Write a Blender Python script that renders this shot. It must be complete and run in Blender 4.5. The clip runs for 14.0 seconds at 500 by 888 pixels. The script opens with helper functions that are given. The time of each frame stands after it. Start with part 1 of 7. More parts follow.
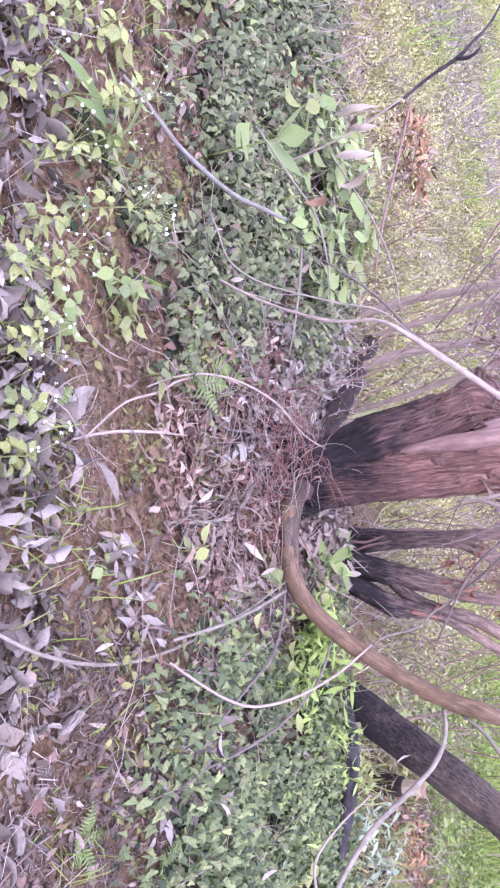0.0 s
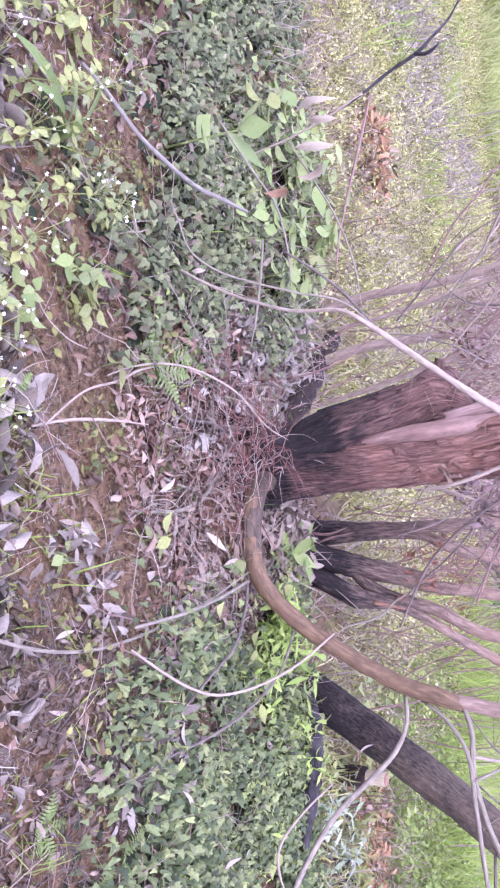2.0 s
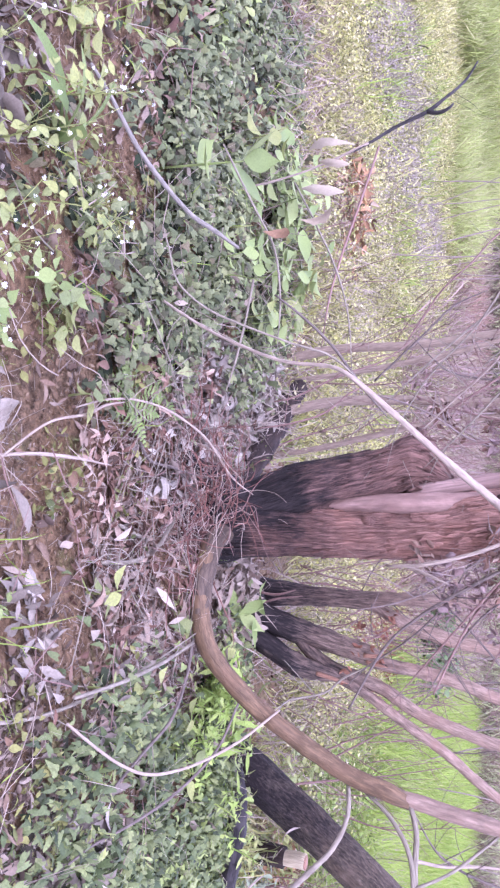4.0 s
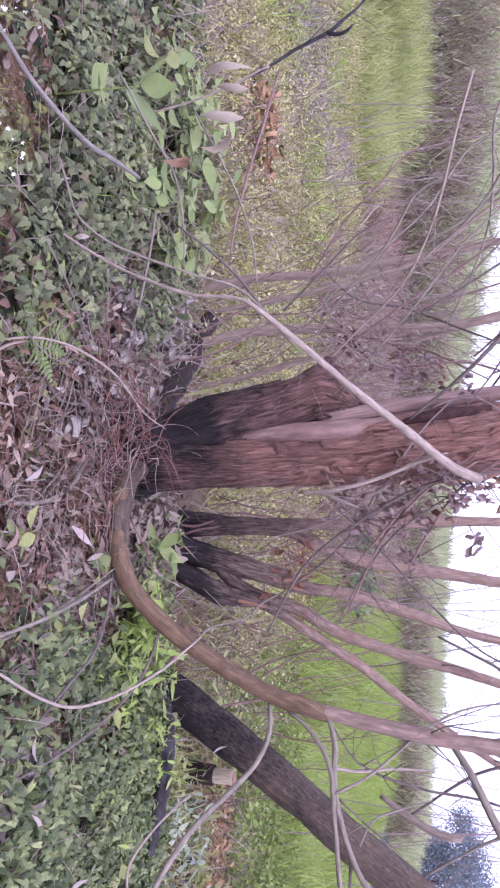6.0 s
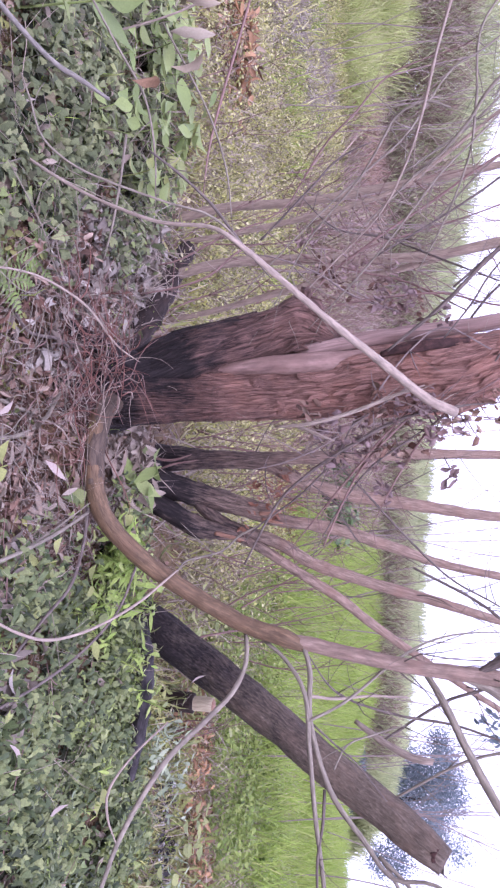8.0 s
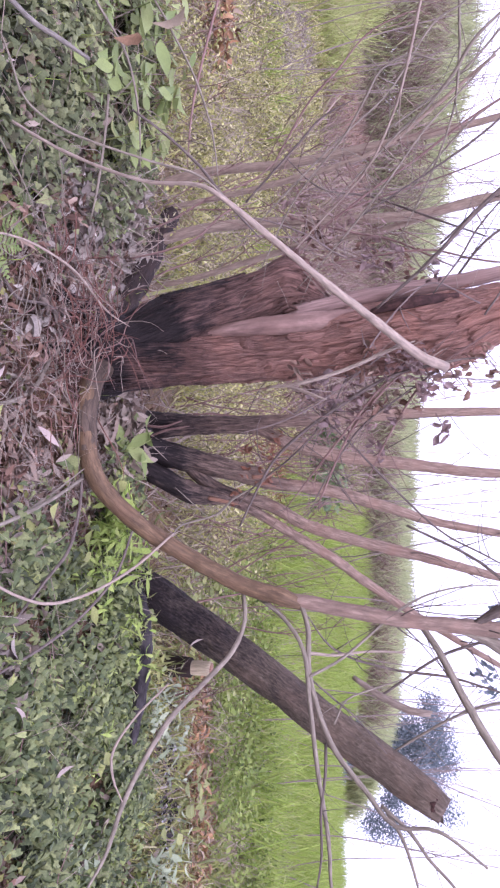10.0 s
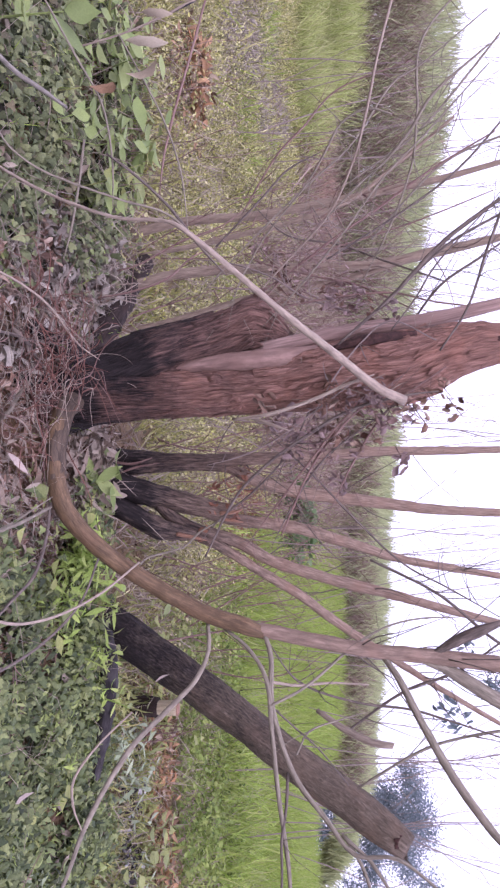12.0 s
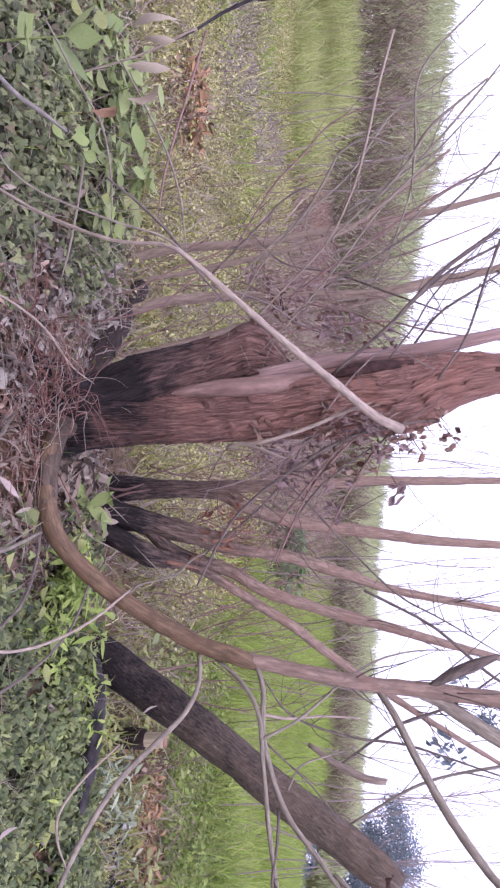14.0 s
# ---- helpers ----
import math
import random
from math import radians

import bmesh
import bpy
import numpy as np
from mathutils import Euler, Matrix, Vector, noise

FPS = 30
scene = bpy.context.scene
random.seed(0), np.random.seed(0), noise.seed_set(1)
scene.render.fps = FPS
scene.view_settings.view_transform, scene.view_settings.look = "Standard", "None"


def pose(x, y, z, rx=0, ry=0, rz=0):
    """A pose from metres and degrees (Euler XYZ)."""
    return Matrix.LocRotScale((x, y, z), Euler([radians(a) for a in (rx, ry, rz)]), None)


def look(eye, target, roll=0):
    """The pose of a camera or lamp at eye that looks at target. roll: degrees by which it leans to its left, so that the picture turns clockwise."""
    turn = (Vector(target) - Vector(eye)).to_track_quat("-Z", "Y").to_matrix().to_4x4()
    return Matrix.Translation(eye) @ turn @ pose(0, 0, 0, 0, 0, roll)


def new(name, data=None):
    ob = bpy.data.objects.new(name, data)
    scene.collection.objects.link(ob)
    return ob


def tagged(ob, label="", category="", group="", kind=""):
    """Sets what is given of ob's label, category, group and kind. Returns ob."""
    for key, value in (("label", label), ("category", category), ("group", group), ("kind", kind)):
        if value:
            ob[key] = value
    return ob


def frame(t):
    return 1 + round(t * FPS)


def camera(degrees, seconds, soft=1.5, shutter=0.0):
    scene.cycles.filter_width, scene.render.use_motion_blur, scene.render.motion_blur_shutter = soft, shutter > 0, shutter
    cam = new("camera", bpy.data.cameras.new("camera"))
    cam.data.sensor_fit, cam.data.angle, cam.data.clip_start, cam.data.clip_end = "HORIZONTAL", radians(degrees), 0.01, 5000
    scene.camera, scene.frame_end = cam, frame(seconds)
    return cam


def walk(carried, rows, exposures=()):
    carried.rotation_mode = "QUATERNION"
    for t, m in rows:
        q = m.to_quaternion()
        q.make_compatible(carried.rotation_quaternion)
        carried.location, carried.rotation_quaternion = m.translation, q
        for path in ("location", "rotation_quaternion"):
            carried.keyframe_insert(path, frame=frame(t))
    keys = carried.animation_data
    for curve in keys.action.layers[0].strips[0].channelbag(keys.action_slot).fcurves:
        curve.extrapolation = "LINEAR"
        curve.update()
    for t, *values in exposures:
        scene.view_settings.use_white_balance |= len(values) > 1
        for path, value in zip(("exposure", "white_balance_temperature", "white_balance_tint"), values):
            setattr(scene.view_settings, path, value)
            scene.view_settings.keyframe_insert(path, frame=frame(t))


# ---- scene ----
# ------------------------------------------------------------------ camera
cam = camera(33.2, 14.0, soft=2.3)
PATH = [
    (0, (0.122, -0.089, 1.444), (-0.084, 1.694, 0.561), 84.30),
    (0.5, (0.157, -0.105, 1.470), (0.006, 1.672, 0.564), 83.36),
    (1, (0.157, -0.119, 1.461), (0.019, 1.669, 0.575), 85.89),
    (1.5, (0.157, -0.116, 1.465), (0.021, 1.657, 0.550), 85.69),
    (2, (0.166, -0.087, 1.456), (-0.041, 1.730, 0.647), 84.08),
    (2.2, (0.178, -0.070, 1.414), (0.009, 1.774, 0.659), 82.16),
    (4.3, (0.041, 0.067, 1.238), (-0.213, 1.957, 0.634), 91.76),
    (4.5, (0.030, 0.068, 1.247), (-0.175, 1.987, 0.722), 91.44),
    (5, (0.071, 0.076, 1.284), (-0.138, 2.018, 0.852), 88.01),
    (5.5, (0.060, 0.043, 1.273), (-0.148, 1.996, 0.897), 88.51),
    (6, (0.064, 0.055, 1.277), (-0.060, 1.996, 0.813), 89.25),
    (6.5, (0.056, 0.059, 1.287), (0.036, 2.011, 0.852), 90.56),
    (7, (0.053, 0.059, 1.282), (0.013, 2.017, 0.878), 90.87),
    (7.5, (0.055, 0.071, 1.288), (0.076, 2.023, 0.852), 91.22),
    (8, (0.064, 0.088, 1.298), (0.098, 2.042, 0.871), 90.08),
    (8.5, (0.075, 0.076, 1.299), (0.186, 2.024, 0.861), 89.23),
    (9, (0.093, 0.073, 1.291), (0.210, 2.021, 0.851), 89.51),
    (9.2, (0.098, 0.075, 1.290), (0.216, 2.027, 0.869), 89.47),
    (11.3, (0.186, 0.056, 1.235), (0.272, 2.017, 0.850), 88.33),
    (11.5, (0.266, 0.036, 1.302), (0.392, 1.974, 0.823), 86.09),
    (12, (0.221, -0.001, 1.330), (0.169, 1.970, 0.992), 88.51),
    (12.5, (0.114, 0.003, 1.351), (0.105, 1.975, 1.021), 88.22),
    (13, (0.259, -0.004, 1.361), (0.342, 1.958, 0.986), 88.61),
    (13.5, (0.264, 0.001, 1.308), (0.303, 1.956, 0.889), 90.06),
    (14, (0.227, 0.028, 1.299), (0.106, 2.000, 0.991), 89.06),
]
EXPOSURES = [(0, 1.68, 5070, 42), (2.2, 1.68, 5070, 42), (4.5, 1.66, 5040, 42), (5.0, 1.46, 5090, 42), (5.5, 0.96, 5170, 42), (9, 1.09, 5280, 41), (11.3, 0.8, 5540, 39), (12.0, 0.74, 5490, 39), (12.5, 0.55, 5480, 38), (13.2, 0.43, 5560, 37), (14, 0.8, 5430, 38)]
walk(cam, [(t, look(eye, target, roll)) for t, eye, target, roll in PATH], EXPOSURES)

# ------------------------------------------------------------------ light: overcast day
world = bpy.data.worlds.new("overcast_sky")
scene.world = world
world.use_nodes = True
wn, wl = world.node_tree.nodes, world.node_tree.links
wn.clear()
sky = wn.new("ShaderNodeTexSky")
sky.sky_type = "NISHITA"
sky.sun_disc = False
sky.sun_elevation = radians(48)
sky.sun_rotation = radians(150)
sky.dust_density = 6.0
sky.ozone_density = 1.0
cloud = wn.new("ShaderNodeMix")
cloud.data_type = "RGBA"
cloud.inputs["Factor"].default_value = 0.8
cloud.inputs["B"].default_value = (9.3, 9.2, 9.6, 1)
wbg = wn.new("ShaderNodeBackground")
wbg.inputs["Strength"].default_value = 0.13
wout = wn.new("ShaderNodeOutputWorld")
wl.new(sky.outputs["Color"], cloud.inputs["A"])
wl.new(cloud.outputs["Result"], wbg.inputs["Color"])
wl.new(wbg.outputs["Background"], wout.inputs["Surface"])

sun = new("sun", bpy.data.lights.new("sun", "SUN"))
sun.data.energy = 1.1
sun.data.angle = radians(25)
sun.data.color = (1.0, 0.96, 0.9)
sun.matrix_world = look((-1.5, -2.4, 5), (0, 3, 0))


# ------------------------------------------------------------------ materials
def ramp_pair(nt, fac, a, b, lo=0.35, hi=0.65):
    r = nt.nodes.new("ShaderNodeValToRGB")
    r.color_ramp.elements[0].position, r.color_ramp.elements[1].position = lo, hi
    r.color_ramp.elements[0].color, r.color_ramp.elements[1].color = (*a, 1), (*b, 1)
    nt.links.new(fac, r.inputs["Fac"])
    return r.outputs["Color"]


def mixed(nt, fac, a, b, kind="MIX"):
    m = nt.nodes.new("ShaderNodeMix")
    m.data_type, m.blend_type = "RGBA", kind
    for sock, v in ((m.inputs["Factor"], fac), (m.inputs["A"], a), (m.inputs["B"], b)):
        if isinstance(v, (int, float)):
            sock.default_value = v
        elif isinstance(v, tuple):
            sock.default_value = (*v, 1)
        else:
            nt.links.new(v, sock)
    return m.outputs["Result"]


def noisy(nt, vec, scale, detail=4.0, rough=0.6):
    n = nt.nodes.new("ShaderNodeTexNoise")
    n.inputs["Scale"].default_value, n.inputs["Detail"].default_value = scale, detail
    n.inputs["Roughness"].default_value = rough
    nt.links.new(vec, n.inputs["Vector"])
    return n.outputs["Fac"]


def blank(name):
    m = bpy.data.materials.new(name)
    m.use_nodes = True
    nt = m.node_tree
    return m, nt, nt.nodes["Principled BSDF"]


def bumped(nt, bsdf, height, strength, distance):
    b = nt.nodes.new("ShaderNodeBump")
    b.inputs["Strength"].default_value, b.inputs["Distance"].default_value = strength, distance
    nt.links.new(height, b.inputs["Height"])
    nt.links.new(b.outputs["Normal"], bsdf.inputs["Normal"])


def bark(name, dark, light, stain, grain=60.0, stretch=0.16, rough=0.85, depth=0.006, scorch=None, cracks=0.0):
    """Fibrous bark: grain drawn out along the stem (the UV's v), blotches of a second colour,
    and, where scorch names a height in metres, fire-charred bark below a ragged edge."""
    m, nt, b = blank(name)
    uv = nt.nodes.new("ShaderNodeUVMap").outputs["UV"]
    mp = nt.nodes.new("ShaderNodeMapping")
    mp.inputs["Scale"].default_value = (1, stretch, 1)
    nt.links.new(uv, mp.inputs["Vector"])
    pos = nt.nodes.new("ShaderNodeNewGeometry").outputs["Position"]
    g = noisy(nt, mp.outputs["Vector"], grain, 6, 0.7)
    big = noisy(nt, pos, 9, 3)
    col = ramp_pair(nt, g, dark, light, 0.3, 0.68)
    mp2 = nt.nodes.new("ShaderNodeMapping")
    mp2.inputs["Scale"].default_value = (1, stretch * 0.45, 1)
    nt.links.new(uv, mp2.inputs["Vector"])
    fibre = noisy(nt, mp2.outputs["Vector"], grain * 3.2, 3, 0.6)
    col = mixed(nt, 0.45, col, ramp_pair(nt, fibre, (0.2, 0.2, 0.2), (0.8, 0.8, 0.8), 0.35, 0.65), "OVERLAY")
    relief = g
    if cracks:
        mp3 = nt.nodes.new("ShaderNodeMapping")
        mp3.inputs["Scale"].default_value = (1, 0.13, 1)
        nt.links.new(uv, mp3.inputs["Vector"])
        wave = noisy(nt, mp3.outputs["Vector"], cracks, 5, 0.65)
        off = nt.nodes.new("ShaderNodeMath")
        off.operation = "SUBTRACT"
        off.inputs[1].default_value = 0.5
        nt.links.new(wave, off.inputs[0])
        gap = nt.nodes.new("ShaderNodeMath")
        gap.operation = "ABSOLUTE"
        nt.links.new(off.outputs[0], gap.inputs[0])
        wide = nt.nodes.new("ShaderNodeMapRange")
        wide.inputs["From Max"].default_value = 0.035
        wide.inputs["To Min"].default_value = 0.55
        nt.links.new(gap.outputs[0], wide.inputs["Value"])
        col = mixed(nt, wide.outputs["Result"], tuple(v * 0.8 for v in dark), col)
        both = nt.nodes.new("ShaderNodeMath")
        both.operation = "MULTIPLY_ADD"
        both.inputs[1].default_value = 0.6
        nt.links.new(wide.outputs["Result"], both.inputs[0])
        nt.links.new(g, both.inputs[2])
        relief = both.outputs[0]
    f = nt.nodes.new("ShaderNodeMapRange")
    f.inputs["From Min"].default_value, f.inputs["From Max"].default_value = 0.48, 0.68
    nt.links.new(big, f.inputs["Value"])
    col = mixed(nt, f.outputs["Result"], col, mixed(nt, 0.55, col, stain))
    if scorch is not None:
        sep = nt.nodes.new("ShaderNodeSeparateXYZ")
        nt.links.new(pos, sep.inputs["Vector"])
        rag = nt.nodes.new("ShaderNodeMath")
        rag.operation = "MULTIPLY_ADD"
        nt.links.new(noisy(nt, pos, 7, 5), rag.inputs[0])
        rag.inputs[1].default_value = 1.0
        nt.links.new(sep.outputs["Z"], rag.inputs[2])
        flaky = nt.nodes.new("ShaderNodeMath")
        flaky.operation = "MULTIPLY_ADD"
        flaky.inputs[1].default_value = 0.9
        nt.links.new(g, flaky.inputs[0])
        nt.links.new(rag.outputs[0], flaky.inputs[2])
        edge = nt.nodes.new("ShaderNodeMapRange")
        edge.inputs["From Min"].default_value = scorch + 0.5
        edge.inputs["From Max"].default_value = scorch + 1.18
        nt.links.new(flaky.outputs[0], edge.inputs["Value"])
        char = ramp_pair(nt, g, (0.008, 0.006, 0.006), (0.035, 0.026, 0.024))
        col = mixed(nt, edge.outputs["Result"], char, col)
    nt.links.new(col, b.inputs["Base Color"])
    b.inputs["Roughness"].default_value = rough
    b.inputs["Specular IOR Level"].default_value = 0.25
    bumped(nt, b, relief, 0.9, depth)
    return m


def leafy(name, tones, rough=0.5, translucent=0.3, vein=0.15, gloss=0.4):
    """Leaf blades: each leaf takes its own tone, mottled by a fine grain; thin blades let light through."""
    m, nt, b = blank(name)
    geo = nt.nodes.new("ShaderNodeNewGeometry")
    info = nt.nodes.new("ShaderNodeObjectInfo")
    add = nt.nodes.new("ShaderNodeMath")
    add.operation = "ADD"
    nt.links.new(geo.outputs["Random Per Island"], add.inputs[0])
    nt.links.new(info.outputs["Random"], add.inputs[1])
    fr = nt.nodes.new("ShaderNodeMath")
    fr.operation = "FRACT"
    nt.links.new(add.outputs[0], fr.inputs[0])
    r = nt.nodes.new("ShaderNodeValToRGB")
    while len(r.color_ramp.elements) < len(tones):
        r.color_ramp.elements.new(0.5)
    for n, c in enumerate(tones):
        r.color_ramp.elements[n].position = n / max(1, len(tones) - 1)
        r.color_ramp.elements[n].color = (*c, 1)
    nt.links.new(fr.outputs[0], r.inputs["Fac"])
    fine = noisy(nt, geo.outputs["Position"], 170, 3)
    broad = noisy(nt, geo.outputs["Position"], 2.2, 3)
    col = mixed(nt, vein, r.outputs["Color"], ramp_pair(nt, fine, (0, 0, 0), (1, 1, 1)), "OVERLAY")
    col = mixed(nt, 0.25, col, ramp_pair(nt, broad, (0.15, 0.15, 0.15), (0.8, 0.8, 0.75)), "OVERLAY")
    nt.links.new(col, b.inputs["Base Color"])
    b.inputs["Roughness"].default_value = rough
    b.inputs["Specular IOR Level"].default_value = gloss
    bumped(nt, b, fine, 0.35, 0.002)
    if translucent:
        t = nt.nodes.new("ShaderNodeBsdfTranslucent")
        nt.links.new(col, t.inputs["Color"])
        mx = nt.nodes.new("ShaderNodeMixShader")
        mx.inputs["Fac"].default_value = translucent
        out = nt.nodes["Material Output"]
        nt.links.new(b.outputs["BSDF"], mx.inputs[1])
        nt.links.new(t.outputs["BSDF"], mx.inputs[2])
        nt.links.new(mx.outputs["Shader"], out.inputs["Surface"])
    return m


def soil_material():
    """Lateritic earth: orange crumbs, brown humus and pale grit in patches."""
    m, nt, b = blank("soil")
    pos = nt.nodes.new("ShaderNodeNewGeometry").outputs["Position"]
    patch = noisy(nt, pos, 1.7, 5, 0.65)
    crumb = noisy(nt, pos, 38, 6, 0.75)
    grit = noisy(nt, pos, 190, 3, 0.7)
    moss = noisy(nt, pos, 6.5, 4, 0.7)
    orange = ramp_pair(nt, crumb, (0.075, 0.044, 0.023), (0.32, 0.2, 0.103), 0.33, 0.75)
    humus = ramp_pair(nt, crumb, (0.05, 0.033, 0.02), (0.25, 0.165, 0.095), 0.33, 0.7)
    f = nt.nodes.new("ShaderNodeMapRange")
    f.inputs["From Min"].default_value, f.inputs["From Max"].default_value = 0.42, 0.6
    nt.links.new(patch, f.inputs["Value"])
    col = mixed(nt, f.outputs["Result"], humus, orange)
    ms = nt.nodes.new("ShaderNodeMapRange")
    ms.inputs["From Min"].default_value, ms.inputs["From Max"].default_value = 0.56, 0.7
    nt.links.new(moss, ms.inputs["Value"])
    col = mixed(nt, ms.outputs["Result"], col, ramp_pair(nt, crumb, (0.06, 0.055, 0.02), (0.24, 0.21, 0.08)))
    g = nt.nodes.new("ShaderNodeMapRange")
    g.inputs["From Min"].default_value, g.inputs["From Max"].default_value = 0.62, 0.72
    nt.links.new(grit, g.inputs["Value"])
    col = mixed(nt, g.outputs["Result"], col, (0.34, 0.27, 0.2))
    # the field beyond the clearing: low weeds on pale earth
    sep = nt.nodes.new("ShaderNodeSeparateXYZ")
    nt.links.new(pos, sep.inputs["Vector"])
    far = nt.nodes.new("ShaderNodeMapRange")
    far.inputs["From Min"].default_value, far.inputs["From Max"].default_value = 3.6, 7.0
    nt.links.new(sep.outputs["Y"], far.inputs["Value"])
    col = mixed(nt, far.outputs["Result"], col, ramp_pair(nt, crumb, (0.12, 0.11, 0.06), (0.36, 0.33, 0.2), 0.3, 0.7))
    nt.links.new(col, b.inputs["Base Color"])
    b.inputs["Roughness"].default_value = 0.95
    b.inputs["Specular IOR Level"].default_value = 0.15
    bumped(nt, b, crumb, 1.0, 0.02)
    return m


SOIL = soil_material()
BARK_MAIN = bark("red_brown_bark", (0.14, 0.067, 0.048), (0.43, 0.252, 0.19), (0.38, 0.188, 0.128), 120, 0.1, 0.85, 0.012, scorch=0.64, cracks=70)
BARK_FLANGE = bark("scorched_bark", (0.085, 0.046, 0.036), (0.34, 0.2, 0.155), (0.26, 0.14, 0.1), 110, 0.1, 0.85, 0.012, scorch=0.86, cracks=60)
BARK_SMOOTH = bark("smooth_pale_bark", (0.19, 0.122, 0.1), (0.31, 0.215, 0.175), (0.24, 0.155, 0.125), 40, 0.1, 0.75, 0.003)
BARK_STEM = bark("brown_stem_bark", (0.072, 0.045, 0.023), (0.178, 0.114, 0.062), (0.138, 0.08, 0.043), 46, 0.22, 0.65, 0.004, cracks=30)
BARE_WOOD = bark("bare_weathered_wood", (0.17, 0.105, 0.083), (0.3, 0.2, 0.16), (0.22, 0.135, 0.105), 90, 0.08, 0.8, 0.006)
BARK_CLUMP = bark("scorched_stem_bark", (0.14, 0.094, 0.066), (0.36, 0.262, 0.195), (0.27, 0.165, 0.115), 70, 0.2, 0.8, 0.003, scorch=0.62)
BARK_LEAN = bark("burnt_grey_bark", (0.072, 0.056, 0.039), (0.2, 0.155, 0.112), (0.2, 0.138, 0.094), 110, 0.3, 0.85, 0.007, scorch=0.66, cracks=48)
BARK_LOG = bark("weathered_log_bark", (0.012, 0.008, 0.006), (0.05, 0.032, 0.025), (0.03, 0.02, 0.016), 60, 0.2, 0.95, 0.008, cracks=36)
CHAR = bark("charred_wood", (0.008, 0.007, 0.007), (0.05, 0.042, 0.042), (0.09, 0.08, 0.08), 60, 0.3, 0.8, 0.006)
TWIG_GREY = bark("grey_twig_bark", (0.105, 0.088, 0.064), (0.27, 0.232, 0.172), (0.19, 0.155, 0.118), 90, 0.15, 0.75, 0.001)
TWIG_PALE = bark("pale_twig_bark", (0.2, 0.155, 0.115), (0.35, 0.285, 0.22), (0.25, 0.19, 0.145), 120, 0.12, 0.75, 0.001)
TWIG_RED = bark("red_brown_twig_bark", (0.11, 0.062, 0.05), (0.25, 0.16, 0.13), (0.2, 0.135, 0.11), 90, 0.15, 0.7, 0.001)
# bark lightened to put the veil of haze into its colour
BARK_SAPLING = bark("hazy_sapling_bark", (0.16, 0.118, 0.083), (0.275, 0.21, 0.152), (0.22, 0.163, 0.118), 60, 0.2, 0.8, 0.002)
TWIG_DARK = bark("dark_twig_bark", (0.05, 0.04, 0.032), (0.175, 0.138, 0.112), (0.13, 0.103, 0.085), 90, 0.15, 0.75, 0.001)
TWIG_STICK = bark("weathered_stick_bark", (0.13, 0.115, 0.092), (0.24, 0.215, 0.175), (0.19, 0.165, 0.135), 90, 0.15, 0.75, 0.002)
CUT_WOOD = bark("split_wood", (0.15, 0.075, 0.045), (0.38, 0.215, 0.14), (0.24, 0.14, 0.095), 120, 0.1, 0.8, 0.003)
CUT_PALE = bark("weathered_sawn_wood", (0.3, 0.24, 0.14), (0.46, 0.39, 0.26), (0.36, 0.28, 0.18), 90, 0.1, 0.8, 0.003)
IVY = leafy("creeper_leaf", [(0.052, 0.064, 0.027), (0.108, 0.126, 0.054), (0.17, 0.187, 0.084), (0.088, 0.105, 0.045), (0.226, 0.242, 0.108), (0.037, 0.046, 0.02), (0.155, 0.128, 0.072)], 0.62, 0.12, 0.2, 0.22)
IVY_BANK = leafy("bank_creeper_leaf", [(0.043, 0.06, 0.024), (0.09, 0.116, 0.042), (0.15, 0.178, 0.066), (0.024, 0.034, 0.015), (0.235, 0.263, 0.1), (0.058, 0.08, 0.031), (0.19, 0.213, 0.078)], 0.58, 0.14, 0.2, 0.25)
IVY_LIGHT = leafy("young_creeper_leaf", [(0.2, 0.25, 0.07), (0.28, 0.33, 0.1), (0.23, 0.28, 0.1)], 0.55, 0.3, 0.15, 0.25)
DEAD_GREY = leafy("grey_dead_leaf", [(0.07, 0.057, 0.044), (0.155, 0.13, 0.103), (0.255, 0.22, 0.18), (0.1, 0.077, 0.057), (0.34, 0.3, 0.252), (0.175, 0.14, 0.105)], 0.8, 0.06, 0.12, 0.12)
DEAD_PINK = leafy("pinkish_dead_leaf", [(0.12, 0.064, 0.045), (0.245, 0.162, 0.118), (0.37, 0.278, 0.21), (0.06, 0.032, 0.022), (0.205, 0.128, 0.09), (0.1, 0.052, 0.036)], 0.8, 0.06, 0.12, 0.12)
DEAD_HEAP = leafy("pale_heaped_leaf", [(0.155, 0.114, 0.084), (0.245, 0.196, 0.15), (0.33, 0.276, 0.218), (0.1, 0.068, 0.05)], 0.8, 0.06, 0.12, 0.12)
DEAD_ORANGE = leafy("orange_dead_leaf", [(0.26, 0.15, 0.085), (0.36, 0.225, 0.13), (0.2, 0.12, 0.08), (0.32, 0.24, 0.165)], 0.75, 0.1, 0.15, 0.2)
DEAD_PALE = leafy("bleached_dead_leaf", [(0.31, 0.255, 0.215), (0.4, 0.34, 0.29), (0.35, 0.28, 0.24)], 0.8, 0.1, 0.1, 0.1)
DEAD_HANGING = leafy("dull_hanging_leaf", [(0.35, 0.288, 0.205), (0.46, 0.398, 0.295), (0.39, 0.318, 0.23)], 0.8, 0.2, 0.08, 0.1)
RUST = leafy("rust_red_leaf", [(0.2, 0.09, 0.055), (0.29, 0.15, 0.095), (0.15, 0.07, 0.046)], 0.75, 0.15, 0.15, 0.15)
BUSH_DARK = leafy("dark_bush_leaf", [(0.06, 0.1, 0.035), (0.1, 0.15, 0.055), (0.14, 0.19, 0.075)], 0.6, 0.2, 0.15, 0.25)
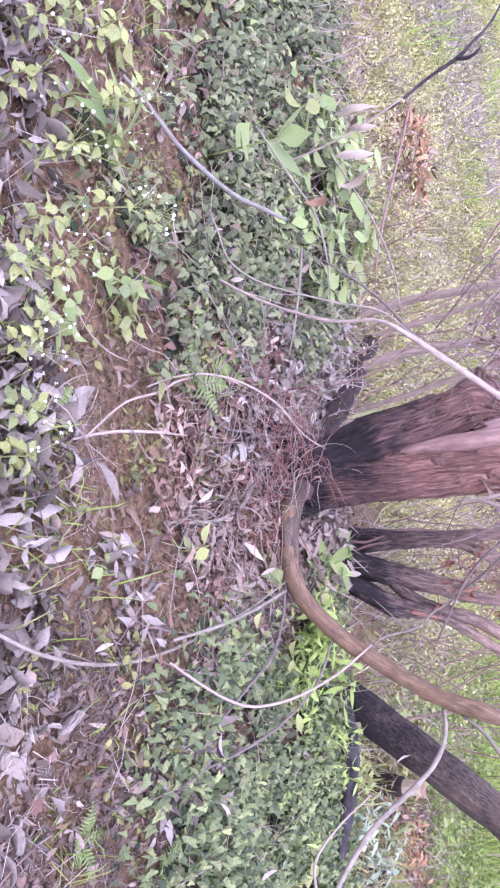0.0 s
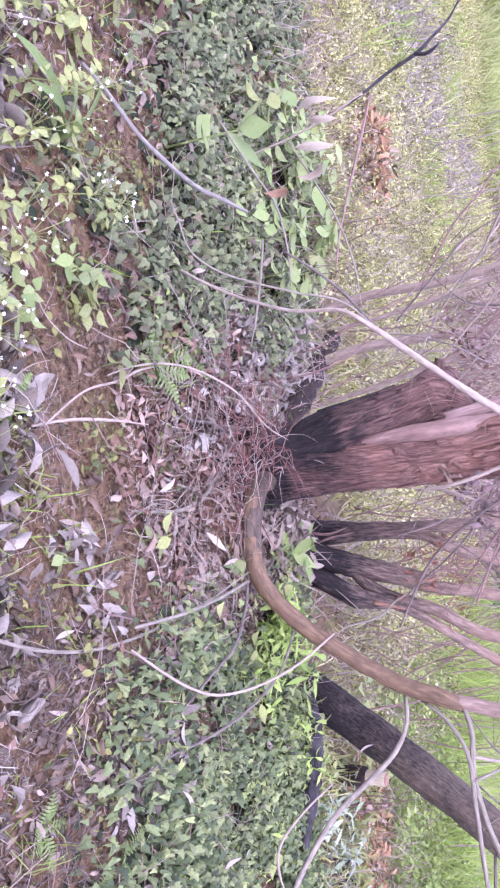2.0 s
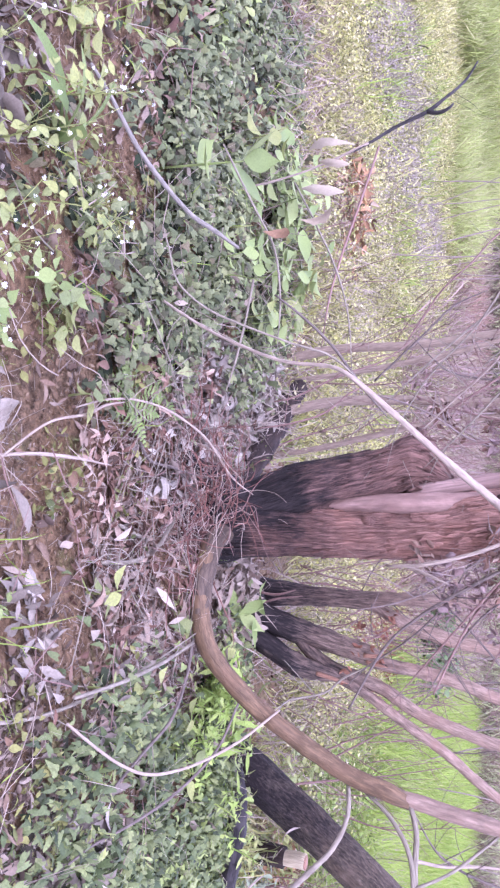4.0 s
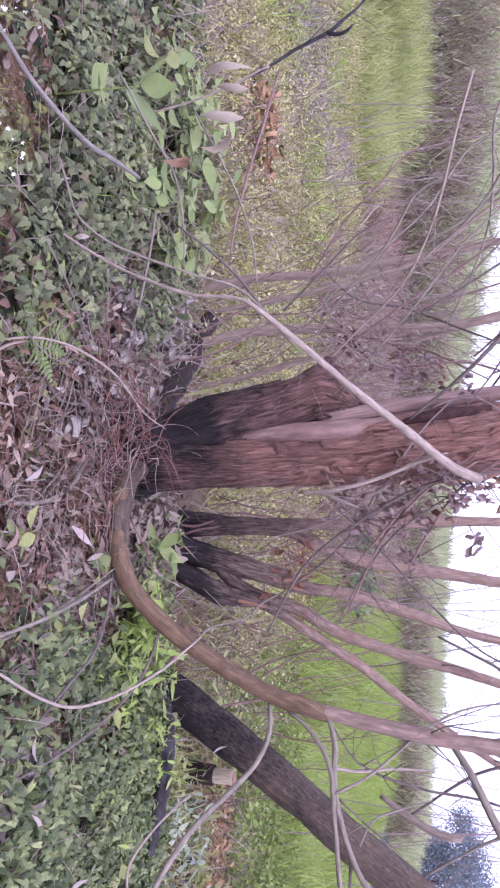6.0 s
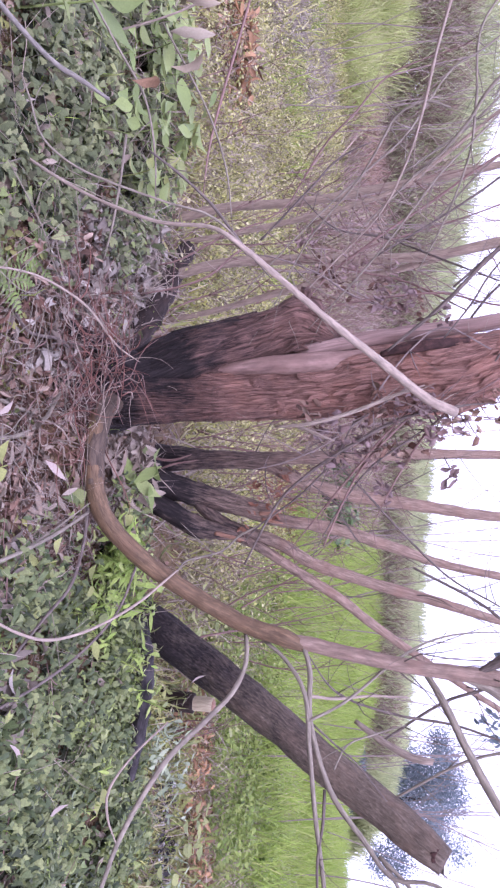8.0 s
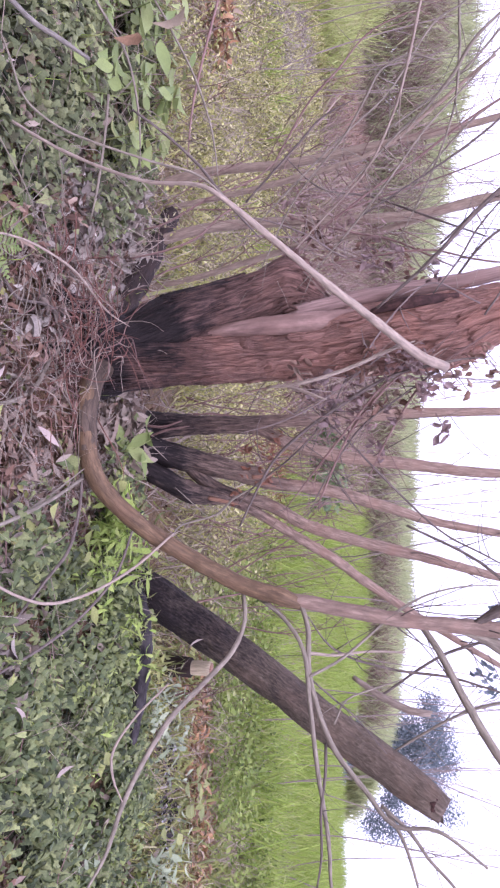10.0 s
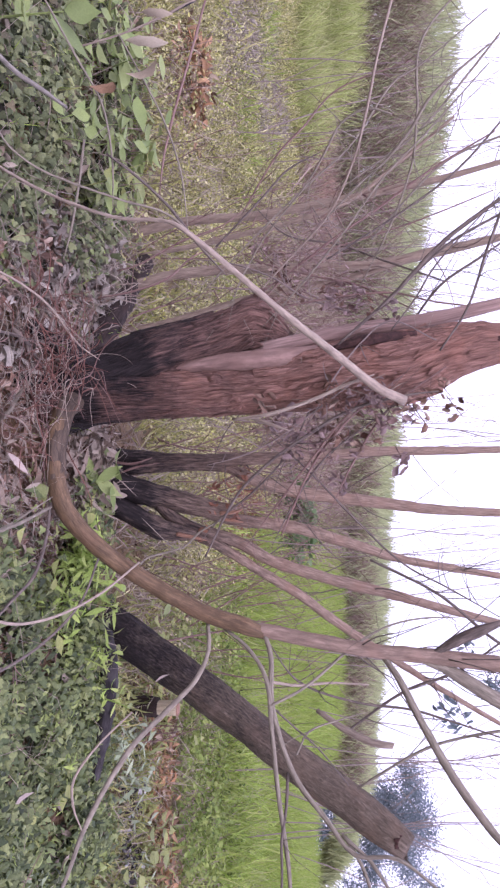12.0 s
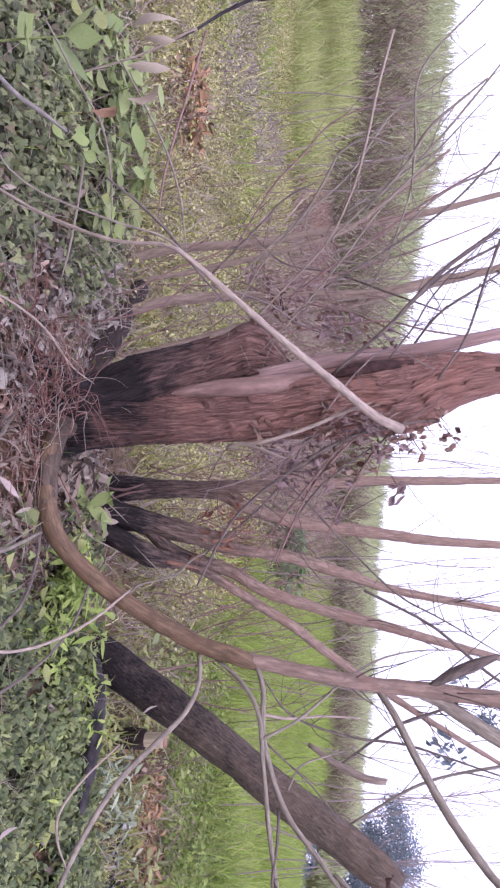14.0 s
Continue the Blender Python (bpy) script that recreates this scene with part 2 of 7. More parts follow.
DEAD_BROWN = leafy("brown_curled_leaf", [(0.17, 0.12, 0.11), (0.27, 0.2, 0.185), (0.21, 0.145, 0.13)], 0.7, 0.2, 0.15, 0.2)
GREEN_BROAD = leafy("broad_green_leaf", [(0.18, 0.235, 0.075), (0.25, 0.305, 0.1), (0.3, 0.345, 0.135)], 0.5, 0.3, 0.1, 0.2)
GREEN_SILVER = leafy("silvery_leaf", [(0.2, 0.24, 0.14), (0.26, 0.3, 0.18), (0.32, 0.35, 0.23)], 0.6, 0.2, 0.15, 0.2)
GREEN_YOUNG = leafy("yellow_green_leaf", [(0.25, 0.275, 0.085), (0.33, 0.345, 0.12), (0.21, 0.25, 0.1)], 0.55, 0.35, 0.15, 0.25)
FERN = leafy("fern_leaf", [(0.15, 0.21, 0.06), (0.2, 0.26, 0.08), (0.25, 0.3, 0.11)], 0.55, 0.3, 0.15, 0.25)
SHOOT = leafy("yellow_green_shoot", [(0.22, 0.31, 0.06), (0.29, 0.38, 0.08), (0.36, 0.42, 0.12)], 0.55, 0.3, 0.15, 0.25)
GRASS_YELLOW = leafy("yellowish_short_grass", [(0.3, 0.29, 0.09), (0.46, 0.44, 0.15), (0.13, 0.135, 0.05), (0.58, 0.53, 0.3), (0.4, 0.41, 0.13), (0.1, 0.09, 0.05), (0.5, 0.46, 0.2)], 0.65, 0.25, 0.2, 0.15)
GRASS_GREEN = leafy("tall_green_grass", [(0.19, 0.275, 0.045), (0.25, 0.345, 0.058), (0.33, 0.41, 0.085), (0.23, 0.3, 0.07), (0.36, 0.37, 0.13)], 0.55, 0.4, 0.1, 0.2)
# paler than GRASS_GREEN: haze over the far grass is mixed into the tones
GRASS_HAZE = leafy("haze_paled_grass", [(0.3, 0.36, 0.1), (0.37, 0.42, 0.13), (0.43, 0.46, 0.175), (0.33, 0.36, 0.135), (0.45, 0.42, 0.21), (0.24, 0.28, 0.09)], 0.6, 0.4, 0.1, 0.15)
GRASS_DRY = leafy("dry_grass", [(0.36, 0.3, 0.235), (0.25, 0.195, 0.155), (0.44, 0.375, 0.3)], 0.7, 0.2, 0.2, 0.2)
BRUSH = leafy("mauve_brush", [(0.25, 0.178, 0.15), (0.36, 0.275, 0.235), (0.13, 0.082, 0.066), (0.31, 0.29, 0.17), (0.2, 0.13, 0.108)], 0.8, 0.2, 0.15, 0.1)
BUSH_GREEN = leafy("hedge_leaf", [(0.37, 0.4, 0.2), (0.45, 0.47, 0.25), (0.29, 0.33, 0.17)], 0.75, 0.35, 0.15, 0.1)
# bluish tones hold the haze of distance; the small twig sprays reuse them
TREE_FAR = leafy("haze_blue_leaf", [(0.11, 0.14, 0.15), (0.17, 0.2, 0.215), (0.25, 0.285, 0.305)], 0.85, 0.2, 0.1, 0.05)
ASH = leafy("ashy_stubble", [(0.26, 0.22, 0.185), (0.36, 0.315, 0.27), (0.17, 0.14, 0.115), (0.31, 0.26, 0.195), (0.29, 0.28, 0.17)], 0.8, 0.15, 0.15, 0.1)
ORANGE_DRIFT = leafy("orange_fern_litter", [(0.34, 0.18, 0.085), (0.42, 0.26, 0.14), (0.22, 0.12, 0.065), (0.12, 0.08, 0.05), (0.42, 0.33, 0.23)], 0.75, 0.15, 0.15, 0.15)
BARK_PALE_STEM = bark("pale_brown_stem_bark", (0.15, 0.102, 0.072), (0.285, 0.205, 0.152), (0.22, 0.135, 0.095), 46, 0.18, 0.7, 0.003, cracks=24)
STEM_FOOT = bark("grey_brown_stem_bark", (0.04, 0.029, 0.02), (0.115, 0.082, 0.056), (0.08, 0.055, 0.037), 46, 0.22, 0.7, 0.004, cracks=28)
TWIG_LEAF = leafy("withered_twig_leaf", [(0.16, 0.1, 0.085), (0.26, 0.18, 0.16), (0.34, 0.25, 0.225), (0.2, 0.13, 0.11)], 0.75, 0.15, 0.15, 0.15)
CHAR_CRUMB = leafy("charred_crumb", [(0.012, 0.011, 0.011), (0.03, 0.026, 0.026), (0.06, 0.052, 0.05), (0.42, 0.4, 0.38)], 0.8, 0.0, 0.15, 0.1)
WEED_GREEN = leafy("fresh_weed_leaf", [(0.13, 0.185, 0.04), (0.2, 0.265, 0.06), (0.27, 0.315, 0.085), (0.07, 0.105, 0.028)], 0.55, 0.3, 0.15, 0.2)
LITTER_GREY = leafy("grey_stalk_litter", [(0.22, 0.187, 0.157), (0.36, 0.315, 0.27), (0.12, 0.095, 0.076), (0.28, 0.22, 0.178)], 0.8, 0.1, 0.15, 0.1)
ROOT_RED = bark("reddish_root_bark", (0.09, 0.04, 0.028), (0.23, 0.113, 0.082), (0.16, 0.066, 0.046), 90, 0.15, 0.75, 0.002)
DEAD_LOG = leafy("cream_dead_leaf", [(0.2, 0.17, 0.135), (0.33, 0.29, 0.24), (0.42, 0.38, 0.32), (0.1, 0.075, 0.06), (0.25, 0.2, 0.16)], 0.8, 0.08, 0.12, 0.12)
BARK_ROOT = bark("shredded_root_bark", (0.028, 0.015, 0.012), (0.13, 0.068, 0.053), (0.09, 0.045, 0.034), 90, 0.12, 0.9, 0.01, cracks=60)
# rust-brown with far haze blended into the colour
RUST_HAZE = leafy("hazy_rusty_brush", [(0.25, 0.155, 0.112), (0.33, 0.225, 0.17), (0.19, 0.11, 0.08)], 0.8, 0.2, 0.15, 0.1)
MOULD = leafy("dark_leaf_mould", [(0.045, 0.032, 0.024), (0.1, 0.072, 0.053), (0.15, 0.115, 0.088), (0.07, 0.046, 0.033)], 0.9, 0.0, 0.2, 0.1)
# near-black greens: the shade between creeper leaves, put into leaf colour
IVY_SHADE = leafy("shade_dark_leaf", [(0.022, 0.03, 0.016), (0.04, 0.05, 0.026), (0.03, 0.026, 0.018), (0.055, 0.065, 0.034)], 0.75, 0.0, 0.2, 0.1)
OLIVE = leafy("olive_weed_leaf", [(0.11, 0.115, 0.035), (0.2, 0.2, 0.06), (0.28, 0.27, 0.09), (0.08, 0.1, 0.035)], 0.6, 0.25, 0.15, 0.2)
DEAD_EARTH = leafy("earth_coloured_dead_leaf", [(0.1, 0.065, 0.044), (0.2, 0.142, 0.1), (0.3, 0.245, 0.195), (0.07, 0.046, 0.034), (0.26, 0.2, 0.155), (0.15, 0.09, 0.055)], 0.8, 0.06, 0.12, 0.12)
LEAF_CRUMB = leafy("leaf_crumb", [(0.09, 0.056, 0.034), (0.17, 0.112, 0.068), (0.23, 0.17, 0.11)], 0.85, 0.0, 0.2, 0.1)
# dark for the rotten core, and for shade painted in slot and hollow
HOLLOW_WOOD = bark("rot_and_shade_dark", (0.015, 0.01, 0.009), (0.1, 0.05, 0.04), (0.05, 0.03, 0.03), 80, 0.4, 0.9, 0.004)
# brown twig bark greyed so that its colour holds background haze
TWIG_HAZE = bark("hazy_mauve_bark", (0.17, 0.13, 0.112), (0.28, 0.225, 0.195), (0.22, 0.17, 0.15), 60, 0.2, 0.8, 0.001)
PETAL = leafy("white_floret", [(0.78, 0.78, 0.74), (0.85, 0.85, 0.82)], 0.6, 0.2)

rnd = np.random.RandomState(7)


# ------------------------------------------------------------------ building helpers
def smoothstep(a, b, v):
    t = max(0.0, min(1.0, (v - a) / (b - a)))
    return t * t * (3 - 2 * t)


def height(x, y):
    """The ground's height: a mound at the stump, a low earth bank in the foreground, small lumps."""
    h = 0.025 * math.exp(-((x + 0.03) ** 2 + (y - 3.15) ** 2) / 0.16)
    bank = smoothstep(0.0, 0.5, x) * smoothstep(1.66, 1.8, y + 0.08 * math.sin(5 * x)) * (1 - smoothstep(2.2, 2.75, y))
    h += 0.075 * bank
    if y > 8:
        h -= 0.075 * (y - 8) * smoothstep(0.3, 0.46, x / y)
    if y > 20:
        h -= 0.03 * (y - 20)
    near = 1 - smoothstep(6, 14, math.hypot(x, y))
    h += near * (0.03 * noise.noise((x * 1.7, y * 1.7, 0)) + 0.012 * noise.noise((x * 7, y * 7, 3)))
    return h


def mesh_of(name, verts, faces, mat, smooth=True, uvs=None):
    me = bpy.data.meshes.new(name)
    me.from_pydata([tuple(v) for v in verts] if not isinstance(verts, np.ndarray) else verts.tolist(), [], faces if isinstance(faces, list) else faces.tolist())
    mats = mat if isinstance(mat, (list, tuple)) else [mat]
    for m in mats:
        me.materials.append(m)
    if smooth:
        me.polygons.foreach_set("use_smooth", np.ones(len(me.polygons), bool))
    if uvs is not None:
        layer = me.uv_layers.new(name="UVMap")
        idx = np.zeros(len(me.loops), np.int32)
        me.loops.foreach_get("vertex_index", idx)
        layer.data.foreach_set("uv", np.asarray(uvs, float)[idx].ravel())
    me.update()
    return me


def put(name, me, parent=None, label="", at=None):
    """One mesh object, under a thing or a part when parent is given."""
    ob = new(name, me)
    if parent is not None:
        ob.parent = parent
    if at is not None:
        ob.matrix_basis = at
    if label:
        tagged(ob, label)
    return ob


def thing(name, label, category, at=(0, 0, 0), group="", kind=""):
    ob = new(name)
    ob.location = at
    ob.empty_display_size = 0.1
    return tagged(ob, label, category, group, kind)


def spline(points, radii, step):
    """Catmull-Rom through the points, at even steps."""
    p = [Vector(v) for v in points]
    p = [2 * p[0] - p[1]] + p + [2 * p[-1] - p[-2]]
    out, rad = [], []
    for n in range(len(points) - 1):
        a, b, c, d = p[n:n + 4]
        k = max(2, int((c - b).length / step))
        for j in range(k):
            t = j / k
            out.append(0.5 * (2 * b + (c - a) * t + (2 * a - 5 * b + 4 * c - d) * t * t + (3 * b - a - 3 * c + d) * t ** 3))
            rad.append(radii[n] * (1 - t) + radii[n + 1] * t)
    out.append(Vector(points[-1]))
    rad.append(radii[-1])
    return out, rad


def tube(points, radii, sides=8, step=0.03, lumps=0.12, ridges=0.0, seed=0.0, splinter=0.0):
    """A stem: rings along a spline, uneven in girth, with long ridges; splinter draws the end out raggedly."""
    line, rad = spline(points, radii, step)
    verts, uvs, faces = [], [], []
    t0 = (line[1] - line[0]).normalized()
    side = t0.cross(Vector((0.3, 1, 0.2))).normalized()
    run = 0.0
    for n, (c, r) in enumerate(zip(line, rad)):
        t = (line[min(n + 1, len(line) - 1)] - line[max(n - 1, 0)]).normalized()
        side = (side - t * side.dot(t)).normalized()
        up = t.cross(side)
        if n:
            run += (line[n] - line[n - 1]).length
        for k in range(sides):
            a = 2 * math.pi * k / sides
            ca, sa = math.cos(a), math.sin(a)
            w = 1 + lumps * noise.noise((ca * 1.3 + seed, sa * 1.3, run * 6 / max(0.3, 10 * r)))
            if ridges:
                w += ridges * noise.noise((ca * 3.2 + seed, sa * 3.2, run * 1.6)) + 0.5 * ridges * noise.noise((ca * 13 + seed, sa * 13, run * 2.4))
            v = c + (side * ca + up * sa) * (r * w)
            if splinter and n >= len(line) - 3:
                v = v + t * splinter * max(0, noise.noise((ca * 6 + seed, sa * 6, 7))) * (n - len(line) + 4)
            verts.append(v)
            uvs.append((k / sides * 6.283 * 0.5 * rad[0] * 2, run))
    for n in range(len(line) - 1):
        for k in range(sides):
            a, b = n * sides + k, n * sides + (k + 1) % sides
            faces.append((a, b, b + sides, a + sides))
    faces.append(tuple(range(sides - 1, -1, -1)))
    last = (len(line) - 1) * sides
    faces.append(tuple(range(last, last + sides)))
    return verts, faces, uvs


def joined(pieces):
    verts, faces, uvs = [], [], []
    for v, f, u in pieces:
        o = len(verts)
        verts += v
        uvs += u
        faces += [tuple(i + o for i in q) for q in f]
    return verts, faces, uvs


def stem(name, pts, radii, mat, parent=None, label="", **kw):
    v, f, u = tube(pts, radii, **kw)
    return put(name, mesh_of(name, v, f, mat, True, u), parent, label)


def side_twigs(pts, radii, count, length, seed, thick=0.0022, lean=0.4, start=0.25):
    """Fine side shoots along a stem."""
    rs = random.Random(seed)
    line, rad = spline(pts, radii, 0.03)
    out = []
    for _ in range(count):
        k = rs.randrange(int(len(line) * start), len(line) - 1)
        t = (line[k + 1] - line[k]).normalized()
        d = Vector((rs.uniform(-1, 1), rs.uniform(-1, 1), rs.uniform(-0.3, 1))).normalized()
        d = (d + t * lean).normalized()
        n = rs.uniform(0.4, 1) * length
        p = [line[k]]
        for _ in range(3):
            d = (d + Vector((rs.uniform(-0.25, 0.25), rs.uniform(-0.25, 0.25), rs.uniform(-0.1, 0.3)))).normalized()
            p.append(p[-1] + d * n / 3)
        th = thick * rs.uniform(0.6, 1.3)
        out.append(tube(p, [th, th * 0.8, th * 0.6, th * 0.3], sides=4, step=0.06, lumps=0.05))
    return out


def add_twigs(name, parent, mat, pieces):
    for v, f, u in pieces:
        put(name, mesh_of(name, v, f, mat, True, u), parent)


# leaf shapes: flat outlines raised along the midrib, tip towards +y, unit length
def blade_shape(widths, fold=0.18, curl=0.25, twist=0.0):
    n = len(widths)
    v, f = [], []
    for k, w in enumerate(widths):
        y = k / (n - 1)
        z = curl * (y - 0.5) ** 2 - curl * 0.25
        ct, st = math.cos(twist * (y - 0.5)), math.sin(twist * (y - 0.5))
        for sx in (-1, 0, 1):
            x, zz = sx * w, z + (fold * w if sx else 0)
            v.append((x * ct - (zz - z) * st, y, z + x * st + (zz - z) * ct))
    for k in range(n - 1):
        for c in (0, 1):
            a = 3 * k + c
            f.append((a, a + 1, a + 4, a + 3))
    return np.array(v, float), f


def lobed_shape(radii, fold=0.12):
    """A lobed leaf as a fan about the stalk's end."""
    v, f = [(0, 0.25, 0.0)], []
    n = len(radii)
    for k, r in enumerate(radii):
        a = -math.pi / 2 + 2 * math.pi * (k + 0.5) / n
        v.append((0.62 * r * math.cos(a), 0.3 + 0.7 * r * math.sin(a), -fold * r + 0.25 * fold * abs(math.cos(a))))
    for k in range(n):
        f.append((0, 1 + k, 1 + (k + 1) % n))
    return np.array(v, float), f


LANCE = [blade_shape([0.01, 0.08, 0.13, 0.12, 0.08, 0.01], 0.3, c, t) for c, t in ((0.4, 0.5), (-0.5, -0.8), (0.9, 1.2), (0.1, 0.2))]
OVAL = [blade_shape([0.02, 0.14, 0.23, 0.27, 0.27, 0.22, 0.14, 0.06, 0.005], f, c, t) for f, c, t in ((0.25, 0.3, 0.2), (0.5, -0.4, -0.5), (-0.2, 0.5, 0.6))]
CURLED = [blade_shape([0.03, 0.22, 0.3, 0.22, 0.04], 1.1, c, t) for c, t in ((1.2, 1.0), (0.8, -1.4))]
HANGING = [blade_shape([0.02, 0.11, 0.17, 0.14, 0.16, 0.08, 0.01], f, c, t) for f, c, t in ((0.7, 0.6, 0.5), (1.0, -0.5, -0.9), (0.5, 0.9, 1.3))]
SPADE = [lobed_shape([0.35, 0.85, 0.8, 0.62, 0.78, 1.0, 0.78, 0.62, 0.8, 0.85], f) for f in (0.12, 0.3)]
TRIPLE = [lobed_shape([0.3, 0.6, 0.95, 0.5, 0.6, 1.05, 0.6, 0.5, 0.95, 0.6], f) for f in (0.15, 0.35)]
GRASS = [(np.array([(-0.5, 0, 0), (0.5, 0, 0), (-0.42, 0.1 * b, 0.4), (0.42, 0.1 * b, 0.4), (-0.3, 0.4 * b, 0.75), (0.3, 0.4 * b, 0.75), (0, b, 1.0 - 0.35 * b)]),
          [(0, 1, 3, 2), (2, 3, 5, 4), (4, 5, 6)]) for b in (0.15, 0.4, 0.75)]
RHOMB = [(np.array([(0, 0, 0), (0.28, 0.5, 0.08), (0, 1, 0), (-0.28, 0.5, -0.08)]), [(0, 1, 2, 3)])]


def turned(ax, ay, az):
    """Rotation matrices from arrays of Euler angles (XYZ)."""
    cx, sx, cy, sy, cz, sz = np.cos(ax), np.sin(ax), np.cos(ay), np.sin(ay), np.cos(az), np.sin(az)
    m = np.empty((len(ax), 3, 3))
    m[:, 0] = np.stack([cz * cy, cz * sy * sx - sz * cx, cz * sy * cx + sz * sx], 1)
    m[:, 1] = np.stack([sz * cy, sz * sy * sx + cz * cx, sz * sy * cx - cz * sx], 1)
    m[:, 2] = np.stack([-sy, cy * sx, cy * cx], 1)
    return m


def scattered(shapes, pos, rot, size):
    """One joined mesh of many small shapes. pos (n, 3), rot (n, 3, 3), size (n, 3)."""
    pick = rnd.randint(0, len(shapes), len(pos))
    vs, fs, o = [], [], 0
    for k, (v, f) in enumerate(shapes):
        sel = np.where(pick == k)[0]
        if not len(sel):
            continue
        w = v[None] * size[sel][:, None, :]
        w = np.einsum("nij,nkj->nki", rot[sel], w) + pos[sel][:, None]
        vs.append(w.reshape(-1, 3))
        base = o + np.arange(len(sel)) * len(v)
        for q in f:
            fs += (base[:, None] + np.array(q)[None]).tolist()
        o += len(sel) * len(v)
    return np.concatenate(vs), fs


def strewn(inside, box, count):
    """Random ground places (x, y) in a box where the density inside(x, y) allows them."""
    out = []
    x0, x1, y0, y1 = box
    while len(out) < count:
        x, y = rnd.uniform(x0, x1), rnd.uniform(y0, y1)
        if rnd.rand() < inside(x, y):
            out.append((x, y))
    return np.array(out)


def lifted(xy, low, high):
    z = np.array([height(x, y) for x, y in xy]) + rnd.uniform(low, high, len(xy))
    return np.column_stack([xy, z])


def flat_turns(n, tilt):
    return turned(rnd.uniform(-tilt, tilt, n), rnd.uniform(-tilt, tilt, n), rnd.uniform(0, 2 * math.pi, n))


def even(n, a, b, wide=1.0):
    s = rnd.uniform(a, b, n)
    return np.column_stack([s * wide, s, s])


def clumpy(x, y, scale, seed, lo=-0.15, hi=0.25):
    return smoothstep(lo, hi, noise.noise((x * scale, y * scale, seed)))


def carpet(name, label, category, shapes, mat, inside, box, count, sizes, low, high, tilt, piece, pieces, centre, wide=1.0, droop=None):
    """A cover of leaves on the ground: the leaves nearest to the walk are objects of their own, the rest one mesh."""
    xy = strewn(inside, box, count)
    far = np.hypot(xy[:, 0] - centre[0], xy[:, 1] - centre[1])
    order = np.argsort(far)
    xy = xy[order]
    pos, rot, size = lifted(xy, low, high), flat_turns(len(xy), tilt), even(len(xy), *sizes, wide)
    if droop is not None:
        n = len(xy)
        rot = turned(rnd.normal(-droop, 0.45, n), rnd.normal(0, 0.45, n), math.pi + rnd.normal(0, 0.8, n))
    v, f = scattered(shapes, pos[pieces:], rot[pieces:], size[pieces:])
    ob = tagged(put(name, mesh_of(name, v, f, mat)), label, category, kind="stuff")
    pool = [mesh_of(piece, sv, sf, mat) for sv, sf in shapes]
    for k in range(pieces):
        m = Matrix(rot[k].tolist()).to_4x4() @ Matrix.Diagonal((*size[k], 1))
        m.translation = pos[k]
        put(piece, pool[k % len(pool)], ob, at=m)
    return ob


# ------------------------------------------------------------------ ground, one sheet to the horizon
def ground():
    u = np.linspace(-1, 1, 241)
    xs = 2.2 * np.sinh(u * 6.2) / math.sinh(1.0) * 0.36
    w = np.linspace(-0.62, 1, 261)
    ys = 2.4 + 0.9 * np.sinh(w * 7.0) * 0.75
    verts = [(x, y, height(x, y)) for y in ys for x in xs]
    nx = len(xs)
    i = np.arange((len(ys) - 1) * nx).reshape(-1, nx)[:, :-1].ravel()
    faces = np.column_stack([i, i + 1, i + 1 + nx, i + nx]).tolist()
    tagged(put("ground", mesh_of("ground", verts, faces, SOIL)), "orange-brown crumbly earth with humus and grit", "ground", kind="structure")


ground()


# ------------------------------------------------------------------ the stump with its stems
TRUNK = [(-0.049, 3.160, -0.072), (-0.059, 3.150, 0.050), (-0.060, 3.140, 0.193), (-0.061, 3.130, 0.356), (-0.060, 3.120, 0.513), (-0.064, 3.120, 0.729), (-0.079, 3.120, 0.938), (-0.096, 3.120, 1.060), (-0.134, 3.120, 1.380), (-0.166, 3.120, 1.482), (-0.188, 3.120, 1.583), (-0.199, 3.120, 1.663), (-0.202, 3.120, 1.719)]
GIRTH = [0.1823, 0.1255, 0.1034, 0.0929, 0.0850, 0.0858, 0.0954, 0.1115, 0.1245, 0.1057, 0.0890, 0.0786, 0.0660]
SIDE = [(-0.099, 3.170, 0.041), (-0.136, 3.170, 0.228), (-0.198, 3.170, 0.386), (-0.236, 3.170, 0.542), (-0.270, 3.170, 0.672), (-0.299, 3.170, 0.769), (-0.320, 3.170, 0.826), (-0.311, 3.170, 0.856), (-0.294, 3.170, 0.890), (-0.278, 3.170, 0.928)]
SIDE_GIRTH = [0.1173, 0.1151, 0.1158, 0.1123, 0.1115, 0.1152, 0.1192, 0.0999, 0.0636, 0.0318]


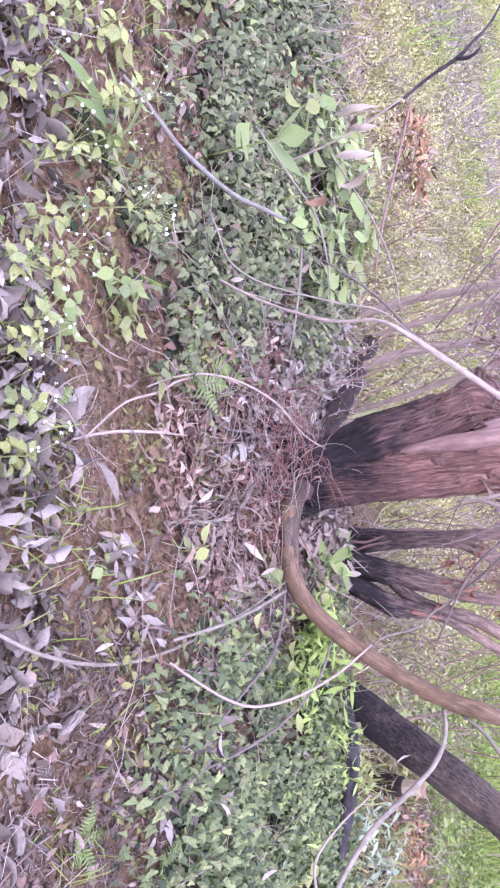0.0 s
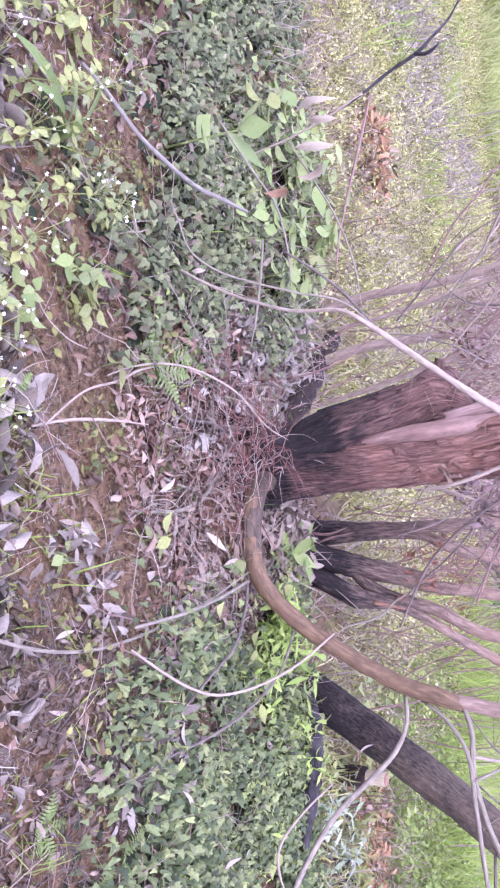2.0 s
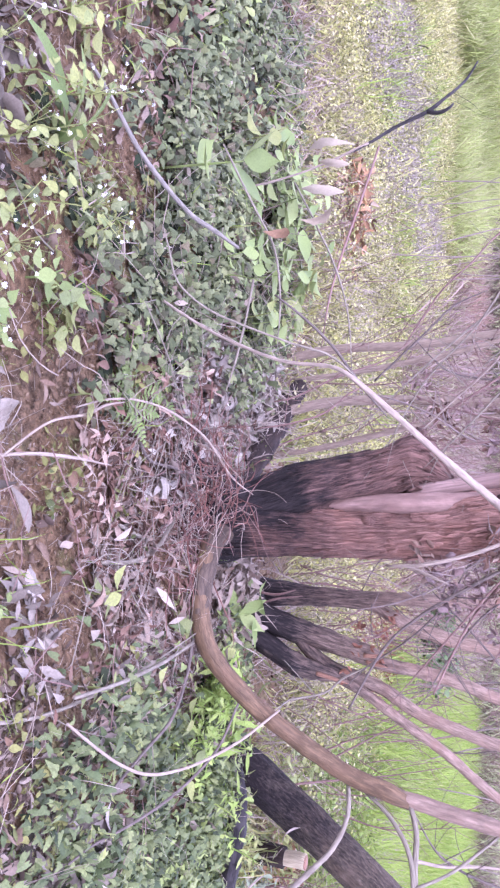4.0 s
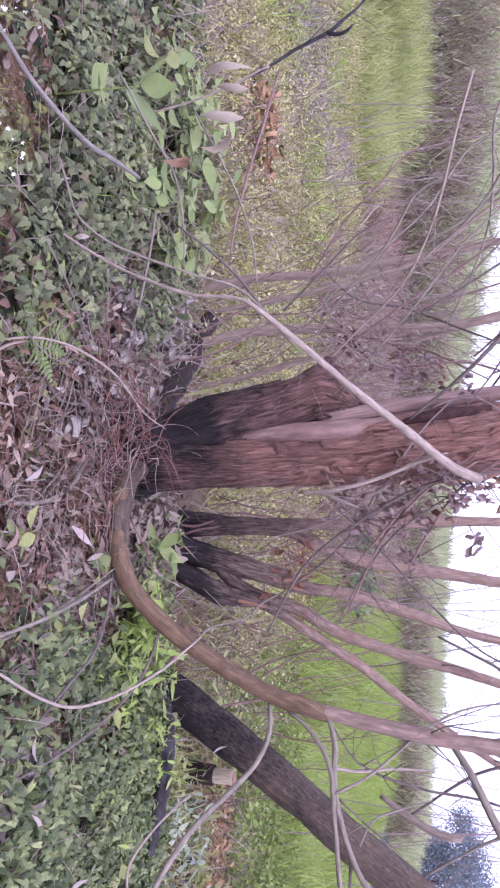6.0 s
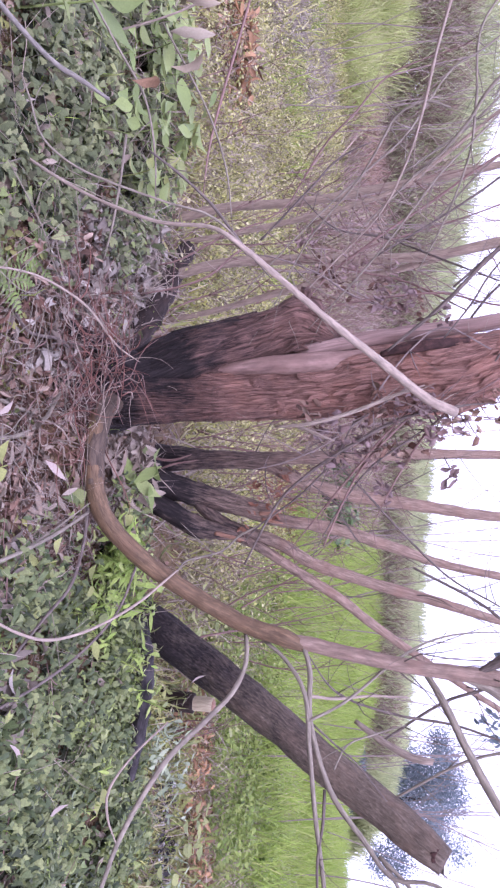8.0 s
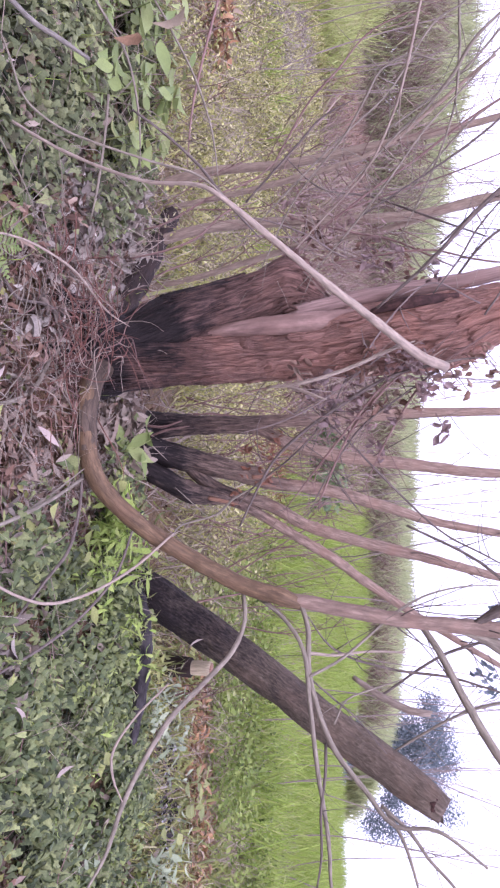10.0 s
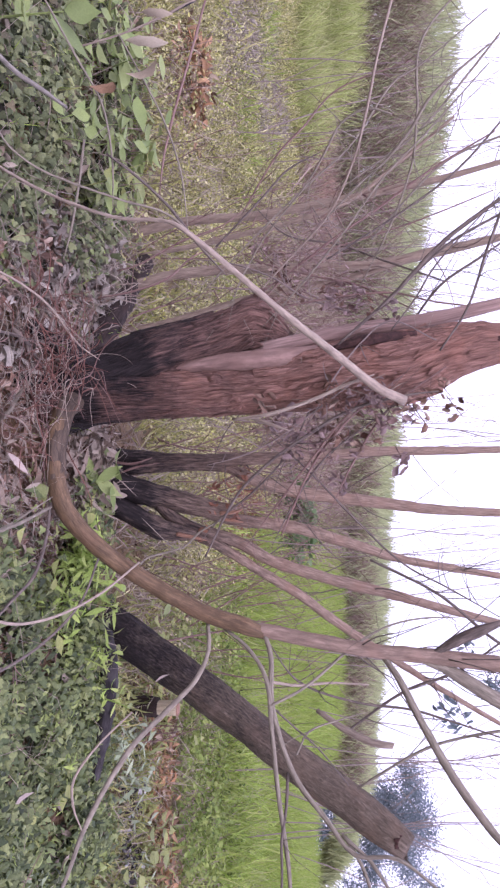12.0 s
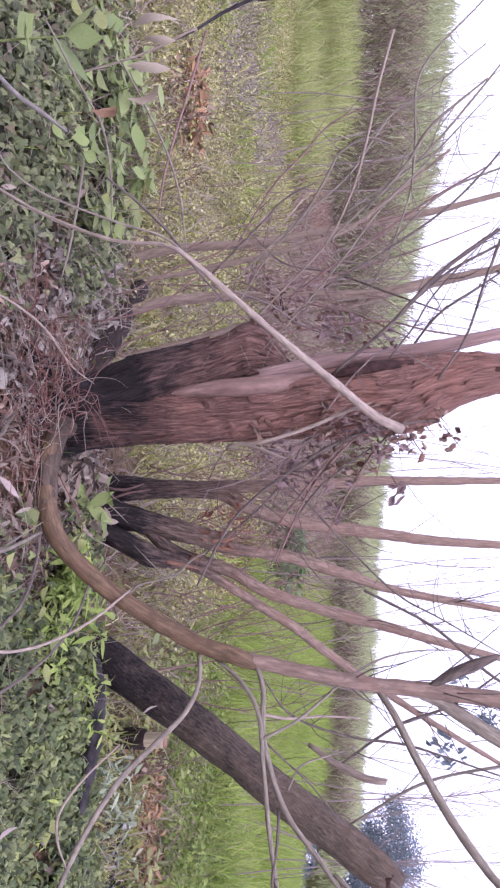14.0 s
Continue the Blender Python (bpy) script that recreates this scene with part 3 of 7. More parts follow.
def flake_mesh(rs, mat):
    """A strip of bark: ragged outline, a few millimetres thick, its lower end lifting off."""
    n, long, wide = 6, rs.uniform(0.03, 0.1), rs.uniform(0.004, 0.009)
    v, f, uv = [], [], []
    for k in range(n):
        y = k / (n - 1)
        w = wide * (0.15 + math.sin(math.pi * (0.08 + 0.84 * y))) * rs.uniform(0.7, 1.2)
        lift = 0.006 * (1 - y) ** 3 * rs.uniform(0.2, 1.2)
        dx = rs.uniform(-0.2, 0.2) * wide
        for x, z in ((-w + dx, lift - 0.004), (-w * 0.7 + dx, lift + 0.0025), (w * 0.7 + dx, lift + 0.0025), (w + dx, lift - 0.004)):
            v.append((x, (y - 0.5) * long, z))
            uv.append((x * 2, y * long))
    for k in range(n - 1):
        for c in range(4):
            a, b = 4 * k + c, 4 * k + (c + 1) % 4
            f.append((a, b, b + 4, a + 4))
    f += [(3, 2, 1, 0), (4 * n - 4, 4 * n - 3, 4 * n - 2, 4 * n - 1)]
    return mesh_of("bark_flake", v, f, mat, False, uv)


def bark_flakes(parent, pts, radii, count, mat, seed, start):
    """Loose strips of bark along a trunk, most on the side that faces the walk."""
    rs = random.Random(seed)
    line, rad = spline(pts, radii, 0.02)
    pool = [flake_mesh(rs, mat) for _ in range(10)]
    for _ in range(count):
        k = rs.randrange(int(len(line) * start), len(line) - 3)
        up = (line[k + 1] - line[k - 1]).normalized()
        a = -math.pi / 2 + rs.gauss(0, 0.75)
        out = Vector((math.cos(a), math.sin(a), 0))
        out = (out - up * out.dot(up)).normalized()
        side = up.cross(out)
        tip = (up + side * rs.uniform(-0.12, 0.12)).normalized()
        side = tip.cross(out).normalized()
        m = Matrix((side, tip, out)).transposed().to_4x4()
        m.translation = line[k] + out * rad[k] * rs.uniform(1.0, 1.07)
        put("bark_flake", rs.choice(pool), parent, at=m @ Matrix.Diagonal((rs.uniform(0.7, 1.5), rs.uniform(0.7, 1.6), 1, 1)))


def main_tree():
    t = thing("coppiced_tree", "old coppiced tree with a fire-scorched base and reddish bark", "tree", (-0.06, 3.15, 0.02))
    t.matrix_world = Matrix.Identity(4)
    trunk = stem("trunk", TRUNK, GIRTH, BARK_MAIN, t, "red-brown fibrous trunk, black at the foot", sides=96, step=0.014, lumps=0.1, ridges=0.17, seed=1.3, splinter=0.05)
    # solid disc on the trunk's end; its dark colour is the hollow's shade
    stem("hollow_disc", [(-0.202, 3.110, 1.706), (-0.202, 3.100, 1.718), (-0.204, 3.100, 1.730)], [0.0467, 0.0487, 0.0423], HOLLOW_WOOD, t, "dark disc painting the shaded hollow of the snapped top", sides=14, step=0.01, lumps=0.3, seed=4.1, splinter=0.02)
    side = stem("side_trunk", SIDE, SIDE_GIRTH, BARK_FLANGE, t, "scorched black side trunk broken short", sides=30, step=0.02, lumps=0.2, ridges=0.2, seed=2.2, splinter=0.02)
    stem("smooth_stem", [(-0.154, 3.100, 0.499), (-0.162, 3.095, 0.583), (-0.169, 3.090, 0.732), (-0.171, 3.090, 0.857), (-0.180, 3.100, 1.019), (-0.202, 3.110, 1.178), (-0.234, 3.120, 1.335)], [0.0064, 0.0252, 0.0374, 0.0413, 0.0391, 0.0268, 0.0145], BARE_WOOD, t, "pale bare wood where the bark has split away", sides=18, step=0.02, lumps=0.12, ridges=0.1, seed=5.0)
    stem("back_stem", [(-0.216, 3.130, 0.819), (-0.240, 3.150, 0.954), (-0.278, 3.180, 1.162), (-0.301, 3.200, 1.368), (-0.319, 3.220, 1.499), (-0.403, 3.300, 1.888)], [0.0314, 0.0294, 0.0275, 0.0287, 0.0279, 0.0201], BARK_SMOOTH, t, "pale smooth-barked stem", sides=12, step=0.03, lumps=0.15, seed=6.0)
    stem("broken_stub", [(-0.362, 3.140, 0.821), (-0.405, 3.120, 0.840), (-0.443, 3.100, 0.850)], [0.0275, 0.0252, 0.0188], BARK_FLANGE, t, "short broken branch stub", sides=14, step=0.008, lumps=0.25, ridges=0.25, seed=3.1, splinter=0.012)
    stem("knot", [(-0.099, 3.080, 0.668), (-0.102, 3.050, 0.678), (-0.105, 3.030, 0.689)], [0.0311, 0.0267, 0.0143], BARK_MAIN, trunk, "rounded bark knot", sides=14, step=0.006, lumps=0.35, ridges=0.25, seed=3.6)
    stem("knot", [(-0.030, 3.080, 0.762), (-0.025, 3.055, 0.775), (-0.019, 3.040, 0.786)], [0.0371, 0.0327, 0.0183], BARK_MAIN, trunk, "rough burr on the bark", sides=16, step=0.006, lumps=0.4, ridges=0.5, seed=3.8)
    bowed = [(-0.073, 3.160, 0.170), (-0.048, 3.080, 0.140), (-0.007, 2.980, 0.116), (0.121, 2.920, 0.103), (0.288, 2.890, 0.122), (0.402, 2.890, 0.176), (0.511, 2.910, 0.275), (0.625, 2.940, 0.426), (0.743, 2.970, 0.629), (0.800, 2.990, 0.790), (0.826, 3.000, 0.852)]
    girth = [0.0223, 0.0350, 0.0406, 0.0377, 0.0352, 0.0340, 0.0319, 0.0309, 0.0299, 0.0315, 0.0190]
    upper = [(0.800, 3.000, 0.780), (0.818, 3.005, 0.859), (0.858, 3.025, 1.050), (0.891, 3.040, 1.248), (0.910, 3.060, 1.427), (0.942, 3.080, 1.708), (0.972, 3.100, 2.086)]
    thin = [0.0150, 0.0262, 0.0262, 0.0262, 0.0275, 0.0281, 0.0223]
    curve = stem("curved_stem", bowed, girth, BARK_STEM, t, "smooth brown stem bowed down to the ground", sides=18, step=0.016, lumps=0.12, ridges=0.07, seed=7.0, splinter=0.012)
    stem("stem_foot", [(-0.068, 3.120, 0.158), (-0.046, 3.065, 0.138), (-0.007, 2.980, 0.118), (0.121, 2.920, 0.105), (0.210, 2.902, 0.111), (0.257, 2.893, 0.117)], [0.026, 0.036, 0.0418, 0.0388, 0.0372, 0.0340], STEM_FOOT, curve, "dark grey-brown rough bark round the stem's foot", sides=18, step=0.016, lumps=0.16, ridges=0.12, seed=7.2, splinter=0.02)
    top = stem("upper_stem", upper, thin, BARK_PALE_STEM, curve, "paler pinkish upper stem above the old break", sides=14, step=0.02, lumps=0.14, ridges=0.1, seed=7.4)
    add_twigs("twig", top, TWIG_DARK, side_twigs(upper, thin, 14, 0.6, 92, 0.0028, 0.4, 0.25))
    add_twigs("thorny_shoot", trunk, TWIG_PALE, side_twigs(TRUNK, GIRTH, 22, 0.24, 93, 0.002, 0.1, 0.2))
    for n, (p, r) in enumerate((
        ([(-0.085, 3.150, 0.230), (-0.088, 3.060, 0.110), (-0.095, 2.960, 0.045), (-0.120, 2.840, 0.010), (-0.160, 2.700, -0.030)], [0.050, 0.070, 0.055, 0.034, 0.014]),
        ([(-0.010, 3.180, 0.200), (0.030, 3.100, 0.080), (0.060, 3.010, 0.010)], [0.040, 0.044, 0.016]),
        ([(-0.150, 3.160, 0.240), (-0.200, 3.070, 0.110), (-0.270, 2.970, 0.040), (-0.370, 2.870, -0.020)], [0.050, 0.060, 0.042, 0.016]))):
        stem("buttress_root", p, r, BARK_FLANGE, t, "scorched root flaring into the litter", sides=28, step=0.012, lumps=0.3, ridges=0.35, seed=150 + n)
    # near-black strip laid where the slot is only in shade
    stem("shade_slot", [(-0.196, 3.040, 1.120), (-0.216, 3.030, 1.210), (-0.226, 3.030, 1.310), (-0.240, 3.040, 1.420)], [0.008, 0.021, 0.022, 0.010], HOLLOW_WOOD, trunk, "dark strip painting the shaded slot between trunk and pale stem", sides=14, step=0.012, lumps=0.3, ridges=0.3, seed=4.6)
    bark_flakes(trunk, TRUNK, GIRTH, 230, BARK_MAIN, 71, 0.1)
    bark_flakes(side, SIDE, SIDE_GIRTH, 90, BARK_FLANGE, 72, 0.25)
    stem("cut_spur", [(0.904, 3.060, 1.447), (0.856, 3.050, 1.527), (0.817, 3.040, 1.605), (0.787, 3.030, 1.678)], [0.0107, 0.0201, 0.0211, 0.0095], TWIG_DARK, t, "dark snapped spur", sides=10, step=0.02, seed=7.7, splinter=0.01)
    stem("upper_branch", [(0.909, 3.060, 1.377), (0.954, 3.075, 1.486), (1.015, 3.090, 1.584), (1.096, 3.110, 1.707), (1.261, 3.150, 1.956)], [0.0149, 0.0204, 0.0250, 0.0254, 0.0207], TWIG_GREY, t, sides=10, step=0.03, seed=7.9)
    stem("drooping_branch", [(0.892, 3.060, 1.257), (0.976, 3.000, 1.325), (1.126, 2.950, 1.407), (1.287, 2.900, 1.504), (1.439, 2.850, 1.623), (1.485, 2.800, 1.687)], [0.0107, 0.0126, 0.0137, 0.0148, 0.0138, 0.0127], TWIG_GREY, t, "thin grey drooping branch", sides=8, step=0.03, seed=8.1)
    stem("branch", [(0.809, 3.000, 0.706), (0.871, 2.970, 0.795), (0.972, 2.930, 0.867), (1.128, 2.880, 0.890), (1.319, 2.800, 0.920), (1.521, 2.700, 0.964), (1.642, 2.620, 0.980), (1.766, 2.550, 1.033)], [0.0067, 0.0074, 0.0082, 0.0082, 0.0082, 0.0074, 0.0050, 0.0030], TWIG_GREY, curve, "thin grey branch", sides=8, step=0.03, seed=8.4)
    stem("branch", [(0.815, 3.000, 0.849), (0.901, 2.960, 0.881), (1.045, 2.920, 0.886), (1.182, 2.880, 0.925), (1.292, 2.840, 0.982), (1.393, 2.800, 1.077), (1.483, 2.750, 1.173), (1.476, 2.720, 1.311), (1.573, 2.700, 1.458)], [0.0083, 0.0098, 0.0099, 0.0099, 0.0099, 0.0090, 0.0074, 0.0060, 0.0040], TWIG_GREY, curve, "thin grey branch", sides=8, step=0.03, seed=8.8)
    for n, (p, r, m) in enumerate((
        ([(1.057, 2.900, 0.880), (1.021, 2.957, 0.973), (0.975, 3.014, 1.048), (0.916, 3.071, 1.125), (0.866, 3.129, 1.204), (0.825, 3.186, 1.305), (0.809, 3.243, 1.428), (0.815, 3.300, 1.560)], [0.0058, 0.0056, 0.0054, 0.0052, 0.0048, 0.0040, 0.0032, 0.0020], TWIG_GREY),
        ([(1.433, 2.780, 1.130), (1.508, 2.760, 1.224), (1.577, 2.740, 1.277), (1.642, 2.720, 1.347), (1.720, 2.690, 1.420)], [0.0070, 0.0065, 0.0058, 0.0050, 0.0030], TWIG_GREY),
        ([(1.438, 2.780, 1.140), (1.534, 2.770, 1.197), (1.640, 2.760, 1.232), (1.765, 2.750, 1.262)], [0.0065, 0.0060, 0.0050, 0.0028], TWIG_GREY),
        ([(0.984, 2.950, 0.865), (1.027, 3.067, 0.961), (1.045, 3.183, 1.075), (1.079, 3.300, 1.208)], [0.0060, 0.0055, 0.0048, 0.0030], TWIG_PALE),
        ([(1.268, 2.860, 0.945), (1.356, 2.795, 0.947), (1.441, 2.730, 0.938), (1.558, 2.665, 0.944), (1.652, 2.600, 0.929)], [0.0060, 0.0055, 0.0050, 0.0042, 0.0028], TWIG_DARK),
        ([(1.083, 2.950, 0.893), (1.168, 3.000, 0.966), (1.255, 3.050, 1.041), (1.395, 3.100, 1.138)], [0.0038, 0.0034, 0.0028, 0.0018], TWIG_DARK),
        ([(1.254, 3.000, 0.960), (1.203, 3.100, 0.996), (1.190, 3.200, 1.094), (1.186, 3.300, 1.196)], [0.0042, 0.0038, 0.0032, 0.0020], TWIG_GREY))):
        side_branch = stem("side_branch", p, r, m, curve, "thin side branch over the burnt trunk", sides=8, step=0.03, lumps=0.15, seed=170 + n)
        add_twigs("twig", side_branch, m, side_twigs(p, r, 4, 0.22, 180 + n, 0.0016, 0.7, 0.2))
    stem("hanging_twig", [(1.698, 2.360, 0.203), (1.598, 2.430, 0.238), (1.509, 2.500, 0.284), (1.356, 2.600, 0.326), (1.164, 2.700, 0.432), (1.057, 2.800, 0.537), (0.968, 2.880, 0.624), (0.877, 2.950, 0.657), (0.779, 3.000, 0.644)], [0.0020, 0.0041, 0.0061, 0.0089, 0.0096, 0.0097, 0.0090, 0.0083, 0.0075], TWIG_GREY, curve, "grey twig hanging to the ground", sides=8, step=0.03, seed=9.1)
    stem("hanging_twig", [(0.470, 1.900, 0.183), (0.557, 2.060, 0.185), (0.627, 2.200, 0.194), (0.675, 2.340, 0.212), (0.688, 2.540, 0.252), (0.650, 2.760, 0.322), (0.561, 2.920, 0.414)], [0.0035, 0.0042, 0.0045, 0.0047, 0.0045, 0.0047, 0.0042], TWIG_PALE, curve, "pale arched twig", sides=8, step=0.03, seed=9.4)
    stem("hanging_twig", [(0.816, 1.988, 0.167), (0.809, 2.123, 0.162), (0.809, 2.355, 0.171), (0.779, 2.586, 0.195), (0.679, 2.741, 0.258), (0.532, 2.798, 0.306)], [0.0030, 0.0037, 0.0047, 0.0050, 0.0044, 0.0038], TWIG_DARK, curve, "dark thin twig", sides=6, step=0.03, seed=9.6)
    stem("hanging_twig", [(0.713, 2.190, 0.149), (0.626, 2.413, 0.158), (0.566, 2.606, 0.153), (0.459, 2.764, 0.128), (0.340, 2.851, 0.109)], [0.0038, 0.0047, 0.0057, 0.0060, 0.0061], TWIG_DARK, curve, "dark thin twig", sides=6, step=0.03, seed=9.8)
    stem("hanging_twig", [(0.409, 1.900, 0.197), (0.408, 2.208, 0.169), (0.390, 2.515, 0.143), (0.353, 2.841, 0.114)], [0.0044, 0.0056, 0.0062, 0.0061], TWIG_GREY, curve, "grey twig", sides=6, step=0.03, seed=9.9)
    return t


main_tree()


def clump():
    t = thing("stem_clump", "clump of scorched young stems sprouting from one root", "tree", (0.3, 3.75, 0))
    t.matrix_world = Matrix.Identity(4)
    rows = (
        ([(0.170, 3.760, -0.040), (0.166, 3.750, 0.049), (0.174, 3.750, 0.145), (0.190, 3.750, 0.359), (0.193, 3.750, 0.542), (0.187, 3.750, 0.772), (0.185, 3.755, 0.995), (0.171, 3.760, 1.237), (0.172, 3.770, 1.548), (0.176, 3.780, 2.150)], [0.062, 0.046, 0.038, 0.034, 0.029, 0.027, 0.024, 0.022, 0.018, 0.011]),
        ([(0.225, 3.760, 0.020), (0.218, 3.745, 0.200), (0.214, 3.745, 0.400), (0.225, 3.760, 0.565), (0.258, 3.770, 0.643), (0.306, 3.780, 0.746), (0.350, 3.785, 0.923), (0.379, 3.785, 1.120), (0.408, 3.790, 1.337), (0.435, 3.790, 1.555), (0.470, 3.800, 2.150)], [0.040, 0.030, 0.025, 0.024, 0.026, 0.028, 0.029, 0.027, 0.025, 0.021, 0.012]),
        ([(0.308, 3.740, -0.050), (0.299, 3.720, 0.076), (0.334, 3.715, 0.184), (0.368, 3.715, 0.317), (0.401, 3.715, 0.449), (0.434, 3.715, 0.579), (0.443, 3.715, 0.612)], [0.075, 0.062, 0.056, 0.047, 0.043, 0.040, 0.028]),
        ([(0.410, 3.735, 0.440), (0.448, 3.750, 0.535), (0.474, 3.770, 0.671), (0.503, 3.780, 0.875), (0.578, 3.790, 1.124), (0.642, 3.800, 1.318), (0.689, 3.800, 1.561), (0.790, 3.820, 2.150)], [0.022, 0.027, 0.029, 0.028, 0.024, 0.020, 0.017, 0.009]),
        ([(0.335, 3.690, -0.060), (0.347, 3.685, -0.010), (0.410, 3.680, 0.118), (0.481, 3.680, 0.252), (0.518, 3.690, 0.383), (0.530, 3.700, 0.440)], [0.052, 0.042, 0.044, 0.048, 0.034, 0.020]),
        ([(0.355, 3.720, 0.240), (0.434, 3.720, 0.313), (0.494, 3.725, 0.394), (0.528, 3.735, 0.499), (0.565, 3.740, 0.628), (0.652, 3.745, 0.782), (0.716, 3.750, 0.982), (0.756, 3.755, 1.129), (0.805, 3.760, 1.321), (0.873, 3.770, 1.562), (1.020, 3.800, 2.150)], [0.034, 0.033, 0.032, 0.031, 0.028, 0.027, 0.025, 0.024, 0.021, 0.018, 0.010]),
        ([(0.510, 3.700, 0.370), (0.563, 3.715, 0.504), (0.621, 3.720, 0.608), (0.702, 3.725, 0.736), (0.792, 3.730, 0.887), (0.905, 3.740, 1.037), (0.985, 3.750, 1.150), (1.200, 3.780, 1.480), (1.420, 3.800, 1.850)], [0.020, 0.022, 0.022, 0.022, 0.021, 0.020, 0.018, 0.013, 0.008]),
    )
    for n, (p, r) in enumerate(rows):
        broken = n in (2, 4)
        s = stem("stem", p, r, BARK_CLUMP, t, "charred stem broken short" if broken else "", sides=18 if broken else 14, step=0.02, lumps=0.28 if broken else 0.18, ridges=0.22 if broken else 0.12, seed=11 + n, splinter=0.045 if broken else 0)
        if not broken:
            add_twigs("twig", s, TWIG_DARK, side_twigs(p, r, 10, 0.6, 40 + n, 0.0026))
    stem("root_crown", [(0.12, 3.79, -0.03), (0.22, 3.76, 0.005), (0.31, 3.73, 0.02), (0.38, 3.70, -0.03)], [0.05, 0.085, 0.085, 0.05], CHAR, t, "charred lumpy root crown", sides=24, step=0.012, lumps=0.4, ridges=0.35, seed=19)
    for n, (p, r) in enumerate((
        ([(0.19, 3.70, 0.06), (0.20, 3.69, 0.15), (0.175, 3.70, 0.24)], [0.005, 0.006, 0.002]),
        ([(0.24, 3.70, 0.09), (0.215, 3.695, 0.17), (0.20, 3.71, 0.27)], [0.004, 0.005, 0.002]),
        ([(0.43, 3.66, 0.56), (0.425, 3.655, 0.62), (0.41, 3.65, 0.67)], [0.010, 0.008, 0.002]),
        ([(0.455, 3.67, 0.57), (0.465, 3.66, 0.63), (0.47, 3.655, 0.665)], [0.009, 0.007, 0.002]),
        ([(0.52, 3.655, 0.36), (0.535, 3.65, 0.44), (0.55, 3.65, 0.50)], [0.009, 0.008, 0.002]))):
        stem("splinter", p, r, CUT_WOOD if n > 1 else TWIG_RED, t, "raw reddish splinter of wood" if n > 1 else "peeling strip of bark", sides=7, step=0.012, lumps=0.3, ridges=0.2, seed=140 + n)


clump()


def leaning_trunk():
    t = thing("leaning_trunk", "burnt dark trunk leaning over, snapped at its top", "tree trunk", (1.0, 3.7, 0))
    t.matrix_world = Matrix.Identity(4)
    stem("trunk", [(0.870, 3.720, -0.092), (0.969, 3.700, 0.067), (1.062, 3.660, 0.242), (1.155, 3.620, 0.410), (1.322, 3.560, 0.676), (1.480, 3.500, 0.926), (1.622, 3.450, 1.160), (1.680, 3.420, 1.255), (1.717, 3.400, 1.316)], [0.0968, 0.0905, 0.0870, 0.0819, 0.0771, 0.0726, 0.0729, 0.0678, 0.0527], BARK_LEAN, t, sides=48, step=0.02, lumps=0.12, ridges=0.12, seed=21, splinter=0.04)
    stem("rotten_core", [(1.700, 3.400, 1.294), (1.713, 3.395, 1.314), (1.718, 3.390, 1.325)], [0.0426, 0.0476, 0.0376], HOLLOW_WOOD, t, "dark reddish rotten core in the snapped end", sides=12, step=0.008, lumps=0.3, seed=23, splinter=0.012)
    stem("charred_limb", [(0.881, 3.660, -0.050), (0.961, 3.550, 0.053), (1.075, 3.440, 0.113), (1.204, 3.390, 0.118), (1.325, 3.330, 0.120), (1.461, 3.260, 0.111)], [0.0317, 0.0359, 0.0326, 0.0325, 0.0274, 0.0174], CHAR, t, "charred black limb lying on the ground", sides=18, step=0.012, lumps=0.35, ridges=0.35, seed=22, splinter=0.02)


leaning_trunk()


def sapling(p, r, seed, label, mat):
    r = [v * 0.8 for v in r]
    t = thing("sapling", label, "sapling", tuple(p[0]), "thin saplings")
    t.matrix_world = Matrix.Identity(4)
    stem("stem", p, r, mat, t, sides=10, step=0.03, lumps=0.1, seed=seed)
    add_twigs("twig", t, TWIG_RED, side_twigs(p, r, 18, 0.6, seed, 0.0028))


sapling([(-1.019, 4.250, -0.018), (-1.066, 4.250, 0.268), (-1.076, 4.260, 0.674), (-1.127, 4.280, 1.064), (-1.199, 4.300, 1.556), (-1.238, 4.300, 1.755), (-1.344, 4.300, 2.253)], [0.0335, 0.0300, 0.0281, 0.0251, 0.0224, 0.0180, 0.0138], 31, "thin brown leafless sapling behind the stump", BARK_SAPLING)
sapling([(-0.657, 3.950, 0.009), (-0.723, 3.970, 0.285), (-0.739, 4.000, 0.555), (-0.729, 4.000, 0.824), (-0.720, 4.000, 1.086), (-0.729, 4.000, 1.340), (-0.770, 4.000, 1.544), (-0.795, 4.000, 1.730), (-0.879, 4.000, 2.193)], [0.0336, 0.0304, 0.0302, 0.0299, 0.0298, 0.0270, 0.0244, 0.0218, 0.0168], 32, "thin brown leafless sapling behind the stump", BARK_SAPLING)
sapling([(-0.889, 4.200, 0.045), (-0.923, 4.200, 0.341), (-0.970, 4.200, 0.628), (-1.023, 4.200, 0.906), (-1.101, 4.200, 1.149), (-1.228, 4.200, 1.333), (-1.476, 4.200, 1.663)], [0.0149, 0.0176, 0.0189, 0.0173, 0.0145, 0.0117, 0.0089], 33, "slim leaning leafless sapling", BARK_SAPLING)
sapling([(-0.480, 4.100, -0.020), (-0.525, 4.100, 0.256), (-0.629, 4.100, 0.705), (-0.676, 4.100, 1.082), (-0.748, 4.100, 1.392), (-0.782, 4.100, 1.593), (-0.902, 4.100, 2.216)], [0.0180, 0.0180, 0.0195, 0.0194, 0.0180, 0.0167, 0.0129], 34, "slim leafless sapling close behind the trunk", BARK_SAPLING)

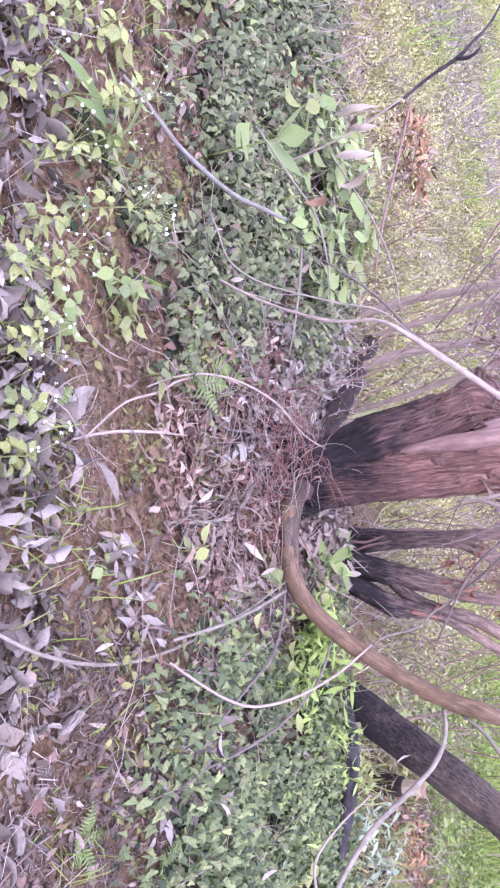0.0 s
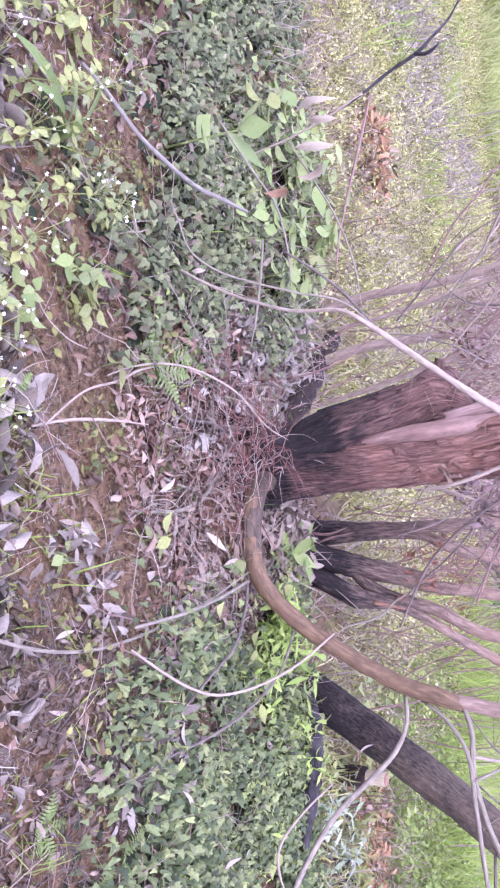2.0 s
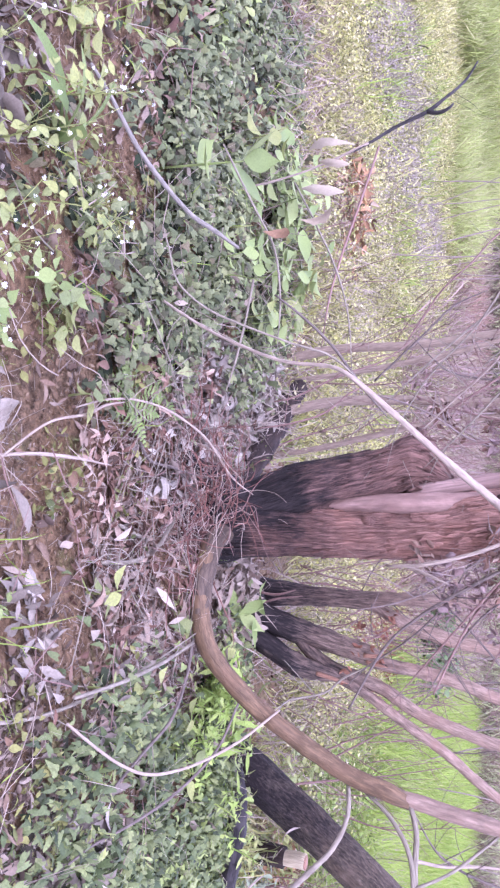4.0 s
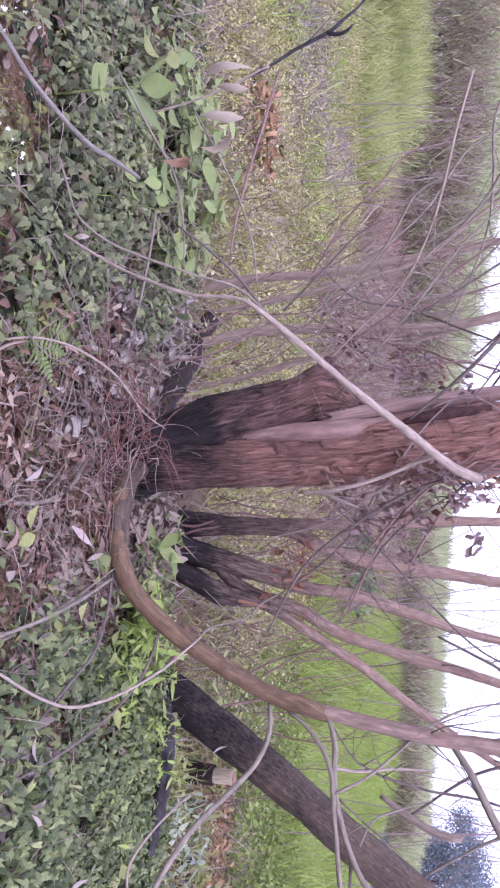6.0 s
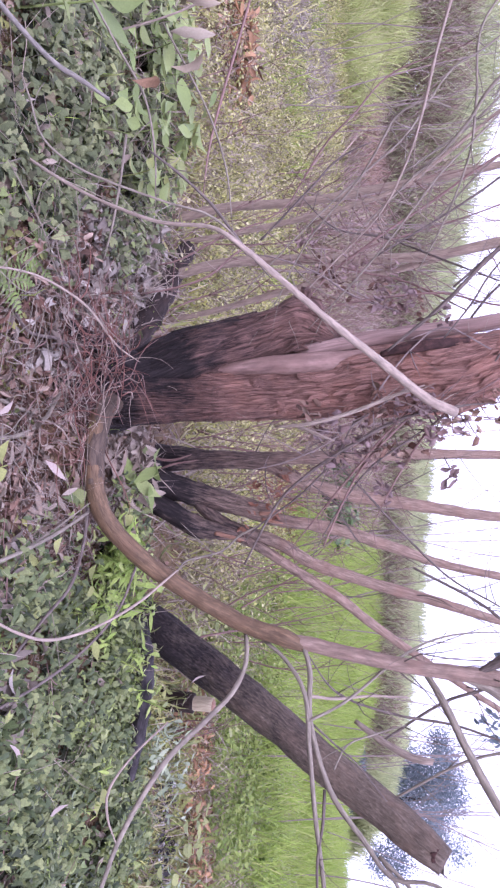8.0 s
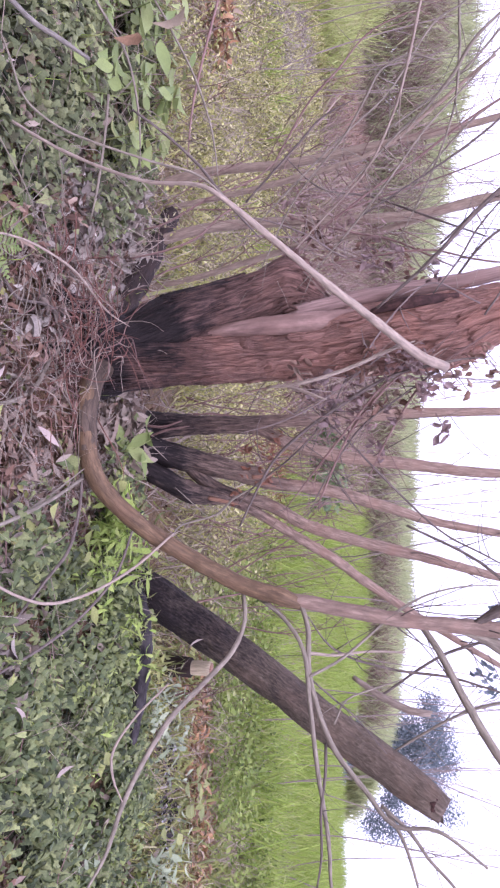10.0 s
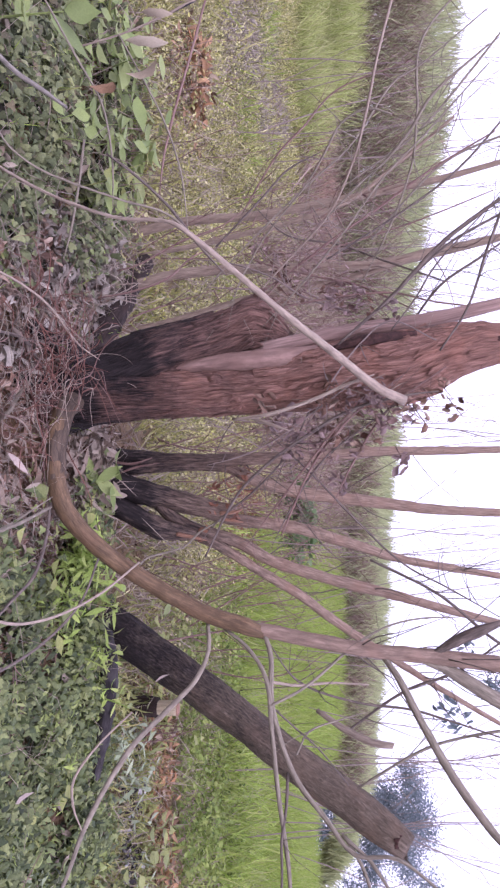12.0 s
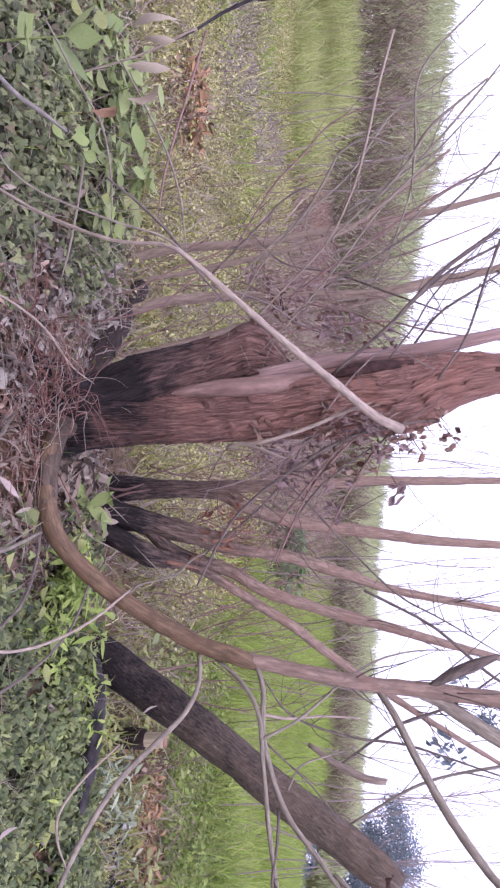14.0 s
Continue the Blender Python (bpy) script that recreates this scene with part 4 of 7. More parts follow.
tagged(stem("fallen_log", [(-0.190, 3.320, 0.030), (-0.290, 3.450, 0.050), (-0.380, 3.570, 0.058), (-0.540, 3.800, 0.062), (-0.690, 3.985, 0.066), (-0.850, 4.200, 0.072)], [0.0400, 0.0520, 0.0560, 0.0560, 0.0540, 0.0460], BARK_LOG, sides=18, step=0.02, lumps=0.2, ridges=0.12, seed=35),
       "dark weathered log lying among dead leaves", "log")


# ------------------------------------------------------------------ sticks and twigs
def stick(name, label, p, r, mat, shoots=0, seed=0, reach=0.28):
    broken = name == "fallen_stick"
    if not broken:
        r = r[:-1] + [r[-1] * 0.45]
    ob = tagged(stem(name, p, r, mat, sides=10 if broken else 8, step=0.025, lumps=0.2, seed=seed, splinter=0.006 if broken else 0.0), label, "twig" if name != "fallen_stick" else "stick", "loose twigs")
    if shoots:
        add_twigs("shoot", ob, mat, side_twigs(p, r, shoots, reach, seed, 0.0018, 0.9, 0.1))
    return ob


def haze_sapling(x, y, h, lean, seed):
    """A leafless whip with ascending fine twigs, seen against the sky."""
    rs = random.Random(seed)
    z = height(x, y)
    p = [Vector((x, y, z - 0.03))]
    d = Vector((lean, rs.uniform(-0.1, 0.1), 1)).normalized()
    for _ in range(5):
        d = (d + Vector((rs.uniform(-0.13, 0.13), rs.uniform(-0.1, 0.1), 0.05))).normalized()
        p.append(p[-1] + d * h / 5)
    th = rs.uniform(0.0035, 0.0066) * (0.6 + 0.07 * y)
    r = [th, th * 0.9, th * 0.75, th * 0.6, th * 0.45, th * 0.2]
    t = thing("sapling", "slim mauve-brown leafless whip standing in the brush", "sapling", tuple(p[0]), "leafless whips in the brush")
    t.matrix_world = Matrix.Identity(4)
    stem("stem", p, r, TWIG_HAZE, t, sides=6, step=0.08, lumps=0.1, seed=seed)
    add_twigs("twig", t, TWIG_HAZE, side_twigs(p, r, 13, h * 0.36, seed, th * 0.36, 1.1, 0.35))


rs = random.Random(61)
for n in range(44):
    y = rs.uniform(5.5, 12.0)
    haze_sapling(rs.uniform(-0.5, 0.42) * y, y, rs.uniform(1.7, 2.9) + 0.1 * y, rs.uniform(-0.3, 0.3), 600 + n)

for n in range(12):
    y = rs.uniform(5.5, 9.0)
    haze_sapling(rs.uniform(0.4, 0.64) * y, y, rs.uniform(2.2, 3.2), rs.uniform(-0.3, 0.3), 660 + n)

stick("fallen_stick", "pale peeled stick leaning up against the trunk", [(-0.817, 2.450, 0.001), (-0.814, 2.500, 0.023), (-0.732, 2.480, 0.139), (-0.633, 2.450, 0.303), (-0.542, 2.420, 0.511), (-0.514, 2.400, 0.670), (-0.476, 2.400, 0.741), (-0.399, 2.500, 0.835), (-0.265, 2.620, 0.991), (-0.132, 2.750, 1.157), (-0.033, 2.850, 1.281), (0.008, 2.920, 1.369)], [0.0035, 0.0044, 0.0051, 0.0049, 0.0054, 0.0060, 0.0074, 0.0092, 0.0110, 0.0139, 0.0160, 0.0173], TWIG_PALE, 3, 51)
stick("long_twig", "pale thin twig trailing over creeper leaves", [(-0.979, 2.352, 0.123), (-0.903, 2.372, 0.142), (-0.803, 2.401, 0.166), (-0.729, 2.450, 0.246), (-0.679, 2.489, 0.359), (-0.625, 2.528, 0.510), (-0.582, 2.568, 0.643), (-0.464, 2.597, 0.764)], [0.0025, 0.0031, 0.0031, 0.0038, 0.0037, 0.0037, 0.0043, 0.0036], TWIG_GREY, 0, 52)
stick("long_twig", "grey-brown arching twig over broad leaves", [(-1.253, 2.400, 0.294), (-1.092, 2.500, 0.366), (-0.964, 2.580, 0.423), (-0.806, 2.640, 0.434), (-0.660, 2.700, 0.413)], [0.0033, 0.0038, 0.0038, 0.0033, 0.0028], TWIG_GREY, 2, 53)
stick("long_twig", "dark twig crossing the pale stick", [(-0.818, 2.620, 0.421), (-0.745, 2.660, 0.514), (-0.652, 2.700, 0.608), (-0.531, 2.740, 0.696), (-0.426, 2.780, 0.784)], [0.0032, 0.0044, 0.0049, 0.0055, 0.0032], TWIG_DARK, 2, 54)
stick("long_twig", "grey-brown twig beside dry leaves", [(-1.198, 2.600, 0.477), (-1.041, 2.620, 0.557), (-0.910, 2.660, 0.614), (-0.759, 2.700, 0.653), (-0.564, 2.720, 0.669)], [0.0029, 0.0033, 0.0033, 0.0032, 0.0027], TWIG_GREY, 2, 55)
stick("long_twig", "red-brown twig above orange dead leaves", [(-1.507, 3.000, 0.682), (-1.303, 2.980, 0.628), (-1.076, 2.950, 0.568), (-0.890, 2.920, 0.532), (-0.707, 2.900, 0.516)], [0.0041, 0.0048, 0.0046, 0.0038, 0.0030], TWIG_RED, 3, 56)
stick("long_twig", "short grey twig in the leaf litter", [(-0.905, 2.700, 0.315), (-0.770, 2.740, 0.279), (-0.624, 2.760, 0.241), (-0.514, 2.780, 0.201)], [0.0043, 0.0043, 0.0043, 0.0036], TWIG_GREY, 0, 57)
stick("fallen_stick", "smooth grey stick lying on creeper leaves", [(-1.250, 1.901, 0.096), (-1.225, 2.026, 0.093), (-1.130, 2.200, 0.118), (-1.082, 2.490, 0.141), (-1.069, 2.654, 0.185), (-1.059, 2.779, 0.221)], [0.0054, 0.0062, 0.0076, 0.0081, 0.0084, 0.0057], TWIG_STICK, 0, 58)
stick("long_twig", "pale twig arching over dead leaves", [(-0.317, 1.980, 0.089), (-0.353, 2.080, 0.092), (-0.385, 2.200, 0.090), (-0.408, 2.350, 0.098), (-0.398, 2.500, 0.136), (-0.341, 2.680, 0.184), (-0.228, 2.820, 0.232), (-0.177, 2.920, 0.280)], [0.0021, 0.0027, 0.0034, 0.0036, 0.0038, 0.0040, 0.0034, 0.0028], TWIG_PALE, 2, 59)
stick("long_twig", "thin pale twig on bare earth", [(-0.146, 1.720, 0.051), (-0.262, 1.900, 0.060), (-0.317, 2.080, 0.064), (-0.360, 2.170, 0.072), (-0.385, 2.250, 0.089)], [0.0032, 0.0034, 0.0045, 0.0046, 0.0047], TWIG_PALE, 0, 60)
stick("long_twig", "thin pale twig on bare earth", [(-0.144, 1.690, 0.036), (-0.171, 1.820, 0.054), (-0.187, 2.000, 0.070), (-0.190, 2.200, 0.089)], [0.0039, 0.0049, 0.0052, 0.0037], TWIG_PALE, 0, 61)
stick("long_twig", "long grey twig bowed over the earth bank", [(0.243, 1.139, 0.159), (0.316, 1.312, 0.115), (0.386, 1.467, 0.111), (0.440, 1.669, 0.107), (0.461, 1.882, 0.104), (0.448, 2.123, 0.109), (0.403, 2.461, 0.112), (0.316, 2.798, 0.139)], [0.0033, 0.0045, 0.0048, 0.0052, 0.0050, 0.0048, 0.0047, 0.0044], TWIG_GREY, 2, 62)
stick("long_twig", "thin hooked pale twig over creeper leaves", [(1.074, 2.842, 0.403), (1.155, 2.744, 0.317), (1.235, 2.646, 0.266), (1.305, 2.597, 0.278), (1.372, 2.568, 0.319)], [0.0031, 0.0039, 0.0046, 0.0045, 0.0038], TWIG_PALE, 0, 63)
stick("fallen_stick", "pale cut stick hanging in the branches", [(1.183, 3.300, 1.008), (1.240, 3.250, 1.120), (1.270, 3.200, 1.226), (1.271, 3.180, 1.297)], [0.0093, 0.0138, 0.0147, 0.0124], TWIG_PALE, 0, 64)
stick("long_twig", "pale upright twig with a cut tip", [(-1.246, 2.650, 1.361), (-1.088, 2.700, 1.309), (-0.930, 2.800, 1.262), (-0.811, 2.900, 1.210), (-0.671, 3.000, 1.115), (-0.519, 3.100, 0.931), (-0.324, 3.160, 0.716)], [0.0050, 0.0049, 0.0050, 0.0045, 0.0040, 0.0036, 0.0030], TWIG_PALE, 12, 65, 0.42)
stick("long_twig", "grey leafless twig before the brush", [(-1.333, 3.200, 1.719), (-1.169, 3.200, 1.513), (-1.052, 3.250, 1.420), (-0.959, 3.300, 1.323), (-0.894, 3.350, 1.220), (-0.685, 3.400, 0.983)], [0.0035, 0.0064, 0.0064, 0.0058, 0.0052, 0.0039], TWIG_GREY, 12, 66, 0.42)
stick("long_twig", "grey bowed leafless twig over the brush", [(-0.979, 2.900, 1.351), (-1.006, 2.900, 1.270), (-0.973, 2.920, 1.178), (-0.879, 2.950, 1.113), (-0.782, 3.000, 1.035), (-0.603, 3.100, 0.847), (-0.301, 3.140, 0.678)], [0.0035, 0.0040, 0.0040, 0.0040, 0.0035, 0.0030, 0.0030], TWIG_GREY, 12, 67, 0.42)
stick("long_twig", "grey leafless twig before the sky", [(-1.759, 3.400, 1.739), (-1.486, 3.400, 1.487), (-1.188, 3.400, 1.456), (-0.974, 3.400, 1.429), (-0.730, 3.450, 1.330), (-0.430, 3.500, 1.160)], [0.0032, 0.0048, 0.0054, 0.0046, 0.0040, 0.0033], TWIG_GREY, 12, 68, 0.42)
stick("long_twig", "red-brown leafless twig behind the stump", [(-1.119, 3.500, 1.768), (-0.979, 3.500, 1.505), (-0.833, 3.500, 1.285), (-0.726, 3.500, 1.109), (-0.572, 3.500, 0.884), (-0.436, 3.500, 0.652), (-0.337, 3.450, 0.497)], [0.0031, 0.0047, 0.0054, 0.0053, 0.0046, 0.0040, 0.0033], TWIG_RED, 12, 69, 0.42)
stick("long_twig", "red-brown thin leafless twig", [(-0.882, 3.600, 0.698), (-0.998, 3.600, 0.769), (-1.136, 3.600, 0.862), (-1.247, 3.600, 0.978), (-1.400, 3.600, 1.137), (-1.492, 3.600, 1.450)], [0.0029, 0.0043, 0.0043, 0.0043, 0.0036, 0.0030], TWIG_RED, 12, 70, 0.42)
stick("long_twig", "dark thin leafless twig", [(-0.719, 3.500, 0.599), (-0.809, 3.500, 0.692), (-0.921, 3.500, 0.808), (-1.031, 3.500, 0.921), (-1.092, 3.500, 1.057)], [0.0047, 0.0047, 0.0047, 0.0041, 0.0034], TWIG_DARK, 4, 71)
stick("long_twig", "dark crossing twig in front of the stems", [(0.562, 3.100, 0.617), (0.337, 3.100, 0.740), (0.216, 3.050, 0.870), (0.110, 3.000, 1.034), (0.029, 2.980, 1.188), (-0.011, 2.950, 1.373), (-0.022, 2.950, 1.487)], [0.0038, 0.0052, 0.0059, 0.0064, 0.0057, 0.0049, 0.0042], TWIG_DARK, 8, 72)
stick("long_twig", "red-brown crossing twig in front of the stems", [(0.478, 3.050, 0.916), (0.231, 3.050, 1.032), (0.088, 3.000, 1.150), (-0.010, 2.980, 1.262), (-0.088, 2.980, 1.372)], [0.0030, 0.0043, 0.0043, 0.0042, 0.0035], TWIG_RED, 6, 73)
stick("long_twig", "pale dead twig lying along the trunk", [(0.053, 2.950, 0.762), (0.045, 2.900, 0.888), (0.004, 2.880, 1.042), (-0.053, 2.860, 1.190), (-0.078, 2.860, 1.271)], [0.0049, 0.0067, 0.0067, 0.0066, 0.0047], TWIG_PALE, 3, 74)
stick("long_twig", "short pale snapped twig on the trunk", [(0.046, 2.960, 0.820), (0.077, 2.920, 0.906), (0.102, 2.900, 0.974)], [0.0059, 0.0068, 0.0048], TWIG_PALE, 0, 75)
stick("long_twig", "dark leafless twig at the trunk's top", [(-0.232, 2.900, 1.331), (-0.342, 2.900, 1.418), (-0.433, 2.900, 1.475), (-0.540, 2.900, 1.572), (-0.798, 2.900, 1.837)], [0.0027, 0.0033, 0.0033, 0.0027, 0.0023], TWIG_DARK, 12, 76, 0.42)
stick("long_twig", "dark leafless twig at the trunk's top", [(-0.200, 2.950, 1.146), (-0.346, 2.920, 1.329), (-0.488, 2.900, 1.473), (-0.593, 2.900, 1.605), (-0.794, 2.900, 1.919)], [0.0049, 0.0068, 0.0078, 0.0079, 0.0061], TWIG_DARK, 12, 77, 0.42)
stick("long_twig", "dark leafless twig at the trunk's top", [(-0.155, 2.900, 1.492), (-0.303, 2.900, 1.590), (-0.526, 2.900, 1.670), (-0.708, 2.900, 1.767), (-0.945, 2.900, 2.060)], [0.0033, 0.0045, 0.0051, 0.0052, 0.0042], TWIG_DARK, 12, 78, 0.42)
stick("root_twig", "grey rooty twig in the litter", [(0.088, 2.220, 0.070), (0.080, 2.450, 0.055), (0.030, 2.650, 0.042), (-0.068, 2.800, 0.032), (-0.156, 2.920, 0.064)], [0.0058, 0.0072, 0.0077, 0.0081, 0.0073], TWIG_GREY, 5, 79)
stick("root_twig", "grey rooty twig in the litter", [(-0.026, 2.350, 0.050), (-0.000, 2.520, 0.037), (0.029, 2.670, 0.035)], [0.0053, 0.0065, 0.0058], TWIG_GREY, 3, 80)
stick("root_twig", "brown rooty twig in the litter", [(-0.291, 2.420, 0.064), (-0.246, 2.550, 0.047), (-0.239, 2.740, 0.067), (-0.170, 2.840, 0.077), (-0.097, 2.950, 0.108)], [0.0045, 0.0056, 0.0060, 0.0061, 0.0053], TWIG_DARK, 5, 81)
stick("long_twig", "thin grey leafless twig before the brush", [(-1.521, 3.300, 1.729), (-1.336, 3.300, 1.483), (-1.262, 3.300, 1.357), (-1.040, 3.300, 1.197), (-0.899, 3.300, 1.030), (-0.712, 3.300, 0.817), (-0.402, 3.250, 0.519)], [0.0024, 0.0033, 0.0040, 0.0039, 0.0039, 0.0032, 0.0026], TWIG_GREY, 12, 82, 0.42)
stick("long_twig", "thin grey leafless twig before the brush", [(-1.170, 3.000, 1.693), (-0.942, 3.000, 1.471), (-0.798, 3.000, 1.321), (-0.616, 3.020, 1.173), (-0.448, 3.050, 1.018), (-0.293, 3.080, 0.856)], [0.0022, 0.0036, 0.0035, 0.0035, 0.0035, 0.0024], TWIG_GREY, 12, 83, 0.42)
stick("long_twig", "thin red-brown twig behind the stump", [(-0.908, 3.600, 1.766), (-0.806, 3.600, 1.465), (-0.745, 3.600, 1.242), (-0.649, 3.550, 0.971), (-0.421, 3.400, 0.763), (-0.298, 3.300, 0.555)], [0.0025, 0.0034, 0.0042, 0.0041, 0.0039, 0.0031], TWIG_RED, 12, 84, 0.42)
stick("long_twig", "grey-brown shoot rising from the side trunk", [(-0.353, 3.300, 1.755), (-0.397, 3.300, 1.503), (-0.442, 3.300, 1.333), (-0.431, 3.280, 1.126), (-0.399, 3.260, 0.915), (-0.360, 3.200, 0.838)], [0.0028, 0.0037, 0.0043, 0.0043, 0.0043, 0.0042], TWIG_RED, 7, 85)
stick("long_twig", "bent brown twig above the fallen log", [(-0.595, 3.300, 0.223), (-0.615, 3.300, 0.317), (-0.705, 3.320, 0.497), (-0.773, 3.350, 0.673), (-0.893, 3.400, 0.799)], [0.0033, 0.0039, 0.0039, 0.0032, 0.0027], TWIG_RED, 3, 86)
stick("long_twig", "bent brown twig above the fallen log", [(-0.466, 3.200, 0.188), (-0.485, 3.200, 0.326), (-0.530, 3.220, 0.456), (-0.621, 3.250, 0.560), (-0.672, 3.300, 0.684)], [0.0032, 0.0044, 0.0044, 0.0038, 0.0026], TWIG_RED, 3, 87)
stick("long_twig", "thin twig caught in the young stems", [(0.436, 3.300, 0.638), (0.485, 3.300, 0.548), (0.545, 3.300, 0.479), (0.578, 3.250, 0.354), (0.598, 3.100, 0.355)], [0.0032, 0.0048, 0.0049, 0.0041, 0.0039], TWIG_GREY, 2, 88)
stick("long_twig", "thin dark twig before the sky", [(0.836, 3.200, 1.766), (0.692, 3.200, 1.519), (0.600, 3.200, 1.354), (0.443, 3.200, 1.189), (0.258, 3.150, 1.024), (0.095, 3.080, 0.864)], [0.0017, 0.0031, 0.0039, 0.0038, 0.0038, 0.0030], TWIG_DARK, 12, 89, 0.42)
stick("long_twig", "thin dark twig before the sky", [(1.294, 3.300, 1.791), (1.216, 3.300, 1.537), (1.170, 3.300, 1.367), (1.147, 3.300, 1.157), (1.048, 3.200, 0.951), (0.855, 3.040, 0.854)], [0.0024, 0.0042, 0.0050, 0.0049, 0.0048, 0.0038], TWIG_DARK, 12, 91, 0.42)
stick("long_twig", "fine leafless twig reaching up before the sky", [(-0.612, 3.400, 1.080), (-0.795, 3.400, 1.402), (-0.957, 3.400, 1.627), (-1.204, 3.400, 1.850), (-1.450, 3.400, 2.026)], [0.0036, 0.0046, 0.0047, 0.0038, 0.0029], TWIG_DARK, 12, 95, 0.42)
stick("long_twig", "fine leafless twig reaching up before the sky", [(-0.957, 3.500, 1.176), (-1.143, 3.500, 1.459), (-1.418, 3.500, 1.715), (-1.732, 3.500, 1.967)], [0.0038, 0.0049, 0.0050, 0.0031], TWIG_GREY, 12, 96, 0.42)
stick("long_twig", "fine leafless twig reaching up before the sky", [(-0.463, 3.300, 1.369), (-0.625, 3.300, 1.567), (-0.739, 3.300, 1.787), (-0.890, 3.300, 2.031)], [0.0044, 0.0054, 0.0054, 0.0037], TWIG_DARK, 12, 97, 0.42)
stick("long_twig", "fine leafless twig reaching up before the sky", [(-0.739, 3.600, 1.259), (-1.028, 3.600, 1.551), (-1.144, 3.600, 1.837), (-1.213, 3.600, 2.100)], [0.0039, 0.0050, 0.0051, 0.0041], TWIG_GREY, 12, 98, 0.42)
stick("long_twig", "fine leafless twig beside the trunk's top", [(-0.280, 3.250, 1.385), (-0.436, 3.200, 1.514), (-0.533, 3.200, 1.661), (-0.664, 3.200, 1.866)], [0.0043, 0.0052, 0.0052, 0.0035], TWIG_DARK, 12, 99, 0.42)
stick("long_twig", "fine leafless twig among the young stems", [(0.618, 3.500, 1.221), (0.759, 3.500, 1.492), (0.942, 3.500, 1.710), (1.075, 3.500, 1.925)], [0.0048, 0.0060, 0.0061, 0.0037], TWIG_DARK, 12, 100, 0.42)
stick("long_twig", "fine leafless twig crossing the bowed stem", [(1.358, 3.600, 1.099), (1.184, 3.600, 1.343), (1.085, 3.600, 1.579), (0.870, 3.600, 1.881)], [0.0051, 0.0063, 0.0063, 0.0038], TWIG_DARK, 12, 101, 0.42)
stick("long_twig", "fine leafless twig above the burnt trunk", [(1.556, 3.500, 1.145), (1.384, 3.500, 1.427), (1.307, 3.500, 1.699), (1.277, 3.500, 1.962)], [0.0051, 0.0063, 0.0063, 0.0038], TWIG_GREY, 12, 102, 0.42)
for n, (p, r) in enumerate((
    ([(-0.059, 2.980, 1.280), (0.089, 3.000, 1.131), (0.253, 3.050, 0.992), (0.404, 3.100, 0.867), (0.564, 3.150, 0.736)], [0.0029, 0.0040, 0.0040, 0.0031, 0.0021]),
    ([(0.007, 2.980, 1.356), (0.106, 3.000, 1.208), (0.210, 3.050, 1.071), (0.380, 3.100, 0.949), (0.528, 3.100, 0.870)], [0.0025, 0.0035, 0.0035, 0.0031, 0.0021]),
    ([(-0.086, 2.970, 1.223), (0.031, 3.000, 1.052), (0.113, 3.030, 0.932), (0.179, 3.080, 0.783), (0.216, 3.100, 0.632)], [0.0024, 0.0035, 0.0035, 0.0031, 0.0021]),
    ([(-0.106, 2.950, 1.515), (0.027, 3.000, 1.319), (0.207, 3.050, 1.189), (0.436, 3.100, 1.072)], [0.0029, 0.0040, 0.0040, 0.0026]),
    ([(0.032, 3.000, 1.032), (0.174, 3.050, 0.951), (0.303, 3.100, 0.824), (0.424, 3.200, 0.658), (0.523, 3.250, 0.560)], [0.0025, 0.0035, 0.0036, 0.0033, 0.0022]),
    ([(-0.387, 3.350, 1.166), (-0.462, 3.400, 0.987), (-0.554, 3.400, 0.851), (-0.637, 3.450, 0.657), (-0.676, 3.500, 0.454)], [0.0028, 0.0040, 0.0040, 0.0030, 0.0024]),
    ([(-0.391, 3.400, 1.421), (-0.520, 3.500, 1.203), (-0.569, 3.500, 1.022), (-0.643, 3.500, 0.790), (-0.766, 3.500, 0.598)], [0.0028, 0.0047, 0.0047, 0.0036, 0.0024]),
    ([(-0.497, 3.400, 1.543), (-0.607, 3.500, 1.333), (-0.726, 3.600, 1.105), (-0.779, 3.600, 0.893), (-0.952, 3.600, 0.721)], [0.0034, 0.0047, 0.0049, 0.0037, 0.0025]),
    ([(-0.199, 2.950, 1.483), (-0.281, 3.000, 1.332), (-0.204, 3.000, 1.220), (-0.086, 2.980, 1.128), (0.071, 2.980, 1.035)], [0.0024, 0.0030, 0.0030, 0.0030, 0.0020]),
)):
    stick("dead_branch", "thin red-brown dead branch with many side twigs", p, r, (TWIG_RED, TWIG_DARK, TWIG_HAZE)[n % 3], 12, 120 + n, 0.3)
gnarled = stick("fallen_stick", "black gnarled twig rising from the weeds", [(-1.590, 3.210, 0.480), (-1.626, 3.200, 0.590), (-1.690, 3.200, 0.712), (-1.738, 3.200, 0.832), (-1.800, 3.220, 0.900), (-1.877, 3.250, 0.970), (-1.985, 3.300, 1.015)], [0.0040, 0.0055, 0.0072, 0.0085, 0.0065, 0.0052, 0.0032], CHAR, 4, 110)
stem("bleached_foot", [(-1.500, 3.240, -0.020), (-1.530, 3.220, 0.250), (-1.570, 3.210, 0.420), (-1.632, 3.198, 0.602)], [0.0035, 0.0040, 0.0045, 0.0062], TWIG_PALE, gnarled, "bleached pale foot of the twig", sides=8, step=0.03, seed=112)
stem("spur", [(-1.738, 3.200, 0.832), (-1.722, 3.190, 0.875), (-1.728, 3.180, 0.915), (-1.748, 3.180, 0.935)], [0.0095, 0.0080, 0.0070, 0.0040], CHAR, gnarled, sides=8, step=0.012, seed=111)


